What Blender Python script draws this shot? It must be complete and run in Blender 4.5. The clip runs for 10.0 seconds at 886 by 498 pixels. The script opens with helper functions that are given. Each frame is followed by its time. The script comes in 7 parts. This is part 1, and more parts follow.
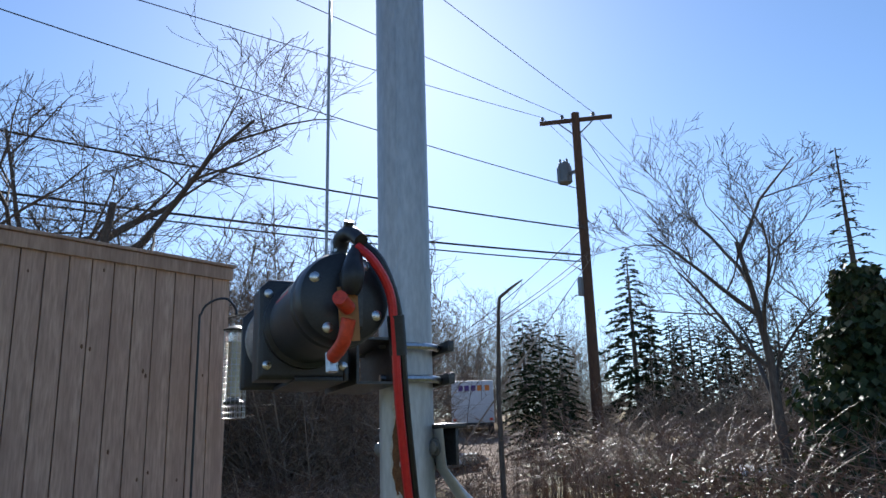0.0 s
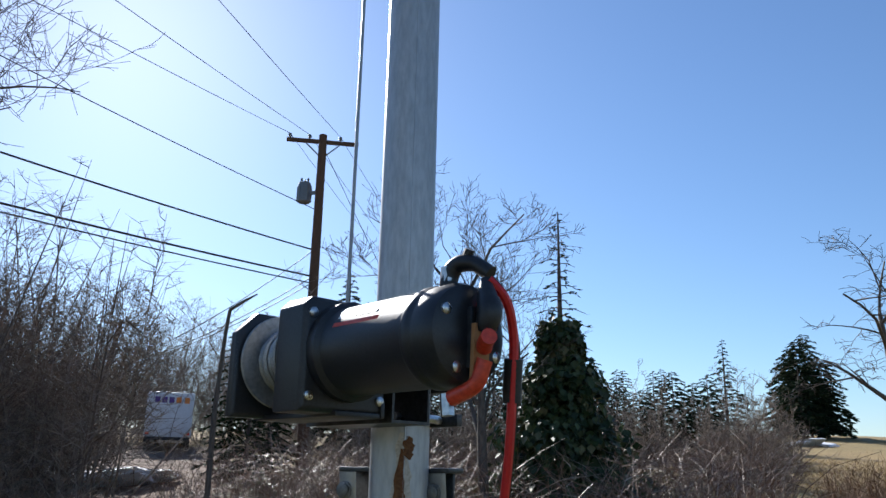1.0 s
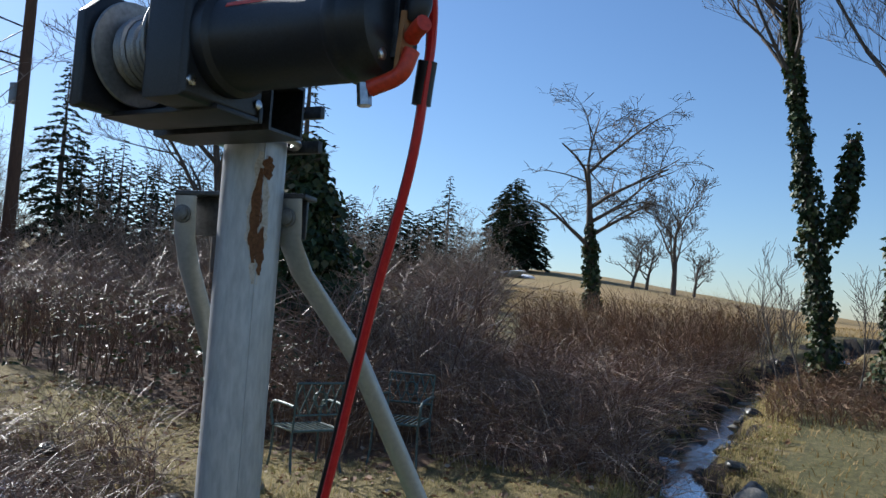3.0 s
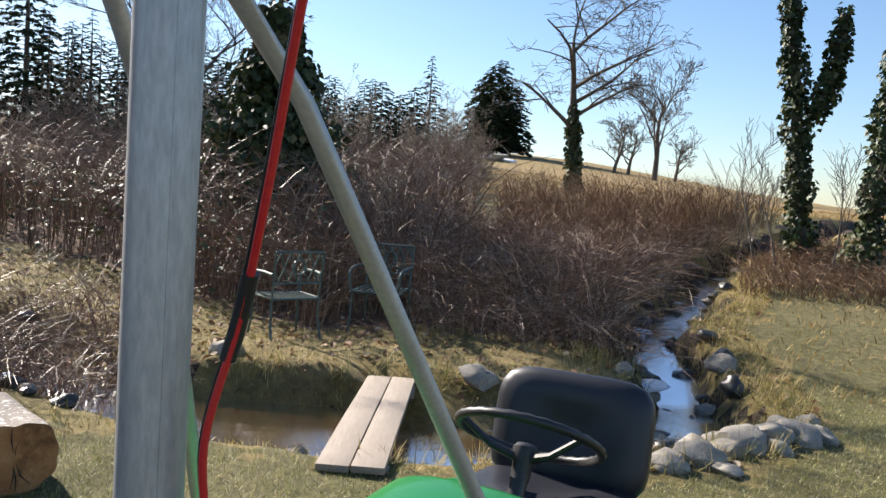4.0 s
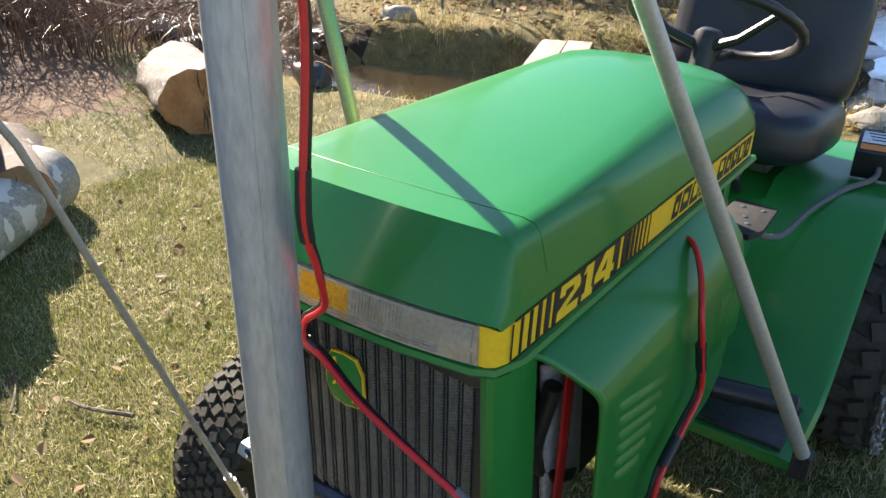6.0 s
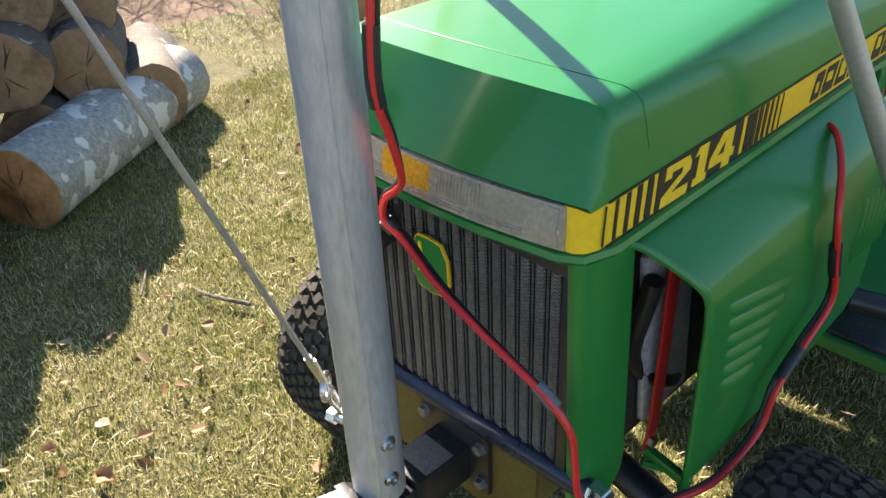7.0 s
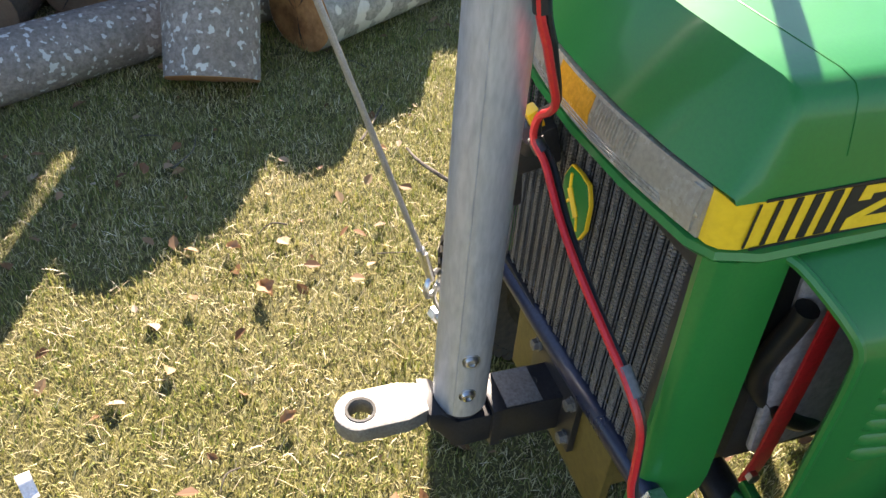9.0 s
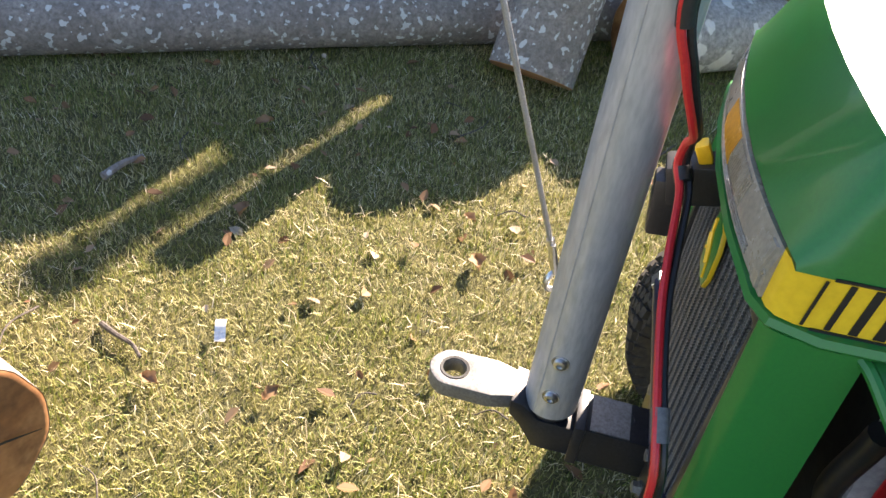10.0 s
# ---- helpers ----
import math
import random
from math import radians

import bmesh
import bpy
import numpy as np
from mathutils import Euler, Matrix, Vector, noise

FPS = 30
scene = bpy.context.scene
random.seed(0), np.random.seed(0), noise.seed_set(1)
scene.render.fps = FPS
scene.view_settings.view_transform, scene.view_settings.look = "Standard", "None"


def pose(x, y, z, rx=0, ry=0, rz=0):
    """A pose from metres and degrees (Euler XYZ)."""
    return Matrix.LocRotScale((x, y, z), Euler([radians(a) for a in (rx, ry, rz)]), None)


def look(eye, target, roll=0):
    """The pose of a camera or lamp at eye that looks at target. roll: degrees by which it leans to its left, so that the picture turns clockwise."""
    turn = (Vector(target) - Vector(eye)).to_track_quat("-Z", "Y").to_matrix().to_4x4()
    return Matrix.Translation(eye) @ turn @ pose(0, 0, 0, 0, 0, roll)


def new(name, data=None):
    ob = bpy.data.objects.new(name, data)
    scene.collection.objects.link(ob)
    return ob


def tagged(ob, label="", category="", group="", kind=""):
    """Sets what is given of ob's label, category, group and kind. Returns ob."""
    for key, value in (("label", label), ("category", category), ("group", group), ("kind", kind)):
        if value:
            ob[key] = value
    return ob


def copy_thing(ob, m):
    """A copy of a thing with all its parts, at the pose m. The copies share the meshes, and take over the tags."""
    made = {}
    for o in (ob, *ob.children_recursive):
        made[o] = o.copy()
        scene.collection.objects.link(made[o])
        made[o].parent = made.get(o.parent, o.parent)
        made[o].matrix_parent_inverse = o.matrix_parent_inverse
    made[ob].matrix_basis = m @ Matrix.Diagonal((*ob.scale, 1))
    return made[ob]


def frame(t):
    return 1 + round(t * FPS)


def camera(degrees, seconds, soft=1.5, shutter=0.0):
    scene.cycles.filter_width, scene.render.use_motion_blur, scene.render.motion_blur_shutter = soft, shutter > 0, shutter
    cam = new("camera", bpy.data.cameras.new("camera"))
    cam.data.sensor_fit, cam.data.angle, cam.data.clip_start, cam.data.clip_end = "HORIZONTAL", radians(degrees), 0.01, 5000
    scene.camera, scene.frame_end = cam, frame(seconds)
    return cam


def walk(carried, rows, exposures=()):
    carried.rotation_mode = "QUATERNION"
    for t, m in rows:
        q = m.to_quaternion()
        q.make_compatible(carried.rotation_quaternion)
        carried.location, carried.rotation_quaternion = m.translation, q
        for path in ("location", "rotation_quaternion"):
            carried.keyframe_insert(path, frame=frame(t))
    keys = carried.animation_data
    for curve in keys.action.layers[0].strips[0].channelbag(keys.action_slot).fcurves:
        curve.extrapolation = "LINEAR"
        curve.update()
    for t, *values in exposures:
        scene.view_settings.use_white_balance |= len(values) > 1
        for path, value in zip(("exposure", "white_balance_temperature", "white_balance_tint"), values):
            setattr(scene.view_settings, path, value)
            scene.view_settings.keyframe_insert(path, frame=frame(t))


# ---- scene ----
cam = camera(58.5, 10.0)
PATH = [
    (0, (0.973, -0.336, 1.782), (-0.823, 0.389, 2.282), -1.7),
    (0.2, (0.926, -0.391, 1.799), (-0.793, 0.494, 2.312), 0.1),
    (0.5, (0.853, -0.488, 1.794), (-0.797, 0.526, 2.291), 0.8),
    (1, (0.734, -0.617, 1.812), (-0.678, 0.69, 2.358), 1.2),
    (1.5, (0.638, -0.746, 1.828), (-0.456, 0.835, 2.379), 1.0),
    (2, (0.616, -0.776, 1.838), (-0.364, 0.881, 2.378), 0.3),
    (2.5, (0.61, -0.706, 1.772), (-0.339, 1.019, 2.125), 1.7),
    (3, (0.599, -0.679, 1.704), (-0.324, 1.09, 1.843), 3.7),
    (4.5, (0.598, -0.54, 1.444), (-0.267, 1.233, 1.116), 3.1),
    (5, (0.605, -0.512, 1.35), (-0.341, 1.156, 0.781), 2.8),
    (5.5, (0.598, -0.483, 1.289), (-0.445, 1.065, 0.571), 2.1),
    (5.7, (0.598, -0.475, 1.273), (-0.474, 1.014, 0.476), 1.7),
    (6.8, (0.604, -0.41, 1.192), (-0.627, 0.799, 0.179), -2.0),
    (7, (0.606, -0.393, 1.181), (-0.674, 0.714, 0.116), -3.0),
    (7.5, (0.623, -0.344, 1.171), (-0.794, 0.453, 0.006), -3.6),
    (8, (0.629, -0.301, 1.168), (-0.833, 0.42, 0.009), -1.0),
    (8.5, (0.625, -0.293, 1.157), (-0.832, 0.353, -0.051), -0.0),
    (9, (0.623, -0.252, 1.162), (-0.84, 0.254, -0.103), 4.2),
    (9.5, (0.66, -0.1, 1.16), (-0.868, -0.016, -0.129), 7.2),
    (10, (0.704, -0.045, 1.155), (-0.824, -0.311, -0.109), 7.8),
]
walk(cam, [(t, look(eye, target, roll)) for t, eye, target, roll in PATH],
     exposures=[(0, 1.08, 5900, 11), (1, 0.99, 5950, 11), (1.5, 0.76, 5800, 10), (2.5, 0.60, 5500, 10), (3.2, 0.96, 6000, 11), (4.5, 1.58, 6800, 14), (5.5, 1.94, 7000, 14), (7, 2.36, 7200, 14), (8.5, 2.54, 7300, 16), (10, 2.52, 7400, 20)])

# ---- world and light ----
SUN_AZ, SUN_EL = 72.0, 31.0          # degrees to the left of +y, and above the horizon
world = bpy.data.worlds.new("sky")
scene.world = world
world.use_nodes = True
wn = world.node_tree
sky = wn.nodes.new("ShaderNodeTexSky")
sky.sky_type, sky.sun_disc = "NISHITA", False
sky.sun_elevation, sky.sun_rotation = radians(SUN_EL), radians(-SUN_AZ)
sky.air_density, sky.dust_density, sky.ozone_density = 1.1, 0.3, 5.0
wn.links.new(sky.outputs[0], wn.nodes["Background"].inputs[0])
wn.nodes["Background"].inputs[1].default_value = 0.068
sun_data = bpy.data.lights.new("sun", "SUN")
sun_data.energy, sun_data.angle, sun_data.color = 5.0, radians(0.53), (1.0, 0.93, 0.82)
sun_ob = new("sun", sun_data)
a, e = radians(SUN_AZ), radians(SUN_EL)
SUN_DIR = Vector((-math.sin(a) * math.cos(e), math.cos(a) * math.cos(e), math.sin(e)))
sun_ob.matrix_world = look(SUN_DIR * 50, (0, 0, 0))

# ---- materials ----
def node_mat(name):
    m = bpy.data.materials.new(name)
    m.use_nodes = True
    nt = m.node_tree
    return m, nt, nt.nodes["Principled BSDF"]


def ramp(nt, fac, stops):
    r = nt.nodes.new("ShaderNodeValToRGB")
    while len(r.color_ramp.elements) < len(stops):
        r.color_ramp.elements.new(0.5)
    for el, (p, c) in zip(r.color_ramp.elements, stops):
        el.position, el.color = p, (*c, 1)
    nt.links.new(fac, r.inputs[0])
    return r.outputs[0]


def noise_tex(nt, scale, detail=4, rough=0.6, stretch=None, coords="Object"):
    tc = nt.nodes.new("ShaderNodeTexCoord")
    n = nt.nodes.new("ShaderNodeTexNoise")
    n.inputs["Scale"].default_value, n.inputs["Detail"].default_value, n.inputs["Roughness"].default_value = scale, detail, rough
    src = tc.outputs[coords]
    if stretch:
        mp = nt.nodes.new("ShaderNodeMapping")
        mp.inputs["Scale"].default_value = stretch
        nt.links.new(src, mp.inputs[0])
        src = mp.outputs[0]
    nt.links.new(src, n.inputs["Vector"])
    return n.outputs["Fac"]


def mix_col(nt, fac, c1, c2, mode="MIX"):
    m = nt.nodes.new("ShaderNodeMix")
    m.data_type, m.blend_type = "RGBA", mode
    for sock, v in ((m.inputs["Factor"], fac), (m.inputs["A"], c1), (m.inputs["B"], c2)):
        if isinstance(v, (int, float)):
            sock.default_value = v
        elif isinstance(v, tuple):
            sock.default_value = (*v, 1)
        else:
            nt.links.new(v, sock)
    return m.outputs["Result"]


def bump(nt, p, height, strength, dist):
    b = nt.nodes.new("ShaderNodeBump")
    b.inputs["Strength"].default_value, b.inputs["Distance"].default_value = strength, dist
    nt.links.new(height, b.inputs["Height"])
    nt.links.new(b.outputs[0], p.inputs["Normal"])


def surf(name, c1, c2, rough=0.6, metal=0.0, s1=6, s2=60, bmp=0.2, dist=0.002, stretch=None, rvar=0.12, coat=0.0, c3=None, isl=0.0):
    """Two-scale procedural surface; isl: share of colour change from piece to piece."""
    m, nt, p = node_mat(name)
    big, fine = noise_tex(nt, s1, 5, 0.65, stretch), noise_tex(nt, s2, 3, 0.6, stretch)
    col = ramp(nt, big, [(0.3, c1), (0.7, c2)])
    col = mix_col(nt, ramp(nt, fine, [(0.35, (0, 0, 0)), (0.75, (1, 1, 1))]), col, c3 or tuple(v * 0.72 for v in c1))
    if isl:
        g = nt.nodes.new("ShaderNodeNewGeometry")
        col = mix_col(nt, 1.0, col, ramp(nt, g.outputs["Random Per Island"], [(0, (1 - isl,) * 3), (1, (1 + isl,) * 3)]), "MULTIPLY")
    nt.links.new(col, p.inputs["Base Color"])
    r = nt.nodes.new("ShaderNodeMapRange")
    r.inputs["To Min"].default_value, r.inputs["To Max"].default_value = max(rough - rvar, 0.03), min(rough + rvar, 1)
    nt.links.new(big, r.inputs[0])
    nt.links.new(r.outputs[0], p.inputs["Roughness"])
    p.inputs["Metallic"].default_value = metal
    if coat:
        p.inputs["Coat Weight"].default_value, p.inputs["Coat Roughness"].default_value = coat, 0.08
    if bmp:
        bump(nt, p, fine, bmp, dist)
    return m


GREEN = surf("green_paint", (0.008, 0.155, 0.028), (0.010, 0.18, 0.034), 0.36, 0, 3, 260, 0.03, 0.0005, coat=0.22, c3=(0.008, 0.15, 0.030), rvar=0.08)
GREEN.node_tree.nodes["Principled BSDF"].inputs["Specular IOR Level"].default_value = 0.3
YELLOW = surf("yellow_paint", (0.80, 0.50, 0.02), (0.86, 0.56, 0.03), 0.35, 0, 8, 120, 0.03, 0.0005, c3=(0.74, 0.45, 0.02))
DECAL_BLACK = surf("black_film", (0.012, 0.012, 0.012), (0.02, 0.02, 0.02), 0.4, 0, 20, 200, 0)
BLACK_PAINT = surf("black_paint", (0.012, 0.012, 0.014), (0.03, 0.03, 0.034), 0.38, 0, 25, 220, 0.12, 0.0008)
BLACK_PLASTIC = surf("black_plastic", (0.014, 0.014, 0.016), (0.026, 0.026, 0.028), 0.45, 0, 30, 300, 0.08, 0.0004)
WINCH_BLACK = surf("black_powder_coat", (0.016, 0.017, 0.02), (0.032, 0.033, 0.037), 0.42, 0, 12, 420, 0.15, 0.0004)
VINYL = surf("black_vinyl", (0.012, 0.014, 0.020), (0.022, 0.025, 0.034), 0.42, 0, 5, 480, 0.25, 0.0006)
RUBBER = surf("tyre_rubber", (0.014, 0.013, 0.012), (0.04, 0.034, 0.026), 0.85, 0, 9, 90, 0.35, 0.002, c3=(0.05, 0.042, 0.03))
GALV = surf("galvanised_steel", (0.40, 0.41, 0.42), (0.54, 0.55, 0.56), 0.45, 0.45, 9, 150, 0.12, 0.0006, stretch=(1, 1, 0.25), c3=(0.34, 0.35, 0.36), rvar=0.14)
GALV_TUBE = surf("dull_zinc_tube", (0.42, 0.42, 0.40), (0.52, 0.52, 0.50), 0.45, 0.6, 14, 160, 0.1, 0.0004, c3=(0.38, 0.38, 0.37))
STEEL = surf("bright_steel", (0.55, 0.55, 0.55), (0.68, 0.67, 0.65), 0.3, 1.0, 18, 240, 0.15, 0.0004)
RAW_STEEL = surf("bare_cast_steel", (0.17, 0.17, 0.165), (0.26, 0.26, 0.25), 0.52, 0.6, 22, 260, 0.25, 0.0006, c3=(0.13, 0.12, 0.11))
RUST = surf("rusty_weld", (0.12, 0.045, 0.015), (0.25, 0.12, 0.05), 0.85, 0.1, 40, 300, 0.6, 0.002)
SCRAPE = surf("scraped_zinc", (0.46, 0.40, 0.32), (0.66, 0.62, 0.55), 0.6, 0.2, 60, 300, 0.3, 0.001)
OLIVE = surf("olive_frame_paint", (0.085, 0.062, 0.014), (0.13, 0.095, 0.022), 0.5, 0, 9, 120, 0.1, 0.0006)
BLUE_BLACK = surf("blue_black_paint", (0.008, 0.012, 0.03), (0.016, 0.022, 0.05), 0.3, 0, 12, 200, 0.05, 0.0004)
GRILLE_METAL = surf("dusty_black_mesh", (0.11, 0.108, 0.10), (0.21, 0.205, 0.19), 0.5, 0.25, 14, 200, 0.1, 0.0005)
DARK = surf("dark_engine", (0.01, 0.01, 0.01), (0.03, 0.028, 0.025), 0.7, 0, 14, 90, 0.3, 0.002)
PALE_SHEET = surf("pale_grey_sheet", (0.36, 0.35, 0.38), (0.50, 0.49, 0.52), 0.45, 0.2, 9, 120, 0.08, 0.0006)
GREY_METAL = surf("grey_casting", (0.28, 0.28, 0.28), (0.40, 0.40, 0.39), 0.5, 0.5, 12, 140, 0.2, 0.001)
RED_PLASTIC = surf("red_wire", (0.58, 0.018, 0.022), (0.66, 0.03, 0.03), 0.38, 0, 12, 200, 0.05, 0.0004, c3=(0.5, 0.015, 0.02))
BLACK_WIRE = surf("black_wire", (0.012, 0.012, 0.012), (0.022, 0.022, 0.022), 0.42, 0, 12, 200, 0.05, 0.0004)
GREY_WIRE = surf("grey_cord", (0.10, 0.10, 0.10), (0.16, 0.16, 0.16), 0.5, 0, 12, 200, 0.05, 0.0004)
ORANGE = surf("orange_print", (0.75, 0.22, 0.03), (0.8, 0.28, 0.05), 0.5, 0, 20, 200, 0)
STRAP_RED = surf("red_strap_paint", (0.42, 0.012, 0.016), (0.52, 0.022, 0.022), 0.42, 0, 12, 160, 0.06, 0.0005)
RED_PAINT = surf("red_boot", (0.62, 0.05, 0.02), (0.72, 0.08, 0.03), 0.4, 0, 20, 200, 0.05, 0.0004)
WHITE_PRINT_AND_GLARE = surf("white_print_and_glare", (0.72, 0.72, 0.72), (0.8, 0.8, 0.8), 0.5, 0, 20, 200, 0)
ROPE = surf("wire_rope", (0.34, 0.34, 0.34), (0.48, 0.48, 0.47), 0.4, 0.7, 60, 900, 0.6, 0.001)
AMBER = surf("amber_lens_glow", (0.62, 0.28, 0.02), (0.74, 0.38, 0.04), 0.25, 0, 40, 200, 0)
LENS = surf("dusty_ribbed_lens", (0.30, 0.26, 0.19), (0.44, 0.39, 0.31), 0.28, 0, 14, 160, 0.05, 0.0004, c3=(0.25, 0.21, 0.16), coat=0.4)
CHROME_DARK = surf("dark_bracket", (0.05, 0.05, 0.052), (0.10, 0.10, 0.10), 0.4, 0.6, 20, 200, 0.1, 0.0005)


def leafy(name, stops, rough=0.7, trans=0.25, tint2=(0.7, 0.72, 0.66), tint3=(0.9, 0.88, 0.8), spec=0.35):
    """Small separate pieces whose colour changes from one to the next."""
    m, nt, p = node_mat(name)
    g = nt.nodes.new("ShaderNodeNewGeometry")
    col = ramp(nt, g.outputs["Random Per Island"], stops)
    col = mix_col(nt, ramp(nt, noise_tex(nt, 1.3, 3), [(0.35, (0, 0, 0)), (0.65, (1, 1, 1))]), col, mix_col(nt, 1.0, col, tint2, "MULTIPLY"))
    col = mix_col(nt, ramp(nt, noise_tex(nt, 7, 3), [(0.4, (0, 0, 0)), (0.65, (1, 1, 1))]), col, mix_col(nt, 1.0, col, tint3, "MULTIPLY"))
    nt.links.new(col, p.inputs["Base Color"])
    p.inputs["Roughness"].default_value = rough
    p.inputs["Specular IOR Level"].default_value = spec
    if trans:
        t = nt.nodes.new("ShaderNodeBsdfTranslucent")
        nt.links.new(col, t.inputs[0])
        mx = nt.nodes.new("ShaderNodeMixShader")
        mx.inputs[0].default_value = trans
        out = nt.nodes["Material Output"]
        nt.links.new(p.outputs[0], mx.inputs[1])
        nt.links.new(t.outputs[0], mx.inputs[2])
        nt.links.new(mx.outputs[0], out.inputs[0])
    return m


BLADES = leafy("grass_blades", [(0.0, (0.16, 0.16, 0.038)), (0.3, (0.30, 0.28, 0.092)), (0.6, (0.49, 0.42, 0.21)), (0.85, (0.65, 0.56, 0.35)), (1.0, (0.84, 0.77, 0.58))], 0.6, 0.3, (0.78, 0.81, 0.62), (0.68, 0.73, 0.50))
STRAW = leafy("dead_straw", [(0.0, (0.46, 0.36, 0.20)), (0.5, (0.72, 0.62, 0.42)), (1.0, (0.88, 0.82, 0.66))], 0.55, 0.2, (0.9, 0.86, 0.8), (0.85, 0.8, 0.7))
GREEN_BLADES = leafy("green_grass_blades", [(0.0, (0.09, 0.14, 0.025)), (0.5, (0.20, 0.25, 0.05)), (0.85, (0.33, 0.34, 0.09)), (1.0, (0.60, 0.52, 0.28))], 0.55, 0.3, (0.9, 0.95, 0.8), (0.75, 0.8, 0.6))
FIELD_BLADES = leafy("field_grass", [(0.0, (0.23, 0.15, 0.05)), (0.5, (0.36, 0.24, 0.085)), (1.0, (0.50, 0.36, 0.16))], 0.7, 0.25)
MOSS_BLADES = leafy("bank_grass", [(0.0, (0.13, 0.15, 0.03)), (0.3, (0.30, 0.26, 0.07)), (0.6, (0.50, 0.38, 0.15)), (1.0, (0.66, 0.52, 0.28))], 0.7, 0.25)
DEAD_LEAF = leafy("dead_leaves", [(0.0, (0.13, 0.06, 0.028)), (0.4, (0.26, 0.13, 0.06)), (0.75, (0.34, 0.22, 0.13)), (1.0, (0.50, 0.42, 0.34))], 0.7, 0.15)
IVY = leafy("ivy_leaves", [(0.0, (0.018, 0.035, 0.012)), (0.5, (0.04, 0.07, 0.022)), (0.85, (0.08, 0.10, 0.035)), (1.0, (0.16, 0.15, 0.08))], 0.55, 0.1)
NEEDLES = leafy("fir_needles", [(0.0, (0.010, 0.022, 0.012)), (0.6, (0.022, 0.042, 0.02)), (1.0, (0.05, 0.06, 0.03))], 0.8, 0.08, spec=0.1)
STEMS = leafy("brush_stems", [(0.0, (0.075, 0.036, 0.026)), (0.4, (0.19, 0.100, 0.068)), (0.75, (0.32, 0.20, 0.135)), (1.0, (0.56, 0.45, 0.36))], 0.5, 0.0, spec=0.5)
REED = leafy("dry_reed_stems", [(0.0, (0.16, 0.085, 0.05)), (0.5, (0.27, 0.155, 0.09)), (1.0, (0.42, 0.29, 0.18))], 0.65, 0.0)
WOODS = leafy("far_twigs", [(0.0, (0.12, 0.085, 0.068)), (0.5, (0.23, 0.17, 0.135)), (1.0, (0.38, 0.31, 0.26))], 0.8, 0.0)
BARK = surf("grey_bark", (0.085, 0.068, 0.055), (0.16, 0.135, 0.11), 0.9, 0, 3, 26, 0.7, 0.02, stretch=(1, 1, 0.3))
UPOLE = surf("creosoted_pole", (0.085, 0.045, 0.026), (0.15, 0.085, 0.05), 0.85, 0, 2, 40, 0.4, 0.01, stretch=(1, 1, 0.1))
CABLE_BLACK = surf("black_cable", (0.012, 0.012, 0.014), (0.02, 0.02, 0.022), 0.6, 0, 4, 40, 0)
TRANSFORMER = surf("grey_transformer", (0.17, 0.19, 0.20), (0.24, 0.26, 0.27), 0.5, 0.2, 4, 60, 0.1, 0.002)
FENCE = surf("weathered_fence_board", (0.36, 0.23, 0.17), (0.60, 0.42, 0.31), 0.8, 0, 7, 60, 0.35, 0.003, stretch=(1, 1, 0.10), isl=0.22, c3=(0.30, 0.19, 0.14))
KNOT = surf("dark_knot", (0.13, 0.065, 0.035), (0.24, 0.13, 0.07), 0.8, 0, 30, 120, 0.2, 0.001)
PLANK = surf("weathered_plank", (0.27, 0.225, 0.18), (0.38, 0.33, 0.27), 0.8, 0, 4, 70, 0.3, 0.002, stretch=(1, 0.1, 1), c3=(0.26, 0.21, 0.17))
STONE = surf("grey_stone", (0.20, 0.18, 0.15), (0.40, 0.37, 0.32), 0.85, 0, 7, 70, 0.6, 0.008, c3=(0.16, 0.15, 0.12))
WET_STONE = surf("wet_dark_stone", (0.025, 0.024, 0.02), (0.07, 0.065, 0.05), 0.3, 0, 9, 80, 0.5, 0.006)
SNOW = surf("old_snow", (0.72, 0.74, 0.78), (0.8, 0.82, 0.84), 0.7, 0, 4, 60, 0.3, 0.006)
CHAIR = surf("verdigris_cast_metal", (0.06, 0.095, 0.088), (0.13, 0.18, 0.165), 0.5, 0.3, 16, 120, 0.2, 0.001)
TRUCK_WHITE = surf("white_truck_body", (0.66, 0.66, 0.68), (0.74, 0.74, 0.76), 0.4, 0, 2, 30, 0)
PURPLE = surf("purple_print", (0.07, 0.02, 0.20), (0.09, 0.03, 0.24), 0.5, 0, 4, 40, 0)
SEED = surf("bird_seed", (0.55, 0.46, 0.25), (0.70, 0.62, 0.40), 0.8, 0, 50, 200, 0.3, 0.002)
WIRE_MESH = surf("zinc_wire_mesh", (0.45, 0.44, 0.42), (0.55, 0.54, 0.52), 0.35, 0.8, 30, 200, 0)


def bark_mat(name, base1, base2, lichen, amount, scale=22):
    """Bark with pale lichen spots."""
    m, nt, p = node_mat(name)
    big, fine = noise_tex(nt, 7, 5), noise_tex(nt, 70, 4, 0.7)
    col = mix_col(nt, ramp(nt, fine, [(0.35, (0, 0, 0)), (0.7, (1, 1, 1))]), ramp(nt, big, [(0.3, base1), (0.7, base2)]), tuple(v * 0.6 for v in base1))
    spots = noise_tex(nt, scale, 2, 0.4)
    mask = ramp(nt, spots, [(amount, (0, 0, 0)), (amount + 0.025, (1, 1, 1))])
    col = mix_col(nt, mask, col, mix_col(nt, fine, lichen, tuple(v * 0.75 for v in lichen)))
    nt.links.new(col, p.inputs["Base Color"])
    p.inputs["Roughness"].default_value = 0.85
    bump(nt, p, fine, 0.5, 0.006)
    return m


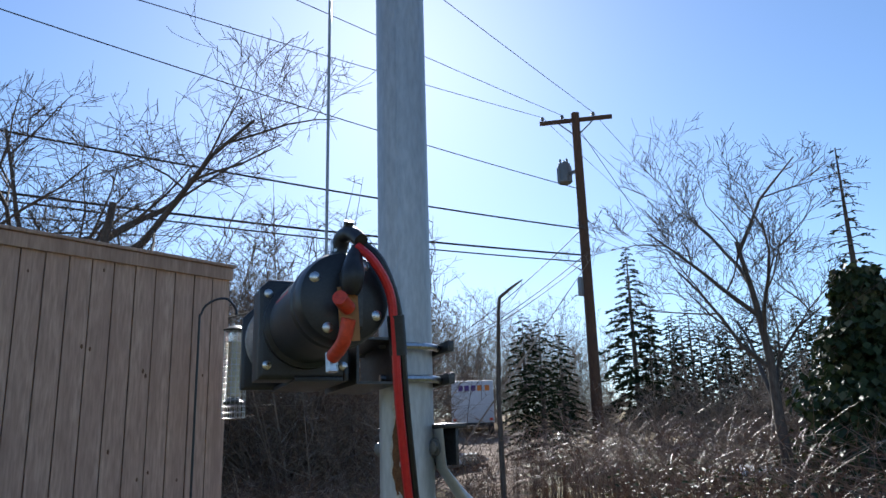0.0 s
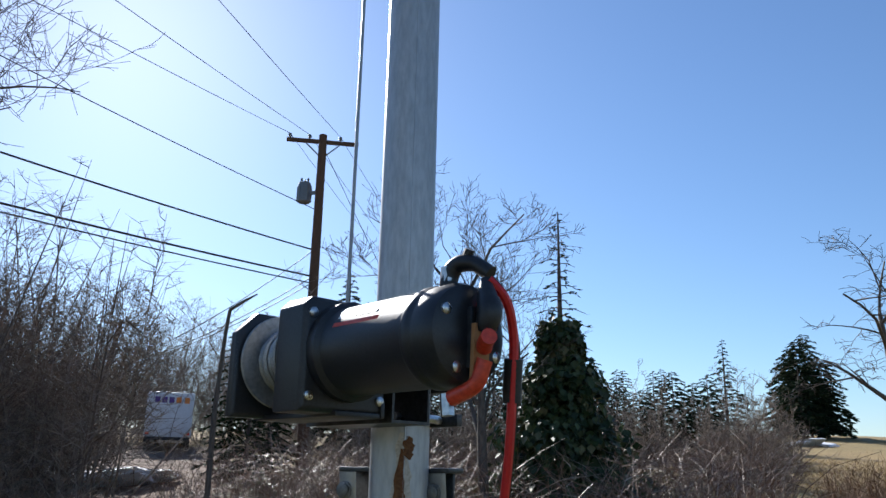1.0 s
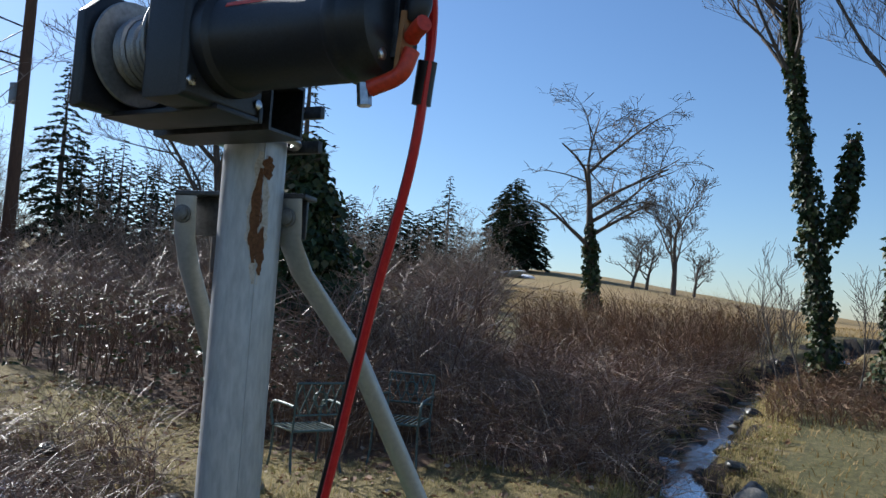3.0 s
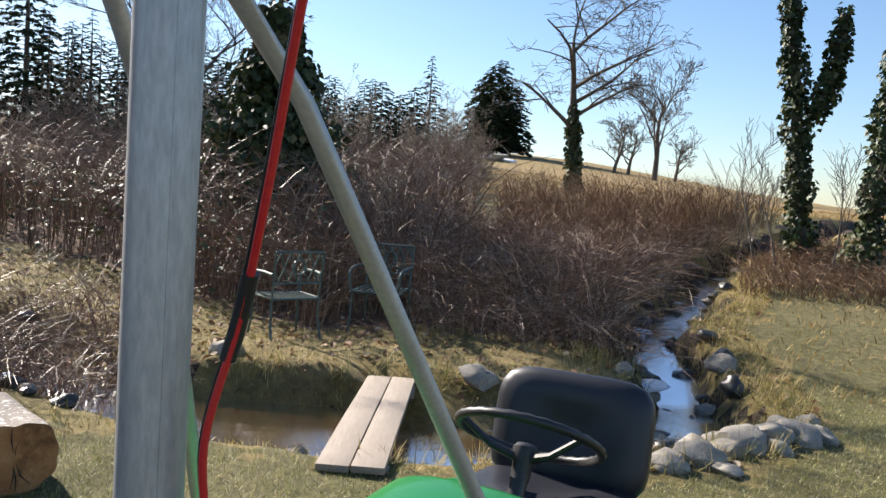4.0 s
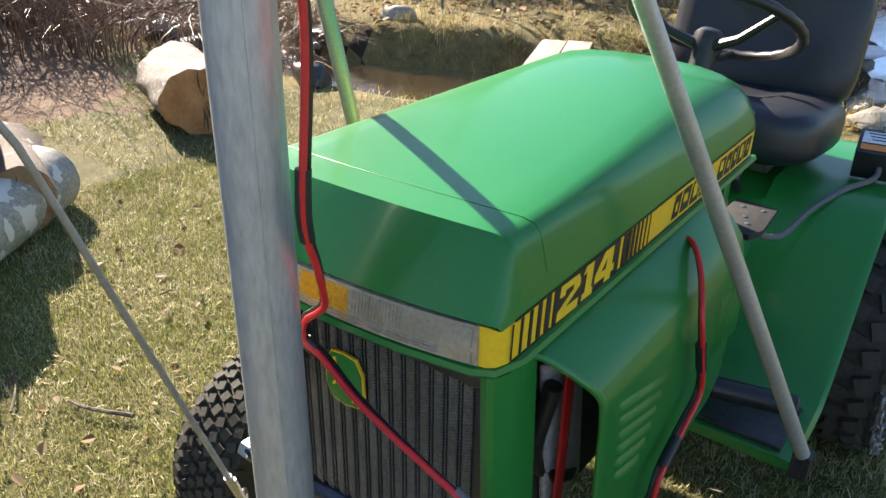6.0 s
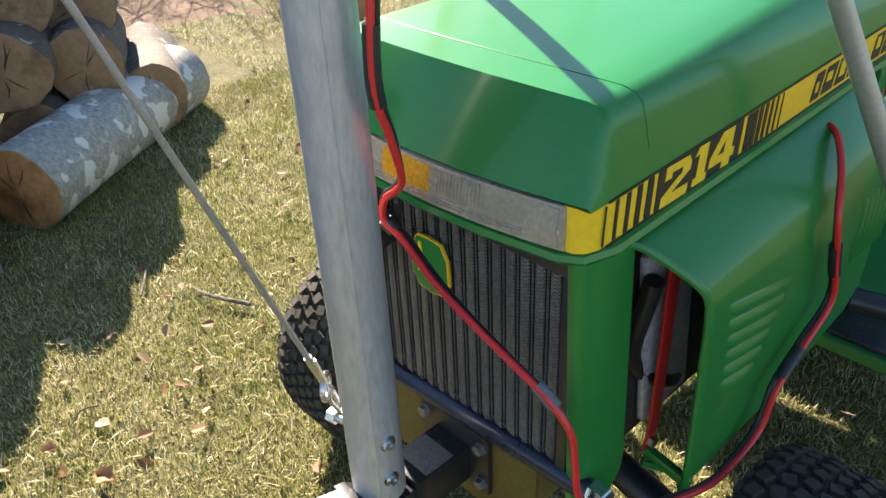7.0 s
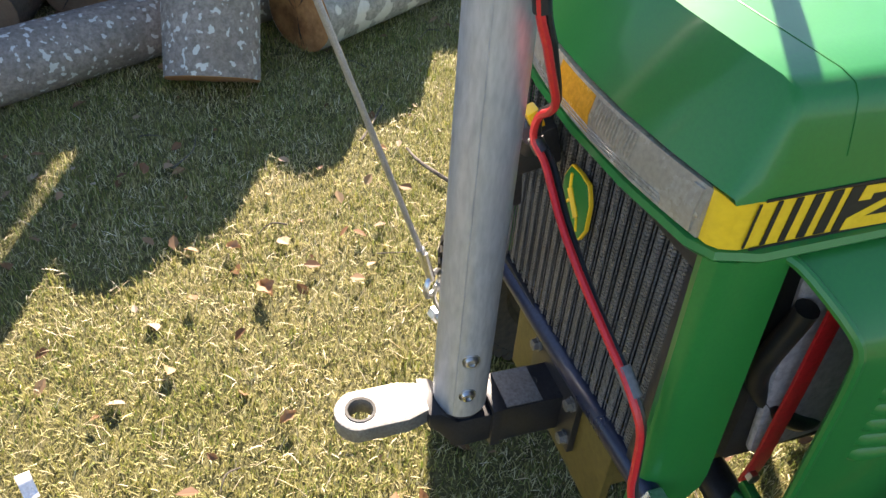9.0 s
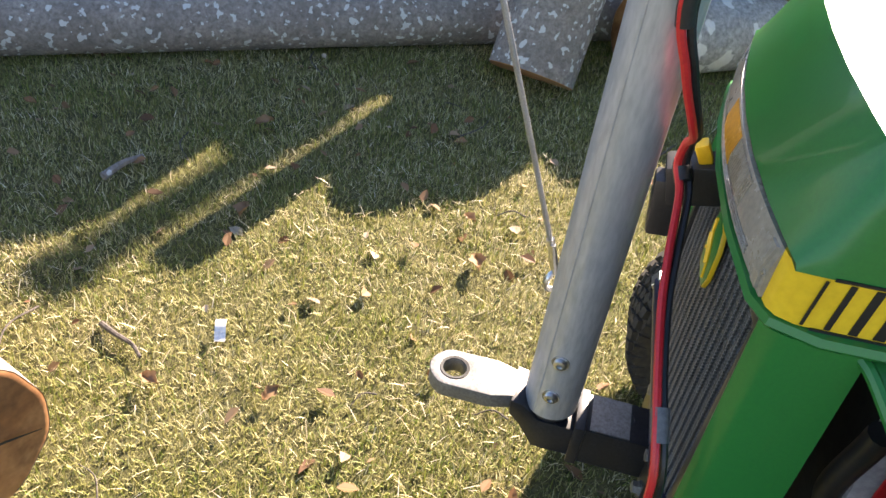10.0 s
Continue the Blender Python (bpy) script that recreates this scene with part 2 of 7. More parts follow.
BARK_LICHEN = bark_mat("lichened_bark", (0.22, 0.185, 0.155), (0.36, 0.31, 0.265), (0.58, 0.58, 0.54), 0.615, 46)
BARK_PALE = bark_mat("pale_smooth_bark", (0.30, 0.29, 0.26), (0.46, 0.44, 0.40), (0.66, 0.65, 0.60), 0.56, 14)
BARK_DARK = bark_mat("dark_bark", (0.09, 0.07, 0.055), (0.17, 0.13, 0.10), (0.34, 0.33, 0.30), 0.66)


def end_grain(name, c1, c2):
    m, nt, p = node_mat(name)
    n, fine = noise_tex(nt, 9, 4), noise_tex(nt, 60, 3)
    col = mix_col(nt, fine, ramp(nt, n, [(0.3, c1), (0.7, c2)]), tuple(v * 0.7 for v in c1))
    stain = ramp(nt, noise_tex(nt, 5, 5, 0.7), [(0.52, (0, 0, 0)), (0.68, (1, 1, 1))])
    col = mix_col(nt, stain, col, tuple(v * 0.42 for v in c1))
    nt.links.new(col, p.inputs["Base Color"])
    p.inputs["Roughness"].default_value = 0.8
    bump(nt, p, fine, 0.3, 0.003)
    return m


END_ORANGE = end_grain("fresh_cut_wood", (0.36, 0.15, 0.05), (0.60, 0.34, 0.15))
END_DARK = end_grain("weathered_cut_wood", (0.24, 0.13, 0.07), (0.38, 0.24, 0.14))


def ground_mat(name, stops, s1, s2, extra=None, bmp=0.6, dist=0.03):
    m, nt, p = node_mat(name)
    big, mid, fine = noise_tex(nt, s1, 5, 0.6), noise_tex(nt, s2, 6, 0.7), noise_tex(nt, s2 * 9, 4, 0.7)
    col = ramp(nt, mid, stops)
    col = mix_col(nt, ramp(nt, big, [(0.35, (0, 0, 0)), (0.7, (1, 1, 1))]), col, mix_col(nt, 1.0, col, extra or (0.75, 0.82, 0.6), "MULTIPLY"))
    col = mix_col(nt, ramp(nt, fine, [(0.3, (0, 0, 0)), (0.7, (1, 1, 1))]), mix_col(nt, 1.0, col, (0.45, 0.43, 0.4), "MULTIPLY"), col)
    nt.links.new(col, p.inputs["Base Color"])
    p.inputs["Roughness"].default_value = 0.95
    bump(nt, p, fine, bmp, dist)
    return m


LAWN = ground_mat("lawn_thatch", [(0.25, (0.055, 0.053, 0.018)), (0.5, (0.15, 0.132, 0.048)), (0.75, (0.31, 0.26, 0.12))], 0.9, 14)
FIELD = ground_mat("dry_field", [(0.3, (0.25, 0.16, 0.05)), (0.7, (0.37, 0.245, 0.085))], 0.06, 0.9)
LITTER = ground_mat("leaf_litter", [(0.25, (0.09, 0.052, 0.034)), (0.5, (0.20, 0.125, 0.08)), (0.8, (0.34, 0.24, 0.16))], 0.5, 9, (0.8, 0.7, 0.6))
BANK = ground_mat("bank_soil", [(0.25, (0.11, 0.085, 0.035)), (0.5, (0.28, 0.21, 0.085)), (0.8, (0.46, 0.34, 0.16))], 1.2, 11, (0.75, 0.82, 0.5))
BED = ground_mat("stream_bed", [(0.3, (0.022, 0.014, 0.008)), (0.6, (0.055, 0.034, 0.018)), (0.85, (0.10, 0.066, 0.036))], 1.0, 9)


def water_mat():
    m, nt, p = node_mat("stream_water")
    p.inputs["Base Color"].default_value = (0.26, 0.15, 0.07, 1)
    p.inputs["Roughness"].default_value = 0.04
    p.inputs["Transmission Weight"].default_value = 0.9
    p.inputs["IOR"].default_value = 1.33
    bump(nt, p, noise_tex(nt, 11, 5, 0.65), 0.09, 0.05)
    return m


WATER = water_mat()


def glass_mat():
    m, nt, p = node_mat("clear_plastic")
    p.inputs["Base Color"].default_value = (0.95, 0.95, 0.93, 1)
    p.inputs["Roughness"].default_value = 0.12
    p.inputs["Transmission Weight"].default_value = 0.85
    return m


CLEAR = glass_mat()


# ---- mesh helpers ----
class Acc:
    """Collects vertices and faces for one mesh."""
    def __init__(self):
        self.v, self.f, self.mi = [], [], []

    def tube(self, pts, radii, n=6, cap=True, mi=0):
        pts = [Vector(p) for p in pts]
        if isinstance(radii, (int, float)):
            radii = [radii] * len(pts)
        base, side = len(self.v), None
        for i, p in enumerate(pts):
            d = (pts[min(i + 1, len(pts) - 1)] - pts[max(i - 1, 0)])
            d = d.normalized() if d.length > 1e-9 else Vector((0, 0, 1))
            if side is None:
                side = d.cross(Vector((0.13, 0.21, 1)) if abs(d.z) < 0.9 else Vector((1, 0.1, 0))).normalized()
            side = (side - d * side.dot(d)).normalized()
            up = d.cross(side)
            for k in range(n):
                t = 2 * math.pi * k / n
                self.v.append(p + radii[i] * (math.cos(t) * side + math.sin(t) * up))
        for i in range(len(pts) - 1):
            for k in range(n):
                a, b = base + i * n + k, base + i * n + (k + 1) % n
                self.f.append((a, b, b + n, a + n))
                self.mi.append(mi)
        if cap:
            self.f += [tuple(range(base + n - 1, base - 1, -1)), tuple(range(base + (len(pts) - 1) * n, base + len(pts) * n))]
            self.mi += [mi, mi]

    def poly(self, pts, mi=0):
        b = len(self.v)
        self.v += [Vector(p) for p in pts]
        self.f.append(tuple(range(b, b + len(pts))))
        self.mi.append(mi)

    def box(self, c, s, m=None, mi=0):
        b = len(self.v)
        for x in (-.5, .5):
            for y in (-.5, .5):
                for z in (-.5, .5):
                    p = Vector((x * s[0], y * s[1], z * s[2]))
                    self.v.append(Vector(c) + (m @ p if m else p))
        self.f += [tuple(b + i for i in q) for q in ((0, 1, 3, 2), (4, 6, 7, 5), (0, 4, 5, 1), (2, 3, 7, 6), (0, 2, 6, 4), (1, 5, 7, 3))]
        self.mi += [mi] * 6

    def rings(self, loops, close=True, cap=True, mi=0):
        """Loft through loops of equal length."""
        b, n = len(self.v), len(loops[0])
        for lp in loops:
            self.v += [Vector(p) for p in lp]
        for i in range(len(loops) - 1):
            for k in range(n if close else n - 1):
                a, c = b + i * n + k, b + i * n + (k + 1) % n
                self.f.append((a, c, c + n, a + n))
                self.mi.append(mi)
        if cap and close:
            self.f += [tuple(range(b + n - 1, b - 1, -1)), tuple(range(b + (len(loops) - 1) * n, b + len(loops) * n))]
            self.mi += [mi, mi]

    def lathe(self, prof, m, n=32, mi=0):
        """prof: (radius, height) pairs about the z axis of the matrix m."""
        loops = [[m @ Vector((r * math.cos(2 * math.pi * k / n), r * math.sin(2 * math.pi * k / n), h)) for k in range(n)] for r, h in prof]
        self.rings(loops, mi=mi)

    def mesh(self, name):
        me = bpy.data.meshes.new(name)
        me.from_pydata([tuple(v) for v in self.v], [], self.f)
        if any(self.mi):
            me.polygons.foreach_set("material_index", self.mi)
        me.update()
        return me


def bm_fix(me, weld=0.0):
    bm = bmesh.new()
    bm.from_mesh(me)
    if weld:
        bmesh.ops.remove_doubles(bm, verts=bm.verts, dist=weld)
    bmesh.ops.recalc_face_normals(bm, faces=bm.faces)
    bm.to_mesh(me)
    bm.free()


def part(name, acc, material, parent=None, label="", angle=38, fix=True, bevel=0.0):
    """One mesh object under a thing or part."""
    me = acc.mesh(name) if isinstance(acc, Acc) else acc
    if fix or bevel:
        bm = bmesh.new()
        bm.from_mesh(me)
        bmesh.ops.recalc_face_normals(bm, faces=bm.faces)
        if bevel:
            sharp = [ed for ed in bm.edges if len(ed.link_faces) == 2 and ed.calc_face_angle(0) > radians(28)]
            bmesh.ops.bevel(bm, geom=sharp, offset=bevel, segments=2, affect="EDGES", profile=0.6, clamp_overlap=True)
        bm.to_mesh(me)
        bm.free()
    for mt in material if isinstance(material, (list, tuple)) else [material]:
        me.materials.append(mt)
    if angle:
        me.polygons.foreach_set("use_smooth", [True] * len(me.polygons))
        me.set_sharp_from_angle(angle=radians(angle))
    ob = new(name, me)
    if parent:
        ob.parent = parent
    if label:
        tagged(ob, label)
    return ob


def thing(name, label, category, at=(0, 0, 0), rz=0.0, group="", kind=""):
    ob = new(name)
    ob.empty_display_size = 0.1
    ob.matrix_basis = pose(*at, 0, 0, rz)
    return tagged(ob, label, category, group, kind)


def axis_m(a, b):
    """Matrix at a whose z points at b."""
    d = Vector(b) - Vector(a)
    return Matrix.Translation(a) @ d.to_track_quat("Z", "Y").to_matrix().to_4x4()


def cyl(acc, a, b, r, r2=None, n=20, bev=0.0, mi=0):
    ln = (Vector(b) - Vector(a)).length
    r2 = r if r2 is None else r2
    prof = [(r, 0), (r2, ln)]
    if bev:
        prof = [(r - bev, 0), (r, bev), (r2, ln - bev), (r2 - bev, ln)]
    acc.lathe(prof, axis_m(a, b), n, mi)


def smooth_path(pts, per=8):
    """Catmull-Rom through the points."""
    p = [Vector(q) for q in pts]
    p = [2 * p[0] - p[1], *p, 2 * p[-1] - p[-2]]
    out = []
    for i in range(1, len(p) - 2):
        for k in range(per):
            t = k / per
            out.append(0.5 * (2 * p[i] + (p[i + 1] - p[i - 1]) * t + (2 * p[i - 1] - 5 * p[i] + 4 * p[i + 1] - p[i + 2]) * t * t + (3 * p[i] - p[i - 1] - 3 * p[i + 1] + p[i + 2]) * t ** 3))
    return out + [p[-2]]


def lerp(a, b, t):
    return a + (b - a) * t


def smoothstep(a, b, x):
    t = min(max((x - a) / (b - a), 0), 1)
    return t * t * (3 - 2 * t)

# ---- garden tractor ----
tractor = thing("garden_tractor", "green and yellow garden tractor parked on the lawn", "tractor", rz=1.0)


def rise(y):
    return 0.034 * max(y - 0.15, 0)


def hood_half(y):
    """Half section of the hood at y, from the lower side edge to the crown: flat facets in front, rounder behind."""
    zb = 0.812 + rise(y)
    front = [(0.2195, zb), (0.2165, zb + 0.030), (0.2105, 0.872), (0.2060, 0.889), (0.1990, 0.8985), (0.1840, 0.9030), (0.1400, 0.9055), (0.0700, 0.9075), (0.0, 0.9085)]
    rear = [(0.2195, zb), (0.2170, zb + 0.020), (0.2090, 0.874), (0.1960, 0.896), (0.1760, 0.914), (0.1450, 0.926), (0.1050, 0.9335), (0.0550, 0.9375), (0.0, 0.939)]
    k = smoothstep(0.16, 0.90, y)
    full = [(lerp(a, c, k), lerp(b, d, k)) for (a, b), (c, d) in zip(front, rear)]
    f = min(max((y - 0.098) / 0.040, 0), 1)
    return [(x, zb + max(z - zb, 0.0) * f + 0.004 * (1 - f) * (i > 0)) for i, (x, z) in enumerate(full)]


def bow(x, y):
    """How far the nose curves back towards its corners."""
    return 0.020 * (x / 0.2) ** 2 * (1 - smoothstep(0.15, 0.35, y))


def build_hood():
    acc = Acc()
    loops = []
    for y in (0.098, 0.118, 0.1345, 0.139, 0.145, 0.16, 0.20, 0.26, 0.34, 0.45, 0.57, 0.70, 0.82, 0.90, 0.922, 0.932):
        half = hood_half(y)
        if y > 0.91:
            k = 0.006 if y < 0.93 else 0.018
            half = [(x * (1 - k), z - k * 0.8 * (z > 0.85)) for x, z in half]
        loops.append([(x, y + bow(x, y), z) for x, z in half] + [(-x, y + bow(x, y), z) for x, z in reversed(half[:-1])])
    acc.rings(loops)
    hood = part("hood", acc, GREEN, tractor, "glossy green sheet-metal hood with a facetted nose", 42)
    # pressed seam of the nose cap and the raised edge along its corners
    acc = Acc()
    half = hood_half(0.195)[1:]
    acc.tube([(x + 0.0002, 0.195 + bow(x, 0.195), z + 0.0002) for x, z in half] + [(-x - 0.0002, 0.195 + bow(x, 0.195), z + 0.0002) for x, z in reversed(half[:-1])], 0.0005, 5)
    part("nose_seam", acc, GREEN, hood)
    # lip under the lens and bands
    acc = Acc()
    lip = [(0.222 * sx, y, 0.756 + rise(y)) for sx, y in ((1, 0.93), (1, 0.5), (1, 0.16), (0.95, 0.125))] + [(x, 0.096 + 0.5 * x * x, 0.756) for x in (0.19, 0.1, 0, -0.1, -0.19)] + [(0.222 * sx, y, 0.756 + rise(y)) for sx, y in ((-0.95, 0.125), (-1, 0.16), (-1, 0.5), (-1, 0.93))]
    acc.tube(lip, 0.007, 6)
    part("hood_lip", acc, GREEN, hood)
    return hood


hood = build_hood()


def stroke(u0, v0, u1, v1):
    return ((u0, v0), (u1, v0), (u1, v1), (u0, v1))


# block numerals: along the band, and up it
DIGITS = {"2": (stroke(0, 0, 0.050, 0.012), ((0, 0.012), (0.018, 0.012), (0.050, 0.028), (0.030, 0.028)), ((0.034, 0.028), (0.050, 0.028), (0.050, 0.036), (0.034, 0.036)), ((0.002, 0.036), (0.050, 0.036), (0.044, 0.045), (0.002, 0.045)), ((0.002, 0.030), (0.014, 0.030), (0.014, 0.036), (0.002, 0.036))),
          "1": (stroke(0, 0, 0.027, 0.009), stroke(0.006, 0.009, 0.022, 0.045), ((-0.003, 0.035), (0.006, 0.037), (0.006, 0.045), (0.003, 0.045))),
          "4": (stroke(0.0, 0.009, 0.052, 0.019), stroke(0.029, 0.0, 0.045, 0.009), stroke(0.029, 0.019, 0.045, 0.045), ((0.0, 0.019), (0.015, 0.019), (0.029, 0.035), (0.029, 0.045), (0.020, 0.045)))}


def band(sign):
    """Yellow side band with its bars."""
    acc = Acc()
    path = [(0.196, 0.117), (0.205, 0.119), (0.213, 0.126), (0.218, 0.14), (0.2195, 0.17), (0.2195, 0.3), (0.2195, 0.5), (0.2195, 0.7), (0.2195, 0.918)]
    lo = [(sign * x, y, 0.763 + rise(y)) for x, y in path]
    hi = [(sign * x, y, 0.813 + rise(y)) for x, y in path]
    inn = [(sign * (x - 0.006), y + 0.003, 0.813 + rise(y)) for x, y in path]
    inl = [(sign * (x - 0.006), y + 0.003, 0.763 + rise(y)) for x, y in path]
    acc.rings([[p, q, r, s] for p, q, r, s in zip(lo, hi, inn, inl)])
    yb = part("decal_band", acc, YELLOW, hood, "yellow decal band with black bars")
    def bar(y0, y1, z0=0.0, z1=1.0, slant=0.003, mt=DECAL_BLACK, nm="decal_bar", out=0.2198):
        b = Acc()
        zz = lambda y, f: 0.763 + rise(y) + 0.05 * f
        quad = [(y0, z0), (y1, z0), (y1 + slant * (z1 - z0), z1), (y0 + slant * (z1 - z0), z1)]
        f1 = [(sign * out, y, zz(y, f)) for y, f in quad]
        f2 = [(sign * (out + 0.0008), y, zz(y, f)) for y, f in quad]
        b.rings([f1, f2])
        part(nm, b, mt, yb, angle=0)
    bar(0.15, 0.918, -0.02, 0.035, 0)
    bar(0.15, 0.918, 0.965, 1.02, 0)
    y = 0.142
    for w in (0.0025, 0.0045, 0.0065, 0.0085, 0.0105):
        bar(y, y + w, 0.06, 0.94)
        y += 0.0175
    bar(0.230, 0.396, 0.05, 0.95)
    y = 0.406
    for w in (0.011, 0.0095, 0.008, 0.0065, 0.005, 0.0035, 0.002):
        bar(y, y + w, 0.06, 0.94)
        y += 0.0135
    # the maker's lettering, kept as plain blocks
    y = 0.570
    for k, w in enumerate((0.022, 0.030, 0.030, 0.030, 0, 0.028, 0.022, 0.022, 0.026, 0.022)):
        if w:
            bar(y, y + w, 0.14, 0.84, 0.012)
            bar(y + 0.008, y + w - 0.007, 0.34 + 0.1 * (k % 2), 0.60 + 0.08 * (k % 3), 0.004, YELLOW, "decal_gap", 0.2204)
        y += (w or 0.028) + 0.0075
    for k, ch in enumerate("214"):
        acc = Acc()
        y0 = (0.2385, 0.2985, 0.3290)[k] if sign > 0 else (0.3875, 0.3275, 0.2970)[k]
        for quad in DIGITS[ch]:
            pts = [(y0 + sign * (u + 0.12 * v), 0.763 + rise(y0) + 0.0025 + v) for u, v in quad]
            acc.rings([[(sign * 0.2206, y, z) for y, z in pts], [(sign * 0.2212, y, z) for y, z in pts]])
        part("digit", acc, YELLOW, yb, "yellow numeral " + ch, angle=0)


band(1)
band(-1)

# front lens strip
acc = Acc()
xs = [-0.196 + 0.392 * k / 24 for k in range(25)]
fy = lambda x: 0.093 + 0.55 * x * x
acc.rings([[(x, fy(x), 0.764), (x, fy(x) - 0.002, 0.788), (x, fy(x) + 0.003, 0.812), (x, fy(x) + 0.015, 0.812), (x, fy(x) + 0.015, 0.764)] for x in xs])
lens = part("headlight_lens", acc, LENS, tractor, "dusty ribbed clear headlight strip across the nose", 25)
for x0, x1, nm in ((0.035, 0.105, "lens_rib"),):
    x = x0
    while x < x1:
        acc = Acc()
        acc.tube([(x, fy(x) - 0.0014, 0.782), (x, fy(x) - 0.0022, 0.788), (x, fy(x) + 0.0012, 0.809)], 0.0011, 5)
        part(nm, acc, LENS, lens)
        x += 0.0048
for z in (0.7685, 0.7725, 0.7765):
    acc = Acc()
    acc.tube([(x, fy(x) - 0.0006 - (z - 0.764) * 0.09, z) for x in [-0.15 + 0.02 * k for k in range(16)]], 0.0010, 5)
    part("lens_rib", acc, LENS, lens)
# the amber inset also paints the marker's glow spreading along the strip
for sx in (-1, 1):
    acc = Acc()
    acc.rings([[(sx * x, fy(x) - 0.0008, 0.767), (sx * x, fy(x) - 0.0028, 0.788), (sx * x, fy(x) + 0.002, 0.809), (sx * x, fy(x) + 0.004, 0.809), (sx * x, fy(x) + 0.004, 0.767)] for x in (-0.028, -0.01, 0.02, 0.05)] if sx < 0 else [[(sx * x, fy(x) - 0.003, 0.767), (sx * x, fy(x) - 0.0045, 0.788), (sx * x, fy(x) - 0.0002, 0.809), (sx * x, fy(x) + 0.004, 0.809), (sx * x, fy(x) + 0.004, 0.767)] for x in (0.178, 0.184, 0.19)])
    part("lens_inset", acc, AMBER if sx < 0 else LENS, lens, "amber marker lens widened by its painted glow" if sx < 0 else "")
    acc = Acc()
    acc.lathe([(0.0028, -0.002), (0.0032, 0.001), (0.001, 0.002)], axis_m((sx * 0.190, fy(0.19) - 0.001, 0.784), (sx * 0.190, fy(0.19) - 1, 0.784)), 10)
    part("lens_screw", acc, STEEL, lens)

# grille: corrugated perforated ribs in a dark frame
acc = Acc()
for x0, x1, z0, z1 in ((-0.205, 0.205, 0.728, 0.752), (-0.205, -0.19, 0.44, 0.728), (0.19, 0.205, 0.44, 0.728), (-0.205, 0.205, 0.425, 0.44)):
    acc.box(((x0 + x1) / 2, 0.128, (z0 + z1) / 2), (x1 - x0, 0.012, z1 - z0))
grille = part("grille", acc, BLACK_PAINT, tractor, "black perforated grille screen", bevel=0.002)
acc = Acc()
acc.box((0, 0.150, 0.585), (0.39, 0.004, 0.30))
part("grille_backing", acc, DARK, grille)
for k in range(18):
    x = -0.181 + k * 0.0213
    acc = Acc()
    for col in range(4):
        for j in range(62):
            sgn = (col - 1.5) / 1.5
            acc.box((x + 0.0062 * sgn, 0.1265 + 0.0030 * abs(sgn), 0.4432 + j * 0.0046 + (0.0023 if col % 2 else 0)), (0.0046, 0.0014, 0.0026), Euler((0, 0.5 if col % 2 else -0.5, sgn * -0.5)).to_matrix())
    acc.box((x + 0.0107, 0.134, 0.585), (0.004, 0.006, 0.29))
    part("grille_rib", acc, GRILLE_METAL, grille, angle=0, fix=False)
# badge
acc = Acc()
badge = [(x * 0.88, z * 0.86) for x, z in [(0.0, 0.046), (0.024, 0.043), (0.036, 0.02), (0.037, -0.02), (0.026, -0.042), (0.0, -0.047), (-0.026, -0.042), (-0.037, -0.02), (-0.036, 0.02), (-0.024, 0.043)]]
for sc, y0, y1, nm, mt in ((1.0, 0.122, 0.117, "badge", YELLOW), (0.955, 0.1172, 0.1162, "badge_field", GREEN)):
    acc = Acc()
    acc.rings([[(-0.008 + x * sc, y0, 0.655 + z * sc) for x, z in badge], [(-0.008 + x * sc, y1, 0.655 + z * sc) for x, z in badge]])
    ob = part(nm, acc, mt, grille, "green and yellow maker's badge" if nm == "badge" else "", bevel=0.0006)
acc = Acc()
for x0, z0, x1, z1, w in ((-0.012, 0.012, 0.012, -0.012, 0.009), (-0.012, 0.012, -0.014, 0.03, 0.005), (0.012, -0.012, 0.016, -0.028, 0.004), (-0.006, 0.002, -0.018, -0.012, 0.004)):
    acc.tube([(-0.008 + x0, 0.1158, 0.655 + z0), (-0.008 + x1, 0.1158, 0.655 + z1)], w / 2, 6)
part("badge_shape", acc, YELLOW, grille)

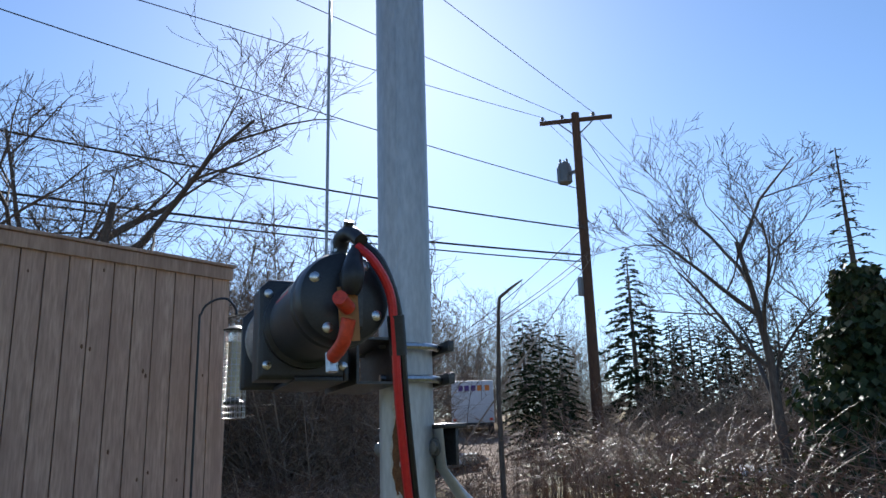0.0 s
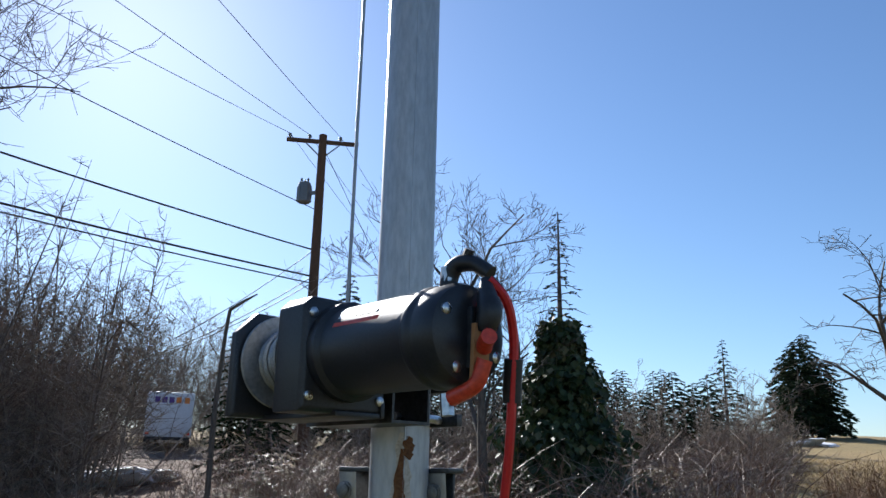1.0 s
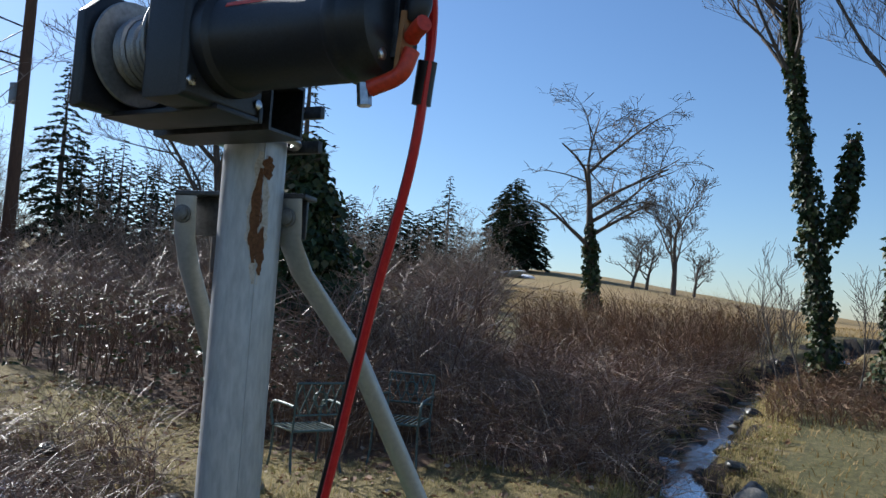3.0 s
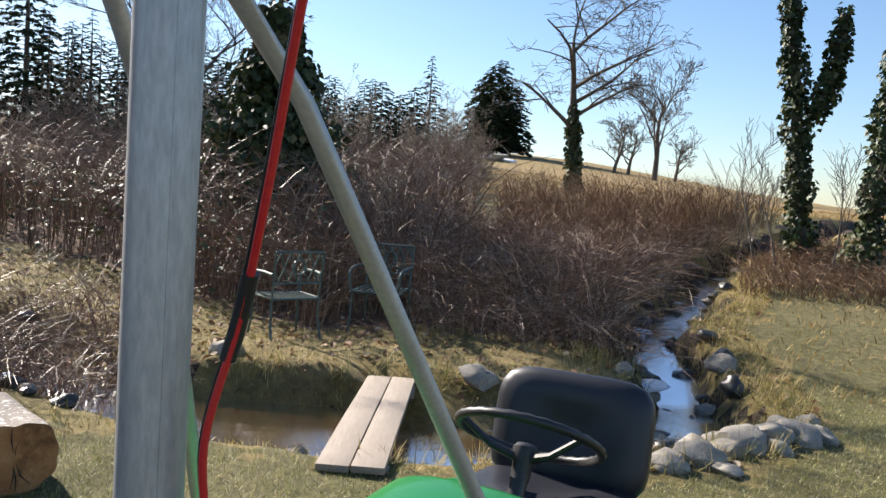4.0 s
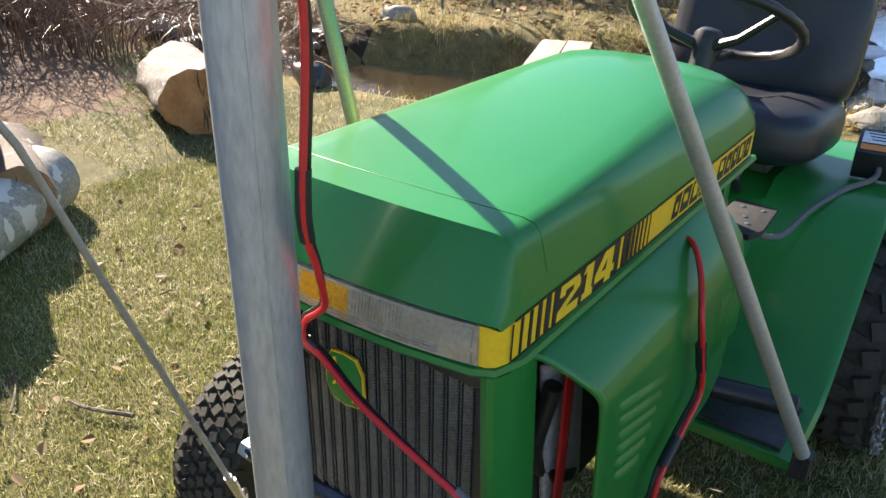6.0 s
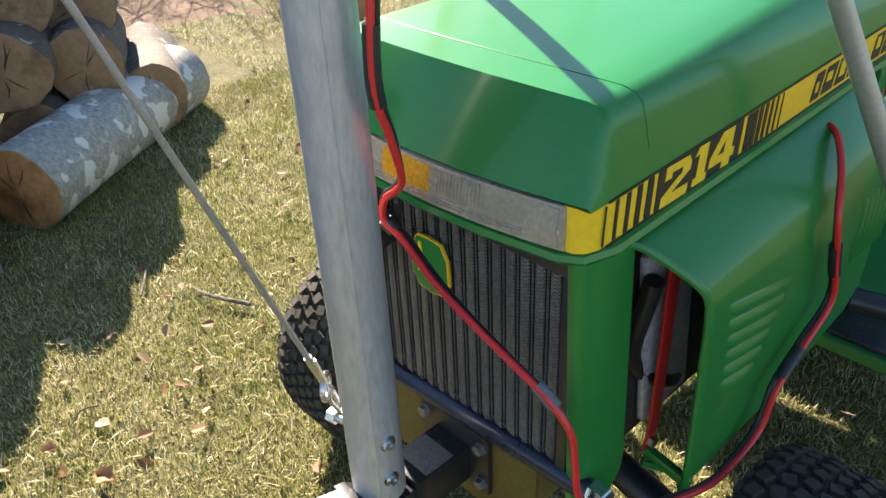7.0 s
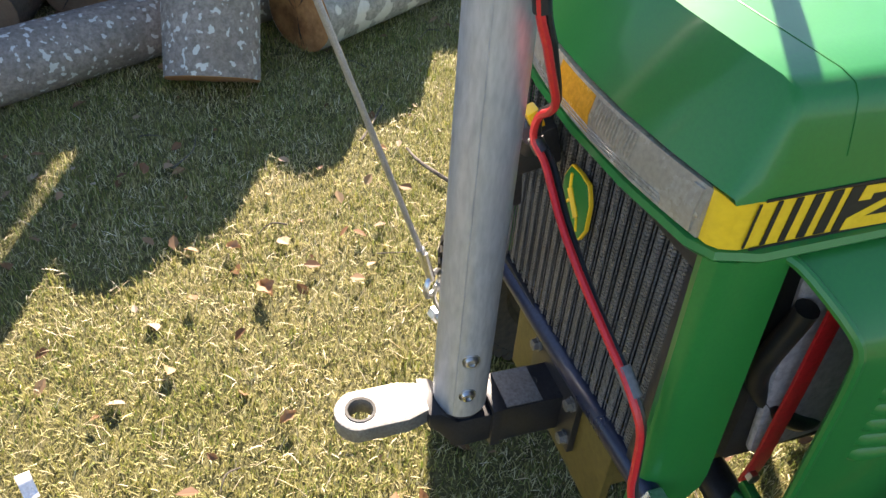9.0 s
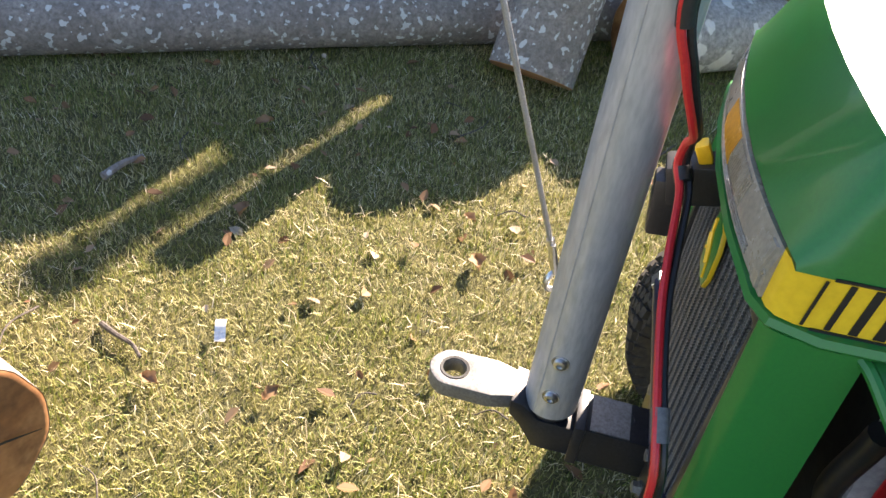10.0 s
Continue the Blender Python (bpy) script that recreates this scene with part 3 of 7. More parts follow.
# corner pillars, engine cowls
for sx in (1, -1):
    acc = Acc()
    sec = [(0.196, 0.122), (0.206, 0.119), (0.217, 0.126), (0.222, 0.14), (0.2225, 0.168), (0.221, 0.200), (0.216, 0.202), (0.215, 0.168), (0.213, 0.145), (0.206, 0.132), (0.197, 0.130)]
    loops = []
    for z, k in ((0.40, 0.62), (0.43, 0.95), (0.45, 1.0), (0.60, 1.0), (0.752, 1.0)):
        loops.append([(sx * (x + 0.012 * (0.752 - z) / 0.3), 0.119 + (y - 0.119) * k, z) for x, y in sec])
    acc.rings(loops)
    part("corner_pillar", acc, GREEN, tractor, "green rounded corner post beside the grille")
    # cowl: sloping top, louvred side, open front
    top = 0.742
    cut = lambda x, z: 0.045 * max((0.286 - x) / 0.067, 0) * (z > 0.66)
    acc = Acc()
    prof = lambda y: [(0.218, top + rise(y)), (0.232, top - 0.006 + rise(y) * 0.9), (0.262, 0.712 + rise(y) * 0.6), (0.280, 0.694 + rise(y) * 0.4), (0.287, 0.682), (0.290, 0.665), (0.291, 0.60), (0.288, lerp(0.385, 0.43, smoothstep(0.40, 0.78, y)))]
    outer, inner = [], []
    for y in (0.245, 0.255, 0.30, 0.38, 0.46, 0.54, 0.62, 0.70, 0.775, 0.79):
        k = 0.0 if y < 0.76 else (0.010 if y < 0.78 else 0.03)
        outer.append([(sx * (x - k * (x > 0.23)), y + (0.05 * (0.68 - z) - cut(x, z) if y < 0.27 else 0), z) for x, z in prof(y)])
    inner = [[(p[0] - sx * 0.004, p[1], p[2] - 0.003) for p in lp] for lp in outer]
    acc.rings(outer, close=False)
    acc.rings(inner, close=False)
    for row in (0, -1):
        acc.rings([outer[row], inner[row]], close=False)
    cowl = part("engine_cowl", acc, GREEN, tractor, "green engine side cowl with pressed louvres")
    # rolled front edge and lower bar
    acc = Acc()
    acc.tube(smooth_path([(sx * x, 0.246 + 0.05 * (0.68 - z) - cut(x, z), z) for x, z in prof(0.245)] + [(sx * 0.262, 0.285, 0.372), (sx * 0.225, 0.262, 0.378)], 4), 0.0055, 8)
    part("cowl_edge", acc, GREEN, cowl)
    acc = Acc()
    acc.box((sx * 0.255, 0.275, 0.384), (0.07, 0.012, 0.018), Euler((0.1, 0.2 * sx, 0)).to_matrix())
    part("cowl_foot", acc, GREEN, cowl, bevel=0.003)
    for k in range(6):
        acc = Acc()
        z = 0.645 - 0.0245 * k
        y0, y1 = 0.292 + 0.003 * k, 0.452 - 0.012 * k
        acc.rings([[(sx * (0.2895 + d * w), yy, z + zz - 0.25 * (yy - y0)) for d, zz in ((0, -0.008), (0.0055, -0.006), (0.0065, -0.001), (0.004, 0.006), (0, 0.009))] for yy, w in ((y0, 0.1), (y0 + 0.008, 0.9), (y1 - 0.008, 0.9), (y1, 0.1))])
        part("louvre", acc, GREEN, cowl)
    for k in range(6):
        acc = Acc()
        y0 = 0.655 + 0.019 * k
        acc.rings([[(sx * (0.2905 + d * w), y0 + yy, zz) for d, yy in ((0, -0.006), (0.004, -0.003), (0.005, 0.0), (0.003, 0.004), (0, 0.006))] for zz, w in ((0.53, 0.1), (0.54, 0.9), (0.63, 0.9), (0.64, 0.1))])
        part("louvre", acc, GREEN, cowl)

# engine bay
acc = Acc()
acc.box((0, 0.46, 0.57), (0.40, 0.42, 0.32))
part("engine_block", acc, DARK, tractor, "dark oily engine block", bevel=0.01)
for sx in (1, -1):
    acc = Acc()
    acc.box((sx * 0.208, 0.305, 0.575), (0.012, 0.10, 0.27), Euler((0.12, 0, 0)).to_matrix())
    part("blower_cover", acc, PALE_SHEET, tractor, "pale grey sheet-metal cover", bevel=0.006)
    acc = Acc()
    acc.rings([[(sx * (x - 0.002), y - 0.011, z), (sx * (x + 0.002), y - 0.011, z), (sx * (x + 0.002), y + 0.011, z), (sx * (x - 0.002), y + 0.011, z)] for x, y, z in ((0.230, 0.272, 0.73), (0.229, 0.274, 0.56), (0.226, 0.276, 0.44), (0.224, 0.272, 0.402))])
    part("red_strap", acc, STRAP_RED, tractor, "red painted flat steel strap", bevel=0.001)
    acc = Acc()
    acc.lathe([(0.008, 0), (0.008, 0.008), (0.004, 0.010)], axis_m((sx * 0.226, 0.272, 0.414), (sx * 1, 0.272, 0.414)), 6)
    part("bolt", acc, STEEL, tractor)
    acc = Acc()
    acc.tube(smooth_path([(sx * 0.225, 0.24, 0.68), (sx * 0.20, 0.25, 0.55), (sx * 0.21, 0.33, 0.47), (sx * 0.17, 0.42, 0.46)]), 0.012, 10)
    part("engine_hose", acc, BLACK_WIRE, tractor)

# frame, front cross bar, hitch bracket
acc = Acc()
acc.box((0, 0.150, 0.345), (0.29, 0.012, 0.19))
acc.box((0.13, 0.60, 0.36), (0.012, 0.90, 0.11))
acc.box((-0.13, 0.60, 0.36), (0.012, 0.90, 0.11))
part("frame", acc, OLIVE, tractor, "olive painted steel frame and front plate", bevel=0.003)
acc = Acc()
cyl(acc, (-0.235, 0.128, 0.415), (0.25, 0.128, 0.447), 0.0145, n=18, bev=0.003)
bar = part("front_bar", acc, BLUE_BLACK, tractor, "dark blue-black tube along the foot of the grille")
for x, z in ((-0.236, 0.414), (0.251, 0.447)):
    acc = Acc()
    cyl(acc, (x - 0.012, 0.128, z), (x + 0.012, 0.128, z), 0.017, n=6, bev=0.002)
    part("bar_nut", acc, STEEL, bar)
acc = Acc()
acc.box((0, 0.139, 0.345), (0.135, 0.010, 0.105))
hb = part("hitch_plate", acc, BLACK_PAINT, tractor, "black hitch mounting plate", bevel=0.002)
for x, z in ((0.055, 0.378), (-0.055, 0.378), (0.055, 0.312), (-0.055, 0.312)):
    acc = Acc()
    acc.lathe([(0.011, 0), (0.011, 0.003), (0.0085, 0.003), (0.0085, 0.010), (0.006, 0.011)], axis_m((x, 0.134, z), (x, -1, z)), 6)
    part("bolt", acc, RAW_STEEL, hb)
# receiver tube, hollow
acc = Acc()
def sq(h, y, z0=0.334):
    return [(-h, y, z0 - h), (h, y, z0 - h), (h, y, z0 + h), (-h, y, z0 + h)]
acc.rings([sq(0.026, 0.135), sq(0.0318, 0.135), sq(0.0318, 0.050), sq(0.035, 0.050), sq(0.035, 0.036), sq(0.026, 0.036), sq(0.026, 0.135)], cap=False)
rec = part("receiver_tube", acc, BLACK_PAINT, tractor, "black square receiver hitch tube", bevel=0.0015)
acc = Acc()
acc.lathe([(0.009, 0), (0.011, 0.0015), (0.0075, 0.0018), (0.0072, -0.002)], Matrix.Translation((-0.004, 0.103, 0.3660)), 20)
part("pin_hole_rim", acc, BLACK_PAINT, rec)
acc = Acc()
acc.lathe([(0.0071, 0), (0.0071, 0.0009)], Matrix.Translation((-0.004, 0.103, 0.3662)), 20)
part("pin_hole", acc, DARK, rec)
acc = Acc()
acc.box((0, 0.0805, 0.3670), (0.060, 0.050, 0.0016))
part("worn_top", acc, RAW_STEEL, rec, "scraped bare steel top of the tube")

# front axle and wheels
acc = Acc()
acc.tube([(-0.36, 0.33, 0.20), (-0.15, 0.33, 0.26), (0.15, 0.33, 0.26), (0.36, 0.33, 0.20)], 0.026, 10)
part("front_axle", acc, BLACK_PAINT, tractor)


def wheel(x, y, r, w, rim_r, nm, lugs, rows, hub):
    side = 1 if x > 0 else -1
    holder = new(nm)
    holder.empty_display_size = 0.05
    holder.parent = tractor
    holder.matrix_basis = pose(x, y, r - 0.012)
    m = axis_m((0, 0, 0), (1, 0, 0))
    acc = Acc()
    hw = w / 2
    acc.lathe([(rim_r, -hw * 0.72), (rim_r * 1.12, -hw * 0.92), (r * 0.82, -hw), (r * 0.93, -hw * 0.93), (r * 0.965, -hw * 0.7), (r * 0.975, 0), (r * 0.965, hw * 0.7), (r * 0.93, hw * 0.93), (r * 0.82, hw), (rim_r * 1.12, hw * 0.92), (rim_r, hw * 0.72)], m, 44)
    for k in range(lugs):
        t = 2 * math.pi * k / lugs
        for j in range(rows):
            xx = (j - (rows - 1) / 2) * w * 0.86 / rows
            tt = t + (0.5 if j % 2 else 0) * 2 * math.pi / lugs
            edge = abs(xx) / hw
            rr = r * (0.985 - 0.03 * max(edge - 0.5, 0))
            rot = Euler((tt, 0, 0)).to_matrix()
            acc.box(rot @ Vector((xx, 0, rr)), (w * 0.62 / rows, 2 * math.pi * r / lugs * 0.62, r * 0.06), rot @ Euler((0, 0.35 * edge * (1 if xx > 0 else -1), 0.35 * (1 if (j % 2) else -1))).to_matrix())
        for s2 in (-1, 1):
            rot = Euler((t, 0, 0)).to_matrix()
            acc.box(rot @ Vector((s2 * hw * 0.95, 0, r * 0.90)), (w * 0.05, 2 * math.pi * r / lugs * 0.5, r * 0.11), rot)
    part("tyre", acc, RUBBER, holder, "muddy black lugged tyre", 30, fix=False)
    acc = Acc()
    s = side
    acc.lathe([(0.01, s * hw * 0.35), (rim_r * 0.25, s * hw * 0.36), (rim_r * 0.3, s * hw * 0.2), (rim_r * 0.8, s * hw * 0.15), (rim_r * 0.95, s * hw * 0.6), (rim_r * 1.02, s * hw * 0.75), (rim_r * 1.0, s * hw * 0.4), (rim_r * 0.95, -s * hw * 0.6)], m, 32)
    part("rim", acc, YELLOW, holder, "yellow painted steel rim")
    acc = Acc()
    acc.lathe([(hub, s * hw * 0.3), (hub, s * hw * 0.62), (hub * 0.6, s * hw * 0.66)], m, 16)
    part("hub_cap", acc, BLACK_PAINT, holder)
    return holder


for sx in (1, -1):
    wheel(sx * 0.415, 0.335, 0.205, 0.165, 0.105, "front_wheel", 46, 6, 0.03)
    rw = wheel(sx * 0.405, 1.43, 0.295, 0.215, 0.155, "rear_wheel", 30, 4, 0.05)
    # tyre chain over the rear wheel
    for t in range(0, 360, 8):
        for row in (0, 1):
            a = radians(t + 4 * row)
            acc = Acc()
            rr = 0.275 if row else 0.285
            c = Vector((sx * (0.112 + 0.006 * (t % 3)), rr * math.sin(a), rr * math.cos(a)))
            tang = Vector((0, math.cos(a), -math.sin(a)))
            nrm = Vector((1, 0, 0)) if row else Vector((0, math.sin(a), math.cos(a)))
            acc.tube([c + tang * 0.017 * math.cos(q) + nrm * 0.008 * math.sin(q) for q in [k * math.pi / 5 for k in range(11)]], 0.0026, 5, cap=False)
            part("chain_link", acc, GREY_METAL, rw)

# rear deck with fenders and foot boards
acc = Acc()
def deck_half(y):
    if y < 0.80:
        z = 0.285
    else:
        z = lerp(0.285, 0.615, smoothstep(0.98, 1.30, y))
    return z
loops = []
for y in (0.80, 0.806, 0.86, 0.95, 1.0, 1.06, 1.12, 1.18, 1.24, 1.30, 1.45, 1.6, 1.72, 1.76, 1.775):
    z = deck_half(y) - (0.0 if y < 1.75 else (0.01 if y < 1.77 else 0.04))
    w = lerp(0.425, 0.412, smoothstep(0.7, 1.7, y))
    tun = lerp(0.19, 0.16, smoothstep(0.9, 1.3, y))
    tz = max(z, 0.52 + 0.06 * smoothstep(0.9, 1.3, y))
    sk = lerp(0.022, 0.055, smoothstep(1.0, 1.25, y))
    half = [(w - 0.012, z - sk), (w + 0.004, z - sk * 0.9), (w + 0.006, z - 0.012), (w - 0.002, z - 0.002), (w - 0.016, z), (tun + 0.06, z), (tun + 0.02, z + 0.01), (tun, lerp(z, tz, 0.6)), (tun - 0.02, tz), (0.0, tz + 0.004)]
    loops.append([(x, y, zz) for x, zz in half] + [(-x, y, zz) for x, zz in reversed(half[:-1])])
acc.rings(loops)
deck = part("fender_deck", acc, GREEN, tractor, "green rear fender deck with foot boards", 35)
for sx in (1, -1):
    acc = Acc()
    acc.box((sx * 0.318, 0.89, 0.289), (0.165, 0.15, 0.010))
    mat_ob = part("foot_mat", acc, CHROME_DARK, deck, "worn dark grey foot plate", bevel=0.002)
acc = Acc()
cyl(acc, (0.262, 0.790, 0.385), (0.405, 0.845, 0.372), 0.021, n=16, bev=0.004)
ped = part("foot_pedal", acc, BLACK_PLASTIC, tractor, "black rubber pedal sleeve")
acc = Acc()
cyl(acc, (0.12, 0.735, 0.398), (0.27, 0.793, 0.384), 0.010, n=12)
cyl(acc, (0.254, 0.787, 0.386), (0.262, 0.790, 0.385), 0.028, n=16)
part("pedal_shaft", acc, BLACK_PAINT, ped)

# dash, lever plate, steering column and wheel
acc = Acc()
loops = []
for y, k in ((0.86, 1.0), (0.90, 0.98), (0.95, 0.9), (0.98, 0.75)):
    loops.append([(0.2 * k, y, 0.40), (0.205 * k, y, 0.74), (0.17 * k, y, 0.885 * (0.3 + 0.7 * k) + 0.0), (0, y, 0.90 * (0.3 + 0.7 * k)), (-0.17 * k, y, 0.885 * (0.3 + 0.7 * k)), (-0.205 * k, y, 0.74), (-0.2 * k, y, 0.40)])
acc.rings(loops)
part("dash_tower", acc, GREEN, tractor, "green pedestal behind the hood", bevel=0.008)
acc = Acc()
acc.rings([[(0.165, 0.93, z), (0.245, 0.92, z), (0.258, 0.96, z), (0.25, 1.08, z), (0.165, 1.09, z)] for z in (0.628, 0.640)])
lp = part("lever_plate", acc, DARK, tractor, "dark worn control plate", bevel=0.002)
for x, y in ((0.19, 0.96), (0.225, 0.97), (0.19, 1.05), (0.23, 1.05), (0.21, 1.0)):
    acc = Acc()
    acc.lathe([(0.005, 0), (0.005, 0.003), (0.002, 0.004)], Matrix.Translation((x, y, 0.639)), 8)
    part("bolt", acc, STEEL, lp)
acc = Acc()
acc.box((0.185, 0.90, 0.66), (0.03, 0.03, 0.09))
part("red_knob", acc, RED_PAINT, tractor, "red plastic lever grip", bevel=0.008)
acc = Acc()
acc.box((0.20, 0.93, 0.56), (0.06, 0.14, 0.13), Euler((0, 0, 0.15)).to_matrix())
part("linkage_box", acc, CHROME_DARK, tractor, bevel=0.006)

SW = Matrix.Translation((0.0, 1.27, 0.945)) @ Euler((radians(-31), 0, 0)).to_matrix().to_4x4()
acc = Acc()
cyl(acc, SW @ Vector((0, 0, -0.30)), SW @ Vector((0, 0, -0.06)), 0.022, n=16)
part("steering_column", acc, BLACK_PAINT, tractor)
acc = Acc()
ring = [SW @ Vector((0.182 * math.cos(t), 0.182 * math.sin(t), 0)) for t in [2 * math.pi * k / 56 for k in range(57)]]
acc.tube(ring, [0.0115 + 0.0010 * math.cos(k * math.pi) for k in range(57)], 12, cap=False)
swheel = part("steering_wheel", acc, BLACK_PLASTIC, tractor, "black three-spoke steering wheel", 60)
for q in (90, 210, 330):
    acc = Acc()
    d = Vector((math.cos(radians(q)), math.sin(radians(q)), 0))
    acc.tube([SW @ (d * 0.02 + Vector((0, 0, -0.055))), SW @ (d * 0.09 + Vector((0, 0, -0.045))), SW @ (d * 0.178)], [0.013, 0.010, 0.008], 8)
    part("spoke", acc, BLACK_PLASTIC, swheel)
acc = Acc()
acc.lathe([(0.024, -0.11), (0.026, -0.07), (0.032, -0.06), (0.034, -0.03), (0.026, -0.02), (0.018, -0.018)], SW, 20)
part("wheel_hub", acc, BLACK_PLASTIC, swheel)

# seat
def pad(name, c, sx, sy, sz, rot, label, crown):
    acc = Acc()
    loops = []
    for k in range(9):
        t = k / 8
        f = 1 - 0.12 * abs(2 * t - 1) ** 4
        z = lerp(-sz / 2, sz / 2, t)
        n = 40
        lp = []
        for q in range(n):
            an = 2 * math.pi * q / n
            cx, cy_ = math.cos(an), math.sin(an)
            p = 5.0
            rad = (abs(cx) ** p + abs(cy_) ** p) ** (-1 / p)
            x, y = rad * cx * sx / 2 * f, rad * cy_ * sy / 2 * f
            lp.append((x, y, z))
        loops.append(lp)
    # domed top
    for s, h in ((0.82, 0.008), (0.55, 0.010), (0.25, 0.004 - crown)):
        loops.append([(x * s, y * s, sz / 2 + h) for x, y, z in loops[8]])
    acc.rings(loops)
    m = Matrix.Translation(c) @ Euler([radians(v) for v in rot]).to_matrix().to_4x4()
    me = acc.mesh(name)
    me.transform(m)
    return me


seat = new("seat")
seat.empty_display_size = 0.1
seat.parent = tractor
tagged(seat, "black vinyl bucket seat")
part("cushion", pad("cushion", (0.02, 1.40, 0.716), 0.48, 0.42, 0.115, (-6, 0, 0), "", 0.012), VINYL, seat, "", 50)
part("backrest", pad("backrest", (0.02, 1.60, 0.880), 0.46, 0.34, 0.085, (77, 0, 0), "", 0.014), VINYL, seat, "", 50)
acc = Acc()
acc.box((0, 1.42, 0.652), (0.34, 0.32, 0.018))
for sx in (-1, 1):
    acc.tube([(sx * 0.12, 1.24, 0.675), (sx * 0.12, 1.20, 0.64), (sx * 0.12, 1.24, 0.60)], 0.012, 8)
    acc.tube([(sx * 0.12, 1.52, 0.68), (sx * 0.12, 1.53, 0.60)], 0.022, 10)
part("seat_base", acc, CHROME_DARK, seat, bevel=0.002)

# ---- control box on the fender ----
box = thing("control_box", "black box with an orange and white label on the fender", "box", at=(0.285, 1.52, 0.616), rz=8)
acc = Acc()
acc.box((0, 0, 0.035), (0.105, 0.10, 0.07))
box.matrix_basis = pose(0.325, 1.50, 0.632, 17, 0, 8)
part("case", acc, BLACK_PLASTIC, box, bevel=0.004)
acc = Acc()
acc.box((0, 0.012, 0.0712), (0.09, 0.045, 0.0012))
part("label_white", acc, WHITE_PRINT_AND_GLARE, box)
acc = Acc()
acc.box((0, -0.028, 0.0712), (0.09, 0.022, 0.0012))
part("label_orange", acc, ORANGE, box)
for k in range(3):
    acc = Acc()
    acc.box((-0.01, 0.026 - 0.012 * k, 0.0720), (0.05 - 0.01 * k, 0.004, 0.0005))
    part("label_and_glare_bar", acc, DECAL_BLACK, box)
acc = Acc()
acc.lathe([(0.006, 0), (0.006, 0.012), (0.004, 0.016)], Matrix.Translation((-0.005, 0.043, 0.07)), 12)
part("stud", acc, STEEL, box)
cord = thing("grey_cord", "grey electric cord across the tractor fender", "cord")
acc = Acc()
acc.tube(smooth_path([(0.335, 1.452, 0.655), (0.333, 1.42, 0.632), (0.295, 1.33, 0.622), (0.26, 1.22, 0.60), (0.235, 1.12, 0.57), (0.19, 1.02, 0.60), (0.16, 0.99, 0.58), (0.13, 0.99, 0.55)]), 0.0065, 8)
part("cord_sheath", acc, GREY_WIRE, cord)

# ---- ball mount ----
mount = thing("ball_mount", "bare steel ball mount tongue with an empty hole in the receiver", "hitch", rz=1.5)
# plate in two rings: outer edge and hole edge, with the rear part closed by the web
bm = bmesh.new()
NH = 24
circ = [(0.0155 * math.cos(2 * math.pi * k / NH), -0.130 + 0.0155 * math.sin(2 * math.pi * k / NH)) for k in range(NH)]
def outline(t):
    """Point of the plate's outline in the direction t from the hole."""
    dx, dy = math.cos(t), math.sin(t)
    best = 1e9
    for lim, comp in ((0.031, dx), (-0.031, dx)):
        if comp * lim > 1e-9:
            best = min(best, lim / comp)
    if dy > 1e-9:
        best = min(best, 0.083 / dy)
    if dy < -1e-9:
        best = min(best, 0.033 / -dy)
    x, y = dx * best, dy * best
    if y < -0.005:
        k = math.hypot(x / 0.031, max(-y - 0.005, 0) / 0.028)
        if k > 1:
            x, y = x / k, y / k
    return x, -0.130 + y
ringo = [outline(2 * math.pi * k / NH) for k in range(NH)]
lay = [[bm.verts.new((x, y, z)) for x, y in loop] for loop, z in ((circ, 0.362), (ringo, 0.362), (ringo, 0.386), (circ, 0.386))]
for i in range(4):
    for k in range(NH):
        bm.faces.new((lay[i][k], lay[i][(k + 1) % NH], lay[(i + 1) % 4][(k + 1) % NH], lay[(i + 1) % 4][k]))
me = bpy.data.meshes.new("tongue")
bm.to_mesh(me)
bm.free()
part("tongue", me, RAW_STEEL, mount, "bare grey steel tongue with rounded end", bevel=0.0018)
acc = Acc()
acc.rings([[(-0.031, y, z0), (0.031, y, z0), (0.031, y, z1), (-0.031, y, z1)] for y, z0, z1 in ((-0.050, 0.362, 0.3858), (-0.034, 0.345, 0.382), (-0.012, 0.310, 0.360), (0.0, 0.308, 0.3595), (0.04, 0.3088, 0.3590))])
part("shank_neck", acc, BLACK_PAINT, mount, "black painted neck", bevel=0.002)
acc = Acc()
acc.rings([[(-0.0252, y, 0.3088), (0.0252, y, 0.3088), (0.0252, y, 0.3592), (-0.0252, y, 0.3592)] for y in (0.036, 0.13)])
part("shank", acc, BLACK_PAINT, mount, bevel=0.002)
acc = Acc()
acc.rings([[(r * math.cos(2 * math.pi * k / 28), -0.130 + r * math.sin(2 * math.pi * k / 28), z) for k in range(28)] for r, z in ((0.0158, 0.364), (0.0158, 0.3866), (0.0195, 0.3870), (0.0197, 0.3861))], cap=False)
part("hole_rim", acc, DARK, mount)

# ---- mast ----
mast = thing("steel_mast", "galvanised steel pipe mast standing on the hitch with two braces", "mast")
acc = Acc()
R = 0.0345
prof = [(R - 0.003, 0.372), (R, 0.372), (R + 0.0002, 0.374), (R, 0.6), (R, 1.2), (R, 2.0), (R, 3.3), (R - 0.003, 3.3), (R - 0.003, 0.372)]
acc.lathe(prof, Matrix.Identity(4), 48)
pipe = part("pipe", acc, GALV, mast, "dull galvanised pipe with a faint weld seam")
acc = Acc()
acc.tube([(R * math.cos(-0.55), R * math.sin(-0.55), z) for z in (0.373, 0.8, 1.3, 2.0, 3.29)], 0.0011, 5)
part("weld_seam", acc, GALV, pipe)
acc = Acc()
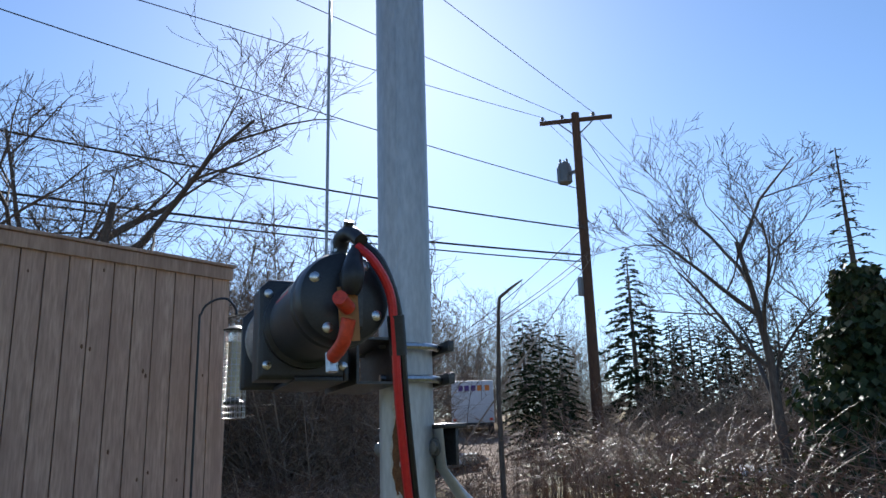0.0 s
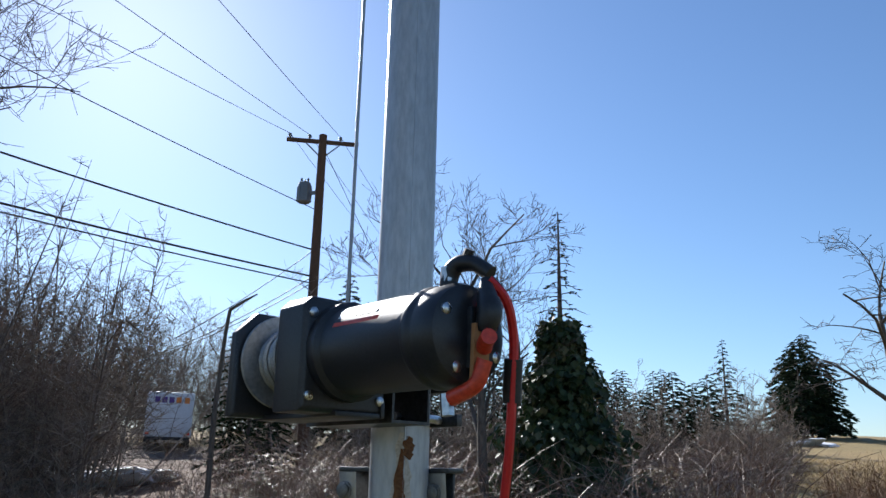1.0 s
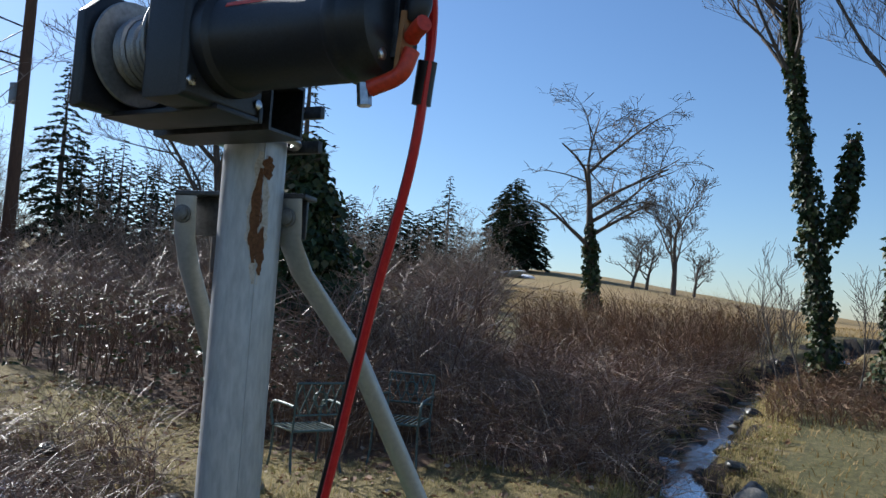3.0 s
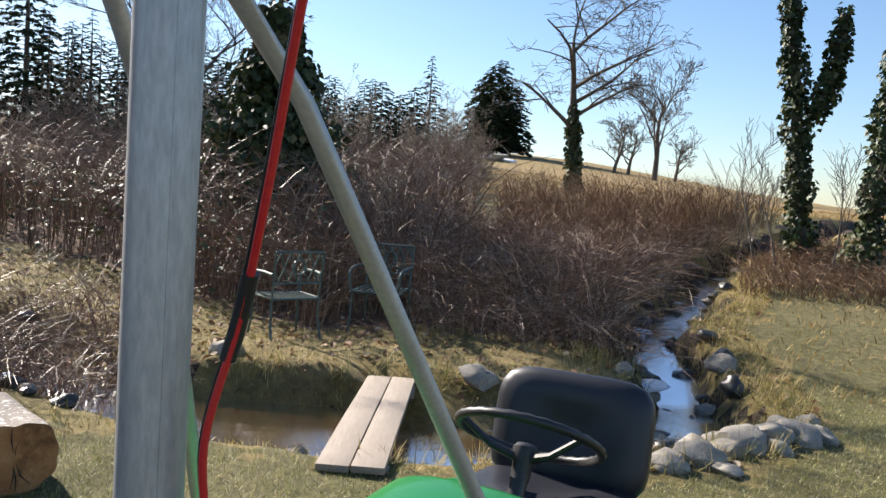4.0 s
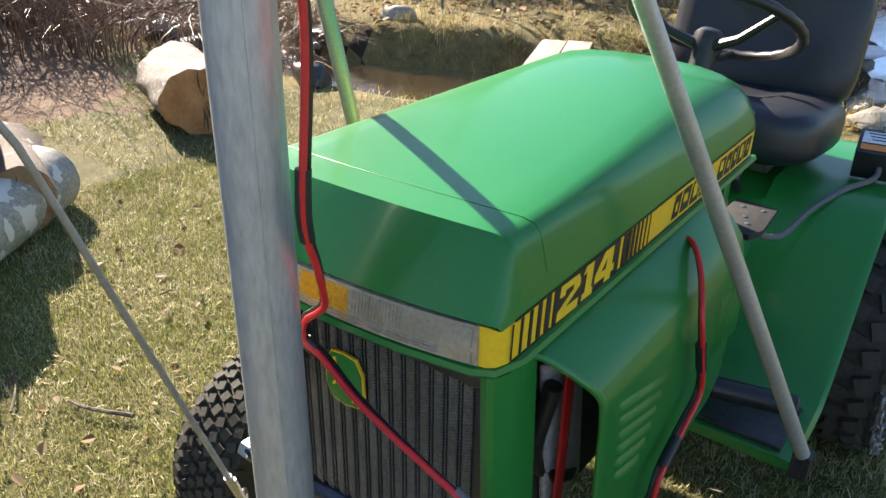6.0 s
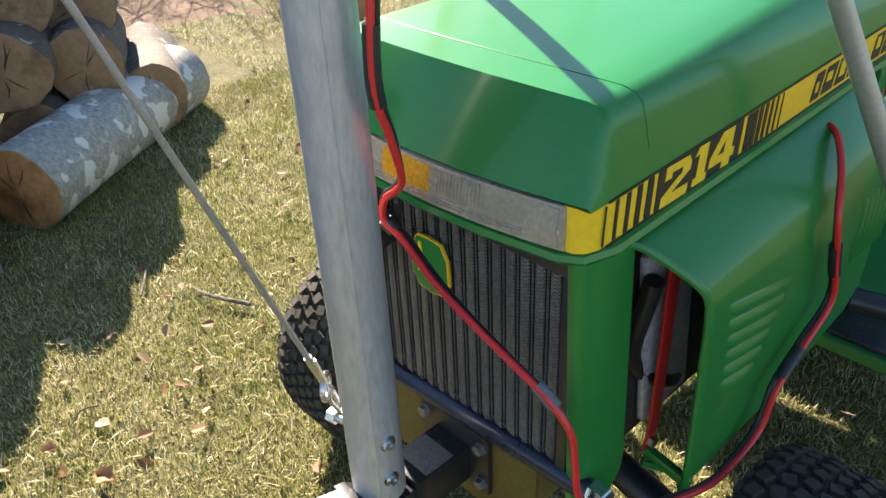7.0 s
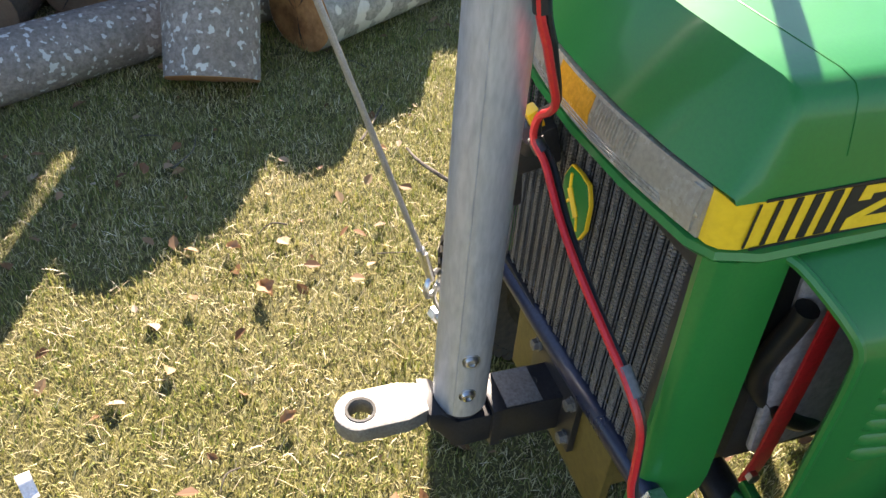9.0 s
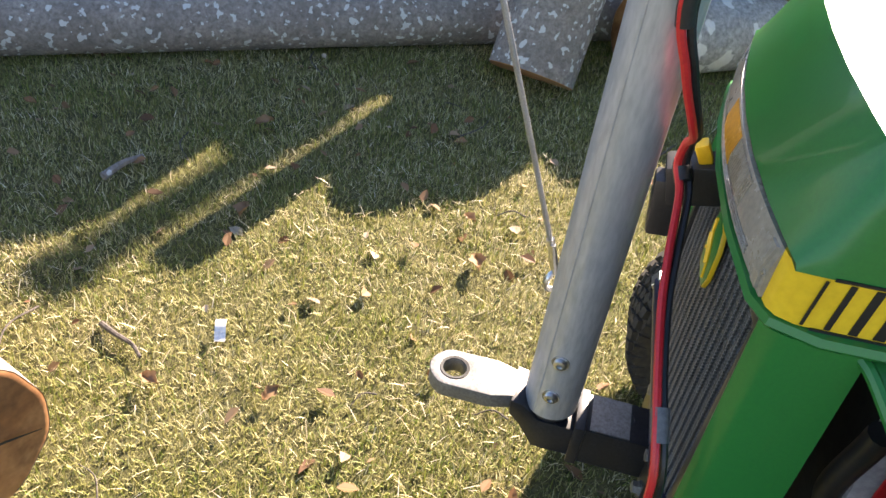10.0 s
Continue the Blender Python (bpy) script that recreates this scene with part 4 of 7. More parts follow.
cyl(acc, (0, 0, 0.355), (0, 0, 0.40), 0.0285, n=28)
part("inner_stub", acc, BLACK_PAINT, mast)
for z in (0.474, 0.413):
    for side in (0, math.pi):
        acc = Acc()
        c, s = math.cos(-0.09 + side), math.sin(-0.09 + side)
        acc.lathe([(0.011, 0), (0.011, 0.0016), (0.0085, 0.0016), (0.0085, 0.004), (0.007, 0.0062), (0.004, 0.007), (0.004, 0.0045), (0.001, 0.0045)], axis_m((c * (R - 0.001), s * (R - 0.001), z), (c, s, z)), 18)
        part("mast_bolt", acc, STEEL, pipe, "bright button-head bolt")
# rust scar below the winch: a pale scraped edge with brown patches inside it
def pipe_patch(name, z0, z1, c0, half, lift, material, label, seed):
    """Ragged patch lying on the pipe between two heights."""
    rg = random.Random(seed)
    n, loops = 30, []
    for k in range(n + 1):
        f = k / n
        w = half * math.sin(math.pi * min(max(f, 0.03), 0.97)) ** 0.55 * (0.75 + 0.5 * noise.noise(Vector((f * 7, seed, 0))) + 0.2 * rg.random())
        c = c0 + 0.10 * noise.noise(Vector((f * 5, 3.3, seed)))
        loops.append([((R + lift) * math.cos(c + w * (2 * j / 8 - 1)), (R + lift) * math.sin(c + w * (2 * j / 8 - 1)), lerp(z0, z1, f)) for j in range(9)])
    acc = Acc()
    acc.rings(loops, close=False)
    part(name, acc, material, pipe, label, fix=False)


pipe_patch("scraped_edge", 1.856, 1.712, -0.60, 0.36, 0.0005, SCRAPE, "pale scraped zinc round the weld scar", 3)
pipe_patch("rust_run", 1.838, 1.735, -0.66, 0.20, 0.0010, RUST, "brown rusty weld scar", 4)
pipe_patch("rust_run", 1.775, 1.722, -0.45, 0.15, 0.0013, RUST, "brown rusty weld scar", 7)
pipe_patch("rust_run", 1.852, 1.826, -0.42, 0.22, 0.0013, RUST, "brown rusty weld scar", 9)
# brace bracket and braces
acc = Acc()
bz = Euler((0, 0, 0.23)).to_matrix()
acc.box((-0.035, 0.030, 1.815), (0.165, 0.034, 0.006), bz)
acc.box((-0.035, 0.036, 1.790), (0.150, 0.005, 0.046), bz)
part("brace_bracket", acc, CHROME_DARK, mast, "dark steel cross bracket", bevel=0.0015)
BRACES = {1: [(0.030, 0.030, 1.812), (0.030, 0.034, 1.765), (0.031, 0.060, 1.73), (0.052, 0.158, 1.63), (0.432, 0.756, 0.35)], -1: [(-0.100, 0.000, 1.812), (-0.101, 0.004, 1.765), (-0.104, 0.018, 1.73), (-0.120, 0.085, 1.63), (-0.504, 0.754, 0.35)]}
for sx in (1, -1):
    acc = Acc()
    pts = BRACES[sx]
    n = 14
    loops = []
    for i, p in enumerate(pts):
        p = Vector(p)
        d = (Vector(pts[min(i + 1, 4)]) - Vector(pts[max(i - 1, 0)])).normalized()
        u = Vector((1, 0, 0)) - d * d.x
        u.normalize()
        v = d.cross(u)
        ru, rv = ((0.017, 0.003), (0.017, 0.003), (0.0155, 0.007), (0.0125, 0.0125), (0.0125, 0.0125))[i]
        loops.append([p + u * ru * math.cos(2 * math.pi * k / n) + v * rv * math.sin(2 * math.pi * k / n) for k in range(n)])
    acc.rings(loops)
    br = part("brace", acc, GALV_TUBE, mast, "grey conduit brace with a flattened end")
    acc = Acc()
    acc.lathe([(0.011, 0), (0.011, 0.002), (0.0085, 0.0025), (0.0085, 0.006), (0.006, 0.007)], axis_m(Vector(pts[0]) + Vector((0, -0.003, -0.022)), Vector(pts[0]) + Vector((0.3, -1, -0.022))), 12)
    part("brace_bolt", acc, RAW_STEEL, br)
    acc = Acc()
    acc.box((sx * 0.468 - 0.035, 0.762, 0.325), (0.03, 0.03, 0.05))
    part("brace_foot", acc, CHROME_DARK, br)
acc = Acc()
acc.box((0.0, -0.64, 3.30), (0.05, 1.38, 0.05))
part("boom", acc, GALV, mast, "square steel boom arm", bevel=0.003)

# ---- winch ----
winch = thing("electric_winch", "black electric winch clamped across the mast, wound with grey rope", "winch", at=(0, 0, 0.16))
WY, WZ = -0.150, 1.766
X = lambda x: Vector((x, WY, WZ))
acc = Acc()
acc.lathe([(0.0225, 0.0), (0.0235, 0.005), (0.0235, 0.075), (0.0225, 0.08)], axis_m(X(-0.035), X(1)), 28)
drum = part("drum", acc, STEEL, winch)
acc = Acc()
turns = []
for k in range(15 * 16):
    t = 2 * math.pi * k / 16
    lay_r = 0.0285 + 0.0022 * math.sin(t * 0.37) + 0.003 * math.sin(0.083 * t)
    turns.append(Vector((-0.021 + 0.050 * k / (15 * 16), WY + lay_r * math.cos(t), WZ + lay_r * math.sin(t))))
acc.tube(turns, 0.0034, 6)
part("rope_coil", acc, ROPE, drum, "grey wire rope wound on the drum")
for x, r in ((-0.028, 0.050), (0.036, 0.050)):
    acc = Acc()
    acc.lathe([(0.018, -0.002), (r, -0.002), (r + 0.001, 0.0), (r, 0.002), (0.018, 0.002)], axis_m(X(x), X(1)), 36)
    part("drum_flange", acc, GREY_METAL, drum, "dull grey drum flange")
def octo(h, c, x):
    return [(x, WY + y, WZ + z) for y, z in ((-h, -h - 0.008), (h, -h - 0.008), (h, h - c), (h - c, h), (-h + c, h), (-h, h - c))]
acc = Acc()
acc.rings([octo(0.050, 0.024, -0.051), octo(0.053, 0.024, -0.049), octo(0.053, 0.024, -0.038), octo(0.050, 0.024, -0.036)])
part("end_support", acc, WINCH_BLACK, winch, "black cast drum support", bevel=0.002)
acc = Acc()
acc.rings([octo(0.050, 0.010, 0.042), octo(0.052, 0.010, 0.045), octo(0.052, 0.010, 0.088), octo(0.048, 0.014, 0.092)])
gear = part("gear_housing", acc, WINCH_BLACK, winch, "black square gear housing", bevel=0.002)
for y, z in ((-0.043, 0.035), (-0.043, -0.045), (0.043, 0.035), (0.043, -0.045)):
    acc = Acc()
    acc.lathe([(0.005, 0), (0.005, 0.004), (0.003, 0.005)], axis_m(X(0.090) + Vector((0, y, z)), X(1) + Vector((0, y, z))), 10)
    part("housing_screw", acc, STEEL, gear)
acc = Acc()
acc.lathe([(0.046, 0.0), (0.049, 0.004), (0.049, 0.016), (0.044, 0.020), (0.0435, 0.024), (0.0435, 0.135), (0.0445, 0.137), (0.0455, 0.140), (0.0455, 0.146), (0.044, 0.149), (0.0445, 0.152), (0.0445, 0.170), (0.042, 0.176), (0.034, 0.180), (0.015, 0.181), (0.003, 0.181)], axis_m(X(0.088), X(1)), 44)
motor = part("motor", acc, WINCH_BLACK, winch, "black motor can")
def can_patch(nm, x0, x1, t0, t1, mt, r=0.0439, label=""):
    acc = Acc()
    n = 10
    rows = [[(x, WY + r * math.cos(t), WZ + r * math.sin(t)) for t in [lerp(t0, t1, k / n) for k in range(n + 1)]] for x in (x0, x1)]
    acc.rings(rows, close=False)
    part(nm, acc, mt, motor, label, fix=False)
can_patch("label_and_glare_bar", 0.122, 0.19, radians(152), radians(158), RED_PAINT, label="red stripe on the motor")
# white bars paint the sun's highlight on top of the can, not print
for k in range(6):
    can_patch("label_and_glare_bar", 0.124 + 0.010 * k, 0.132 + 0.010 * k, radians(136), radians(146), WHITE_PRINT_AND_GLARE)
for t in (150, -30, 60, 240):
    acc = Acc()
    p = X(0.265) + Vector((0, 0.034 * math.cos(radians(t)), 0.034 * math.sin(radians(t))))
    acc.lathe([(0.0052, -0.003), (0.0052, 0.003), (0.003, 0.0042)], axis_m(p, p + Vector((1, 0, 0))), 12)
    part("motor_screw", acc, STEEL, motor)
acc = Acc()
acc.box(X(0.268) + Vector((0, 0.004, -0.004)), (0.012, 0.022, 0.052))
part("terminal_plate", acc, CHROME_DARK, motor, bevel=0.002)
# terminals and boots
acc = Acc()
cyl(acc, (0.238, -0.150, 1.808), (0.238, -0.150, 1.828), 0.0075, n=14)
part("terminal_post", acc, STEEL, winch)
acc = Acc()
acc.tube(smooth_path([(0.238, -0.150, 1.804), (0.238, -0.149, 1.820), (0.246, -0.147, 1.830), (0.262, -0.143, 1.829), (0.278, -0.138, 1.818)], 5), [0.0084] * 9 + [0.0078] * 6 + [0.0070] * 6, 12)
part("terminal_boot", acc, BLACK_PLASTIC, winch, "black rubber elbow boot")
acc = Acc()
cyl(acc, (0.256, -0.145, 1.836), (0.259, -0.145, 1.842), 0.005, n=8)
part("boot_nub", acc, BLACK_PLASTIC, winch)
acc = Acc()
acc.tube(smooth_path([(0.276, -0.142, 1.812), (0.281, -0.146, 1.798), (0.287, -0.149, 1.782), (0.283, -0.150, 1.765)], 5), [0.005, 0.0055, 0.0062, 0.007, 0.0078, 0.0085, 0.009, 0.0098, 0.0105, 0.011, 0.011, 0.0108, 0.0104, 0.010, 0.009, 0.007], 12)
part("terminal_boot", acc, BLACK_PLASTIC, winch, "black tapered rubber boot")
acc = Acc()
acc.box((0.277, -0.150, 1.748), (0.004, 0.018, 0.05), Euler((0.1, 0.15, 0)).to_matrix())
part("copper_lug", acc, END_ORANGE, winch)
for p0, p1, p2 in (((0.284, -0.152, 1.752), (0.291, -0.158, 1.755), (0.302, -0.165, 1.758)), ((0.285, -0.152, 1.742), (0.277, -0.155, 1.722), (0.252, -0.158, 1.712))):
    acc = Acc()
    acc.tube(smooth_path([p0, p1, p2], 5), 0.0068, 12)
    part("terminal_boot", acc, RED_PAINT, winch, "orange-red rubber boot")
acc = Acc()
cyl(acc, (0.248, -0.158, 1.698), (0.246, -0.158, 1.716), 0.006, n=6)
part("terminal_nut", acc, STEEL, winch)
# mounting channel and clamps round the pipe
acc = Acc()
acc.box((0.02, -0.135, 1.706), (0.15, 0.055, 0.005))
acc.box((0.02, -0.104, 1.712), (0.15, 0.005, 0.016))
part("mount_plate", acc, WINCH_BLACK, winch, "black folded mounting plate", bevel=0.001)
acc = Acc()
zc = 1.728
acc.rings([[(x, -0.092, zc - 0.027), (x, -0.040, zc - 0.027), (x, -0.040, zc + 0.027), (x, -0.092, zc + 0.027)] for x in (-0.060, 0.095)], cap=False)
acc.rings([[(x, -0.089, zc - 0.024), (x, -0.043, zc - 0.024), (x, -0.043, zc + 0.024), (x, -0.089, zc + 0.024)] for x in (-0.060, 0.095)], cap=False)
for x in (-0.060, 0.095):
    acc.rings([[(x, -0.092, zc - 0.027), (x, -0.040, zc - 0.027), (x, -0.040, zc + 0.027), (x, -0.092, zc + 0.027)], [(x, -0.089, zc - 0.024), (x, -0.043, zc - 0.024), (x, -0.043, zc + 0.024), (x, -0.089, zc + 0.024)]], cap=False)
part("square_tube", acc, CHROME_DARK, winch, "dark square tube open at its ends", fix=False)
for z in (1.712, 1.752):
    acc = Acc()
    acc.tube([(0.048, -0.05, z), (0.048, 0.0, z)] + [(0.048 * math.cos(t), 0.048 * math.sin(t) * 0.9, z) for t in [math.pi * k / 10 for k in range(11)]] + [(-0.048, 0.0, z), (-0.048, -0.05, z)], 0.0045, 8)
    part("u_bolt", acc, STEEL, winch, "zinc U-bolt round the pipe")
for z in (1.712, 1.752):
    acc = Acc()
    acc.box((0.0, 0.040, z), (0.118, 0.008, 0.014))
    part("clamp_bar", acc, CHROME_DARK, winch, bevel=0.001)

# ---- ropes ----
rope = thing("winch_rope", "thin grey wire rope from the winch to the mast foot", "rope")
acc = Acc()
S = Vector((-0.039, -0.031, 0.537))
D = Vector((-0.022, -0.317, 0.948))
top = Vector((0.0, -1.31, 3.27))
acc.tube([(0.040, -0.116, 1.95), (0.040, -0.115, 2.06), (0.036, -0.112, 2.4), (0.03, -0.11, 3.26)], 0.0021, 8)
acc.tube([(0.03, -0.11, 3.26), (0.0, -0.60, 3.335), top], 0.0034, 8)
acc.tube([top, (0.0, -0.98, 2.6), (0.0, -0.51, 1.64), (-0.012, -0.21, 1.05), S + D * 0.05], 0.0034, 8)
part("rope_line", acc, ROPE, rope, angle=60)
acc = Acc()
cyl(acc, S + D * 0.06, S + D * 0.012, 0.0052, n=12)
cyl(acc, S + D * 0.012 + Vector((0.004, 0, 0)), S + D * 0.055 + Vector((0.004, 0.003, 0)), 0.0035, n=8)
part("rope_sleeve", acc, STEEL, rope, "crimped sleeve")
acc = Acc()
acc.tube([S + Vector((-0.004 + 0.0115 * math.cos(t), -0.012 * math.cos(t), -0.002 + 0.016 * math.sin(t))) for t in [2 * math.pi * k / 18 for k in range(19)]], 0.0038, 8, cap=False)
part("thimble", acc, STEEL, rope)
hook = thing("snap_hook", "zinc snap hook on a bolt at the foot of the mast", "hook")
acc = Acc()
acc.tube(smooth_path([(-0.042, -0.026, 0.532), (-0.050, -0.018, 0.515), (-0.046, -0.012, 0.49), (-0.041, -0.010, 0.472), (-0.036, -0.016, 0.468)]), 0.0042, 8)
acc.tube(smooth_path([(-0.042, -0.026, 0.532), (-0.040, -0.03, 0.515), (-0.038, -0.02, 0.49)]), 0.0032, 8)
part("hook_body", acc, STEEL, hook)
acc = Acc()
cyl(acc, (-0.028, -0.012, 0.470), (-0.056, -0.020, 0.470), 0.0055, n=12)
cyl(acc, (-0.05, -0.018, 0.470), (-0.062, -0.0215, 0.470), 0.010, n=6)
part("hook_bolt", acc, STEEL, hook)

# ---- red and black power leads ----
leads = thing("power_leads", "red and black power leads taped together down the mast", "cable")
run = [(0.274, -0.139, 1.980), (0.279, -0.122, 1.962), (0.276, -0.108, 1.930), (0.270, -0.102, 1.895), (0.254, -0.092, 1.815), (0.205, -0.062, 1.69), (0.150, -0.022, 1.545), (0.100, 0.008, 1.41), (0.066, 0.004, 1.28), (0.062, 0.020, 1.17), (0.060, 0.022, 1.09), (0.057, 0.010, 0.94), (0.050, 0.030, 0.87), (0.034, 0.052, 0.815), (0.012, 0.060, 0.790), (-0.008, 0.058, 0.772), (-0.012, 0.058, 0.745), (0.008, 0.066, 0.725), (0.055, 0.068, 0.690), (0.108, 0.070, 0.664), (0.165, 0.078, 0.632), (0.205, 0.086, 0.605), (0.232, 0.094, 0.57), (0.238, 0.098, 0.52), (0.243, 0.101, 0.475), (0.256, 0.118, 0.432), (0.272, 0.19, 0.400), (0.298, 0.29, 0.380), (0.304, 0.345, 0.386), (0.306, 0.40, 0.410), (0.306, 0.425, 0.465), (0.304, 0.49, 0.500), (0.304, 0.545, 0.540), (0.302, 0.530, 0.61), (0.296, 0.515, 0.68), (0.272, 0.555, 0.722), (0.240, 0.60, 0.745), (0.205, 0.63, 0.742)]
red = smooth_path([(0.277, -0.140, 1.972), (0.283, -0.125, 1.956), *run[2:]], 6)
blk = smooth_path(run, 6)
rr = random.Random(3)
acc = Acc()
acc.tube([p + Vector((0.003, -0.003, 0)) for p in red], 0.0042, 8)
part("red_lead", acc, RED_PLASTIC, leads, "red insulated lead")
acc = Acc()
acc.tube([p + Vector((-0.0042 + 0.003 * math.sin(i * 0.13), 0.0045 - 0.002 * math.sin(i * 0.17), -0.002)) for i, p in enumerate(blk)], 0.0042, 8)
part("black_lead", acc, BLACK_WIRE, leads, "black insulated lead")
for k in (3, 7, 9, 11, 16.4, 21, 25.5, 30.5, 33.0):
    i = int(k * 6)
    acc = Acc()
    seg = blk[i - 2:i + 3] if k != 3 else blk[i - 2:i + 3]
    acc.tube([p + Vector((-0.0003, 0.0005, -0.001)) for p in seg], 0.0084, 12)
    part("tape_wrap", acc, BLACK_PLASTIC if k != 21 else GREY_WIRE, leads, "wrap of dark electrical tape")

plug = thing("trailer_plug", "black plug with a yellow cap tied behind the mast", "plug")
acc = Acc()
acc.box((-0.087, 0.088, 0.688), (0.042, 0.062, 0.05), Euler((0.25, 0, 0)).to_matrix())
acc.box((-0.085, 0.064, 0.650), (0.034, 0.030, 0.075), Euler((0.1, 0, 0)).to_matrix())
part("plug_body", acc, BLACK_PLASTIC, plug, bevel=0.006)
acc = Acc()
acc.box((-0.085, 0.088, 0.724), (0.020, 0.016, 0.026), Euler((0.5, 0, 0)).to_matrix())
part("plug_cap", acc, YELLOW, plug, "yellow plastic cap", bevel=0.004)
acc = Acc()
cyl(acc, (-0.060, 0.074, 0.700), (-0.030, 0.062, 0.735), 0.010, n=14)
part("plug_boot", acc, BLACK_PLASTIC, plug)

# ---- ground ----
STREAM = [(3.2, 26.0), (1.0, 20.0), (-0.35, 15.5), (-1.05, 12.2), (-1.0, 10.2), (-1.15, 8.9), (-0.75, 7.6), (-0.38, 6.5), (-0.38, 5.5), (-0.85, 4.7), (-1.6, 4.25), (-2.5, 4.02), (-3.4, 3.66), (-4.3, 3.55), (-5.7, 3.85), (-8.0, 4.1), (-12.0, 4.2), (-20.0, 3.6)]
SP = np.array([(p.x, p.y) for p in smooth_path([(x, y, 0) for x, y in STREAM], 8)])


def stream_dist(x, y):
    """Distance to the stream's middle line, and whether the point lies on its far side."""
    x, y = np.atleast_1d(np.asarray(x, float)), np.atleast_1d(np.asarray(y, float))
    best, far = np.full(x.shape, 1e9), np.zeros(x.shape, bool)
    for (x0, y0), (x1, y1) in zip(SP[:-1], SP[1:]):
        dx, dy = x1 - x0, y1 - y0
        t = np.clip(((x - x0) * dx + (y - y0) * dy) / (dx * dx + dy * dy), 0, 1)
        d = np.hypot(x - x0 - t * dx, y - y0 - t * dy)
        side = dx * (y - y0) - dy * (x - x0) < 0
        far = np.where(d < best, side, far)
        best = np.minimum(best, d)
    return best, far


def sstep(a, b, x):
    t = np.clip((x - a) / (b - a), 0, 1)
    return t * t * (3 - 2 * t)


def height(x, y):
    x, y = np.atleast_1d(np.asarray(x, float)), np.atleast_1d(np.asarray(y, float))
    r = np.hypot(x, y)
    brg = np.degrees(np.arctan2(-x, y))
    face = sstep(-75, -10, brg) * (1 - sstep(112, 150, brg))
    left = sstep(-6, 22, brg)
    up = (0.085 + 0.028 * (1 - sstep(22, 40, brg))) * np.clip(r - 7, 0, 13) + (0.028 + 0.104 * left) * np.clip(r - 20, 0, 45) * 0.62
    up = up - 0.012 * np.clip(r - 66, 0, 400) * (1 - 0.4 * left)
    z = up * face
    z = z + 0.55 * np.exp(-((x + 6.2) ** 2 + (y + 0.6) ** 2) / 5.0)
    d, far = stream_dist(x, y)
    wob = 0.12 * np.sin(1.7 * x + 0.6 * y) + 0.1 * np.sin(2.9 * y - 1.1 * x)
    nar = 1 - 0.42 * sstep(4.6, 7.5, y)
    lo = 0.44 - 0.16 * sstep(4.2, 5.2, y)
    hi = np.where(far & (y < 4.8), 0.64, 0.80)
    z = z - 0.40 * (1 - sstep(lo * nar, hi * nar, d + wob * nar))
    z = z + 0.09 * far * (y < 7) * sstep(0.5, 0.75, d) * (1 - sstep(1.2, 2.6, d))
    z = z + 0.035 * np.sin(0.9 * x + 0.4) * np.sin(0.7 * y) * sstep(2.5, 6, r) + 0.012 * np.sin(2.3 * x + y) * np.sin(1.9 * y)  * sstep(1.0, 3, r)
    return z


def zone(x, y):
    """0 lawn, 1 stream bed, 2 bank, 3 litter, 4 field."""
    d, far = stream_dist(x, y)
    r = np.hypot(x, y)
    brg = np.degrees(np.arctan2(-x, y))
    k = np.zeros(x.shape, int)
    k = np.where((r > 30) | ((brg < 24) & (r > 22)), 4, k)
    k = np.where(far & (d > np.where(y > 7, 1.2, 2.6)) & (r < 15) & (brg > -4), 3, k)
    k = np.where((brg > 62) & (brg < 125) & (r > 3.6) & (r < 40), 3, k)
    k = np.where(far & (d > 0.45) & (d <= np.where(y > 7, 0.9, 2.6)), 2, k)
    k = np.where(~far & (d > 0.45) & (d < 1.05), 2, k)
    return np.where(d <= 0.45, 1, k)


def graded(fine, step, far):
    v = [0.0]
    s = step
    while v[-1] < far:
        if v[-1] > fine:
            s *= 1.16
        v.append(v[-1] + s)
    return np.array([-q for q in v[:0:-1]] + v)


gx, gy = graded(7, 0.14, 900), graded(15, 0.14, 900)
XX, YY = np.meshgrid(gx, gy, indexing="ij")
ZZ = height(XX.ravel(), YY.ravel())
nx, ny = len(gx), len(gy)
ii, jj = np.meshgrid(np.arange(nx - 1), np.arange(ny - 1), indexing="ij")
q = (ii * ny + jj).ravel()
faces = np.stack([q, q + ny, q + ny + 1, q + 1], 1)
me = bpy.data.meshes.new("ground")
me.from_pydata(np.stack([XX.ravel(), YY.ravel(), ZZ], 1).tolist(), [], faces.tolist())
cx = XX.ravel()[faces].mean(1)
cy = YY.ravel()[faces].mean(1)
for mt in (LAWN, BED, BANK, LITTER, FIELD):
    me.materials.append(mt)
me.polygons.foreach_set("material_index", zone(cx + np.random.normal(0, 0.12, len(cx)), cy + np.random.normal(0, 0.12, len(cx))).astype(np.int32))
me.polygons.foreach_set("use_smooth", [True] * len(me.polygons))
me.update()
ground = tagged(new("ground", me), "dry late-winter lawn, stream banks and rising field", "ground", kind="structure")

# water sheet along the stream
acc = Acc()
loops = []
for i, (x, y) in enumerate(SP):
    d = SP[min(i + 1, len(SP) - 1)] - SP[max(i - 1, 0)]
    n = np.array([-d[1], d[0]]) / np.hypot(*d)
    zc = float(height(x, y)[0]) + 0.40
    zz = zc - lerp(0.20, 0.30, smoothstep(4.4, 6.0, y))
    loops.append([(x + n[0] * s, y + n[1] * s, zz) for s in (-0.7, -0.35, 0, 0.35, 0.7)])
acc.rings(loops, close=False)
tagged(part("water", acc, WATER, None, "", 60, fix=False), "shallow brown stream water glinting in the sun", "stream", kind="structure")


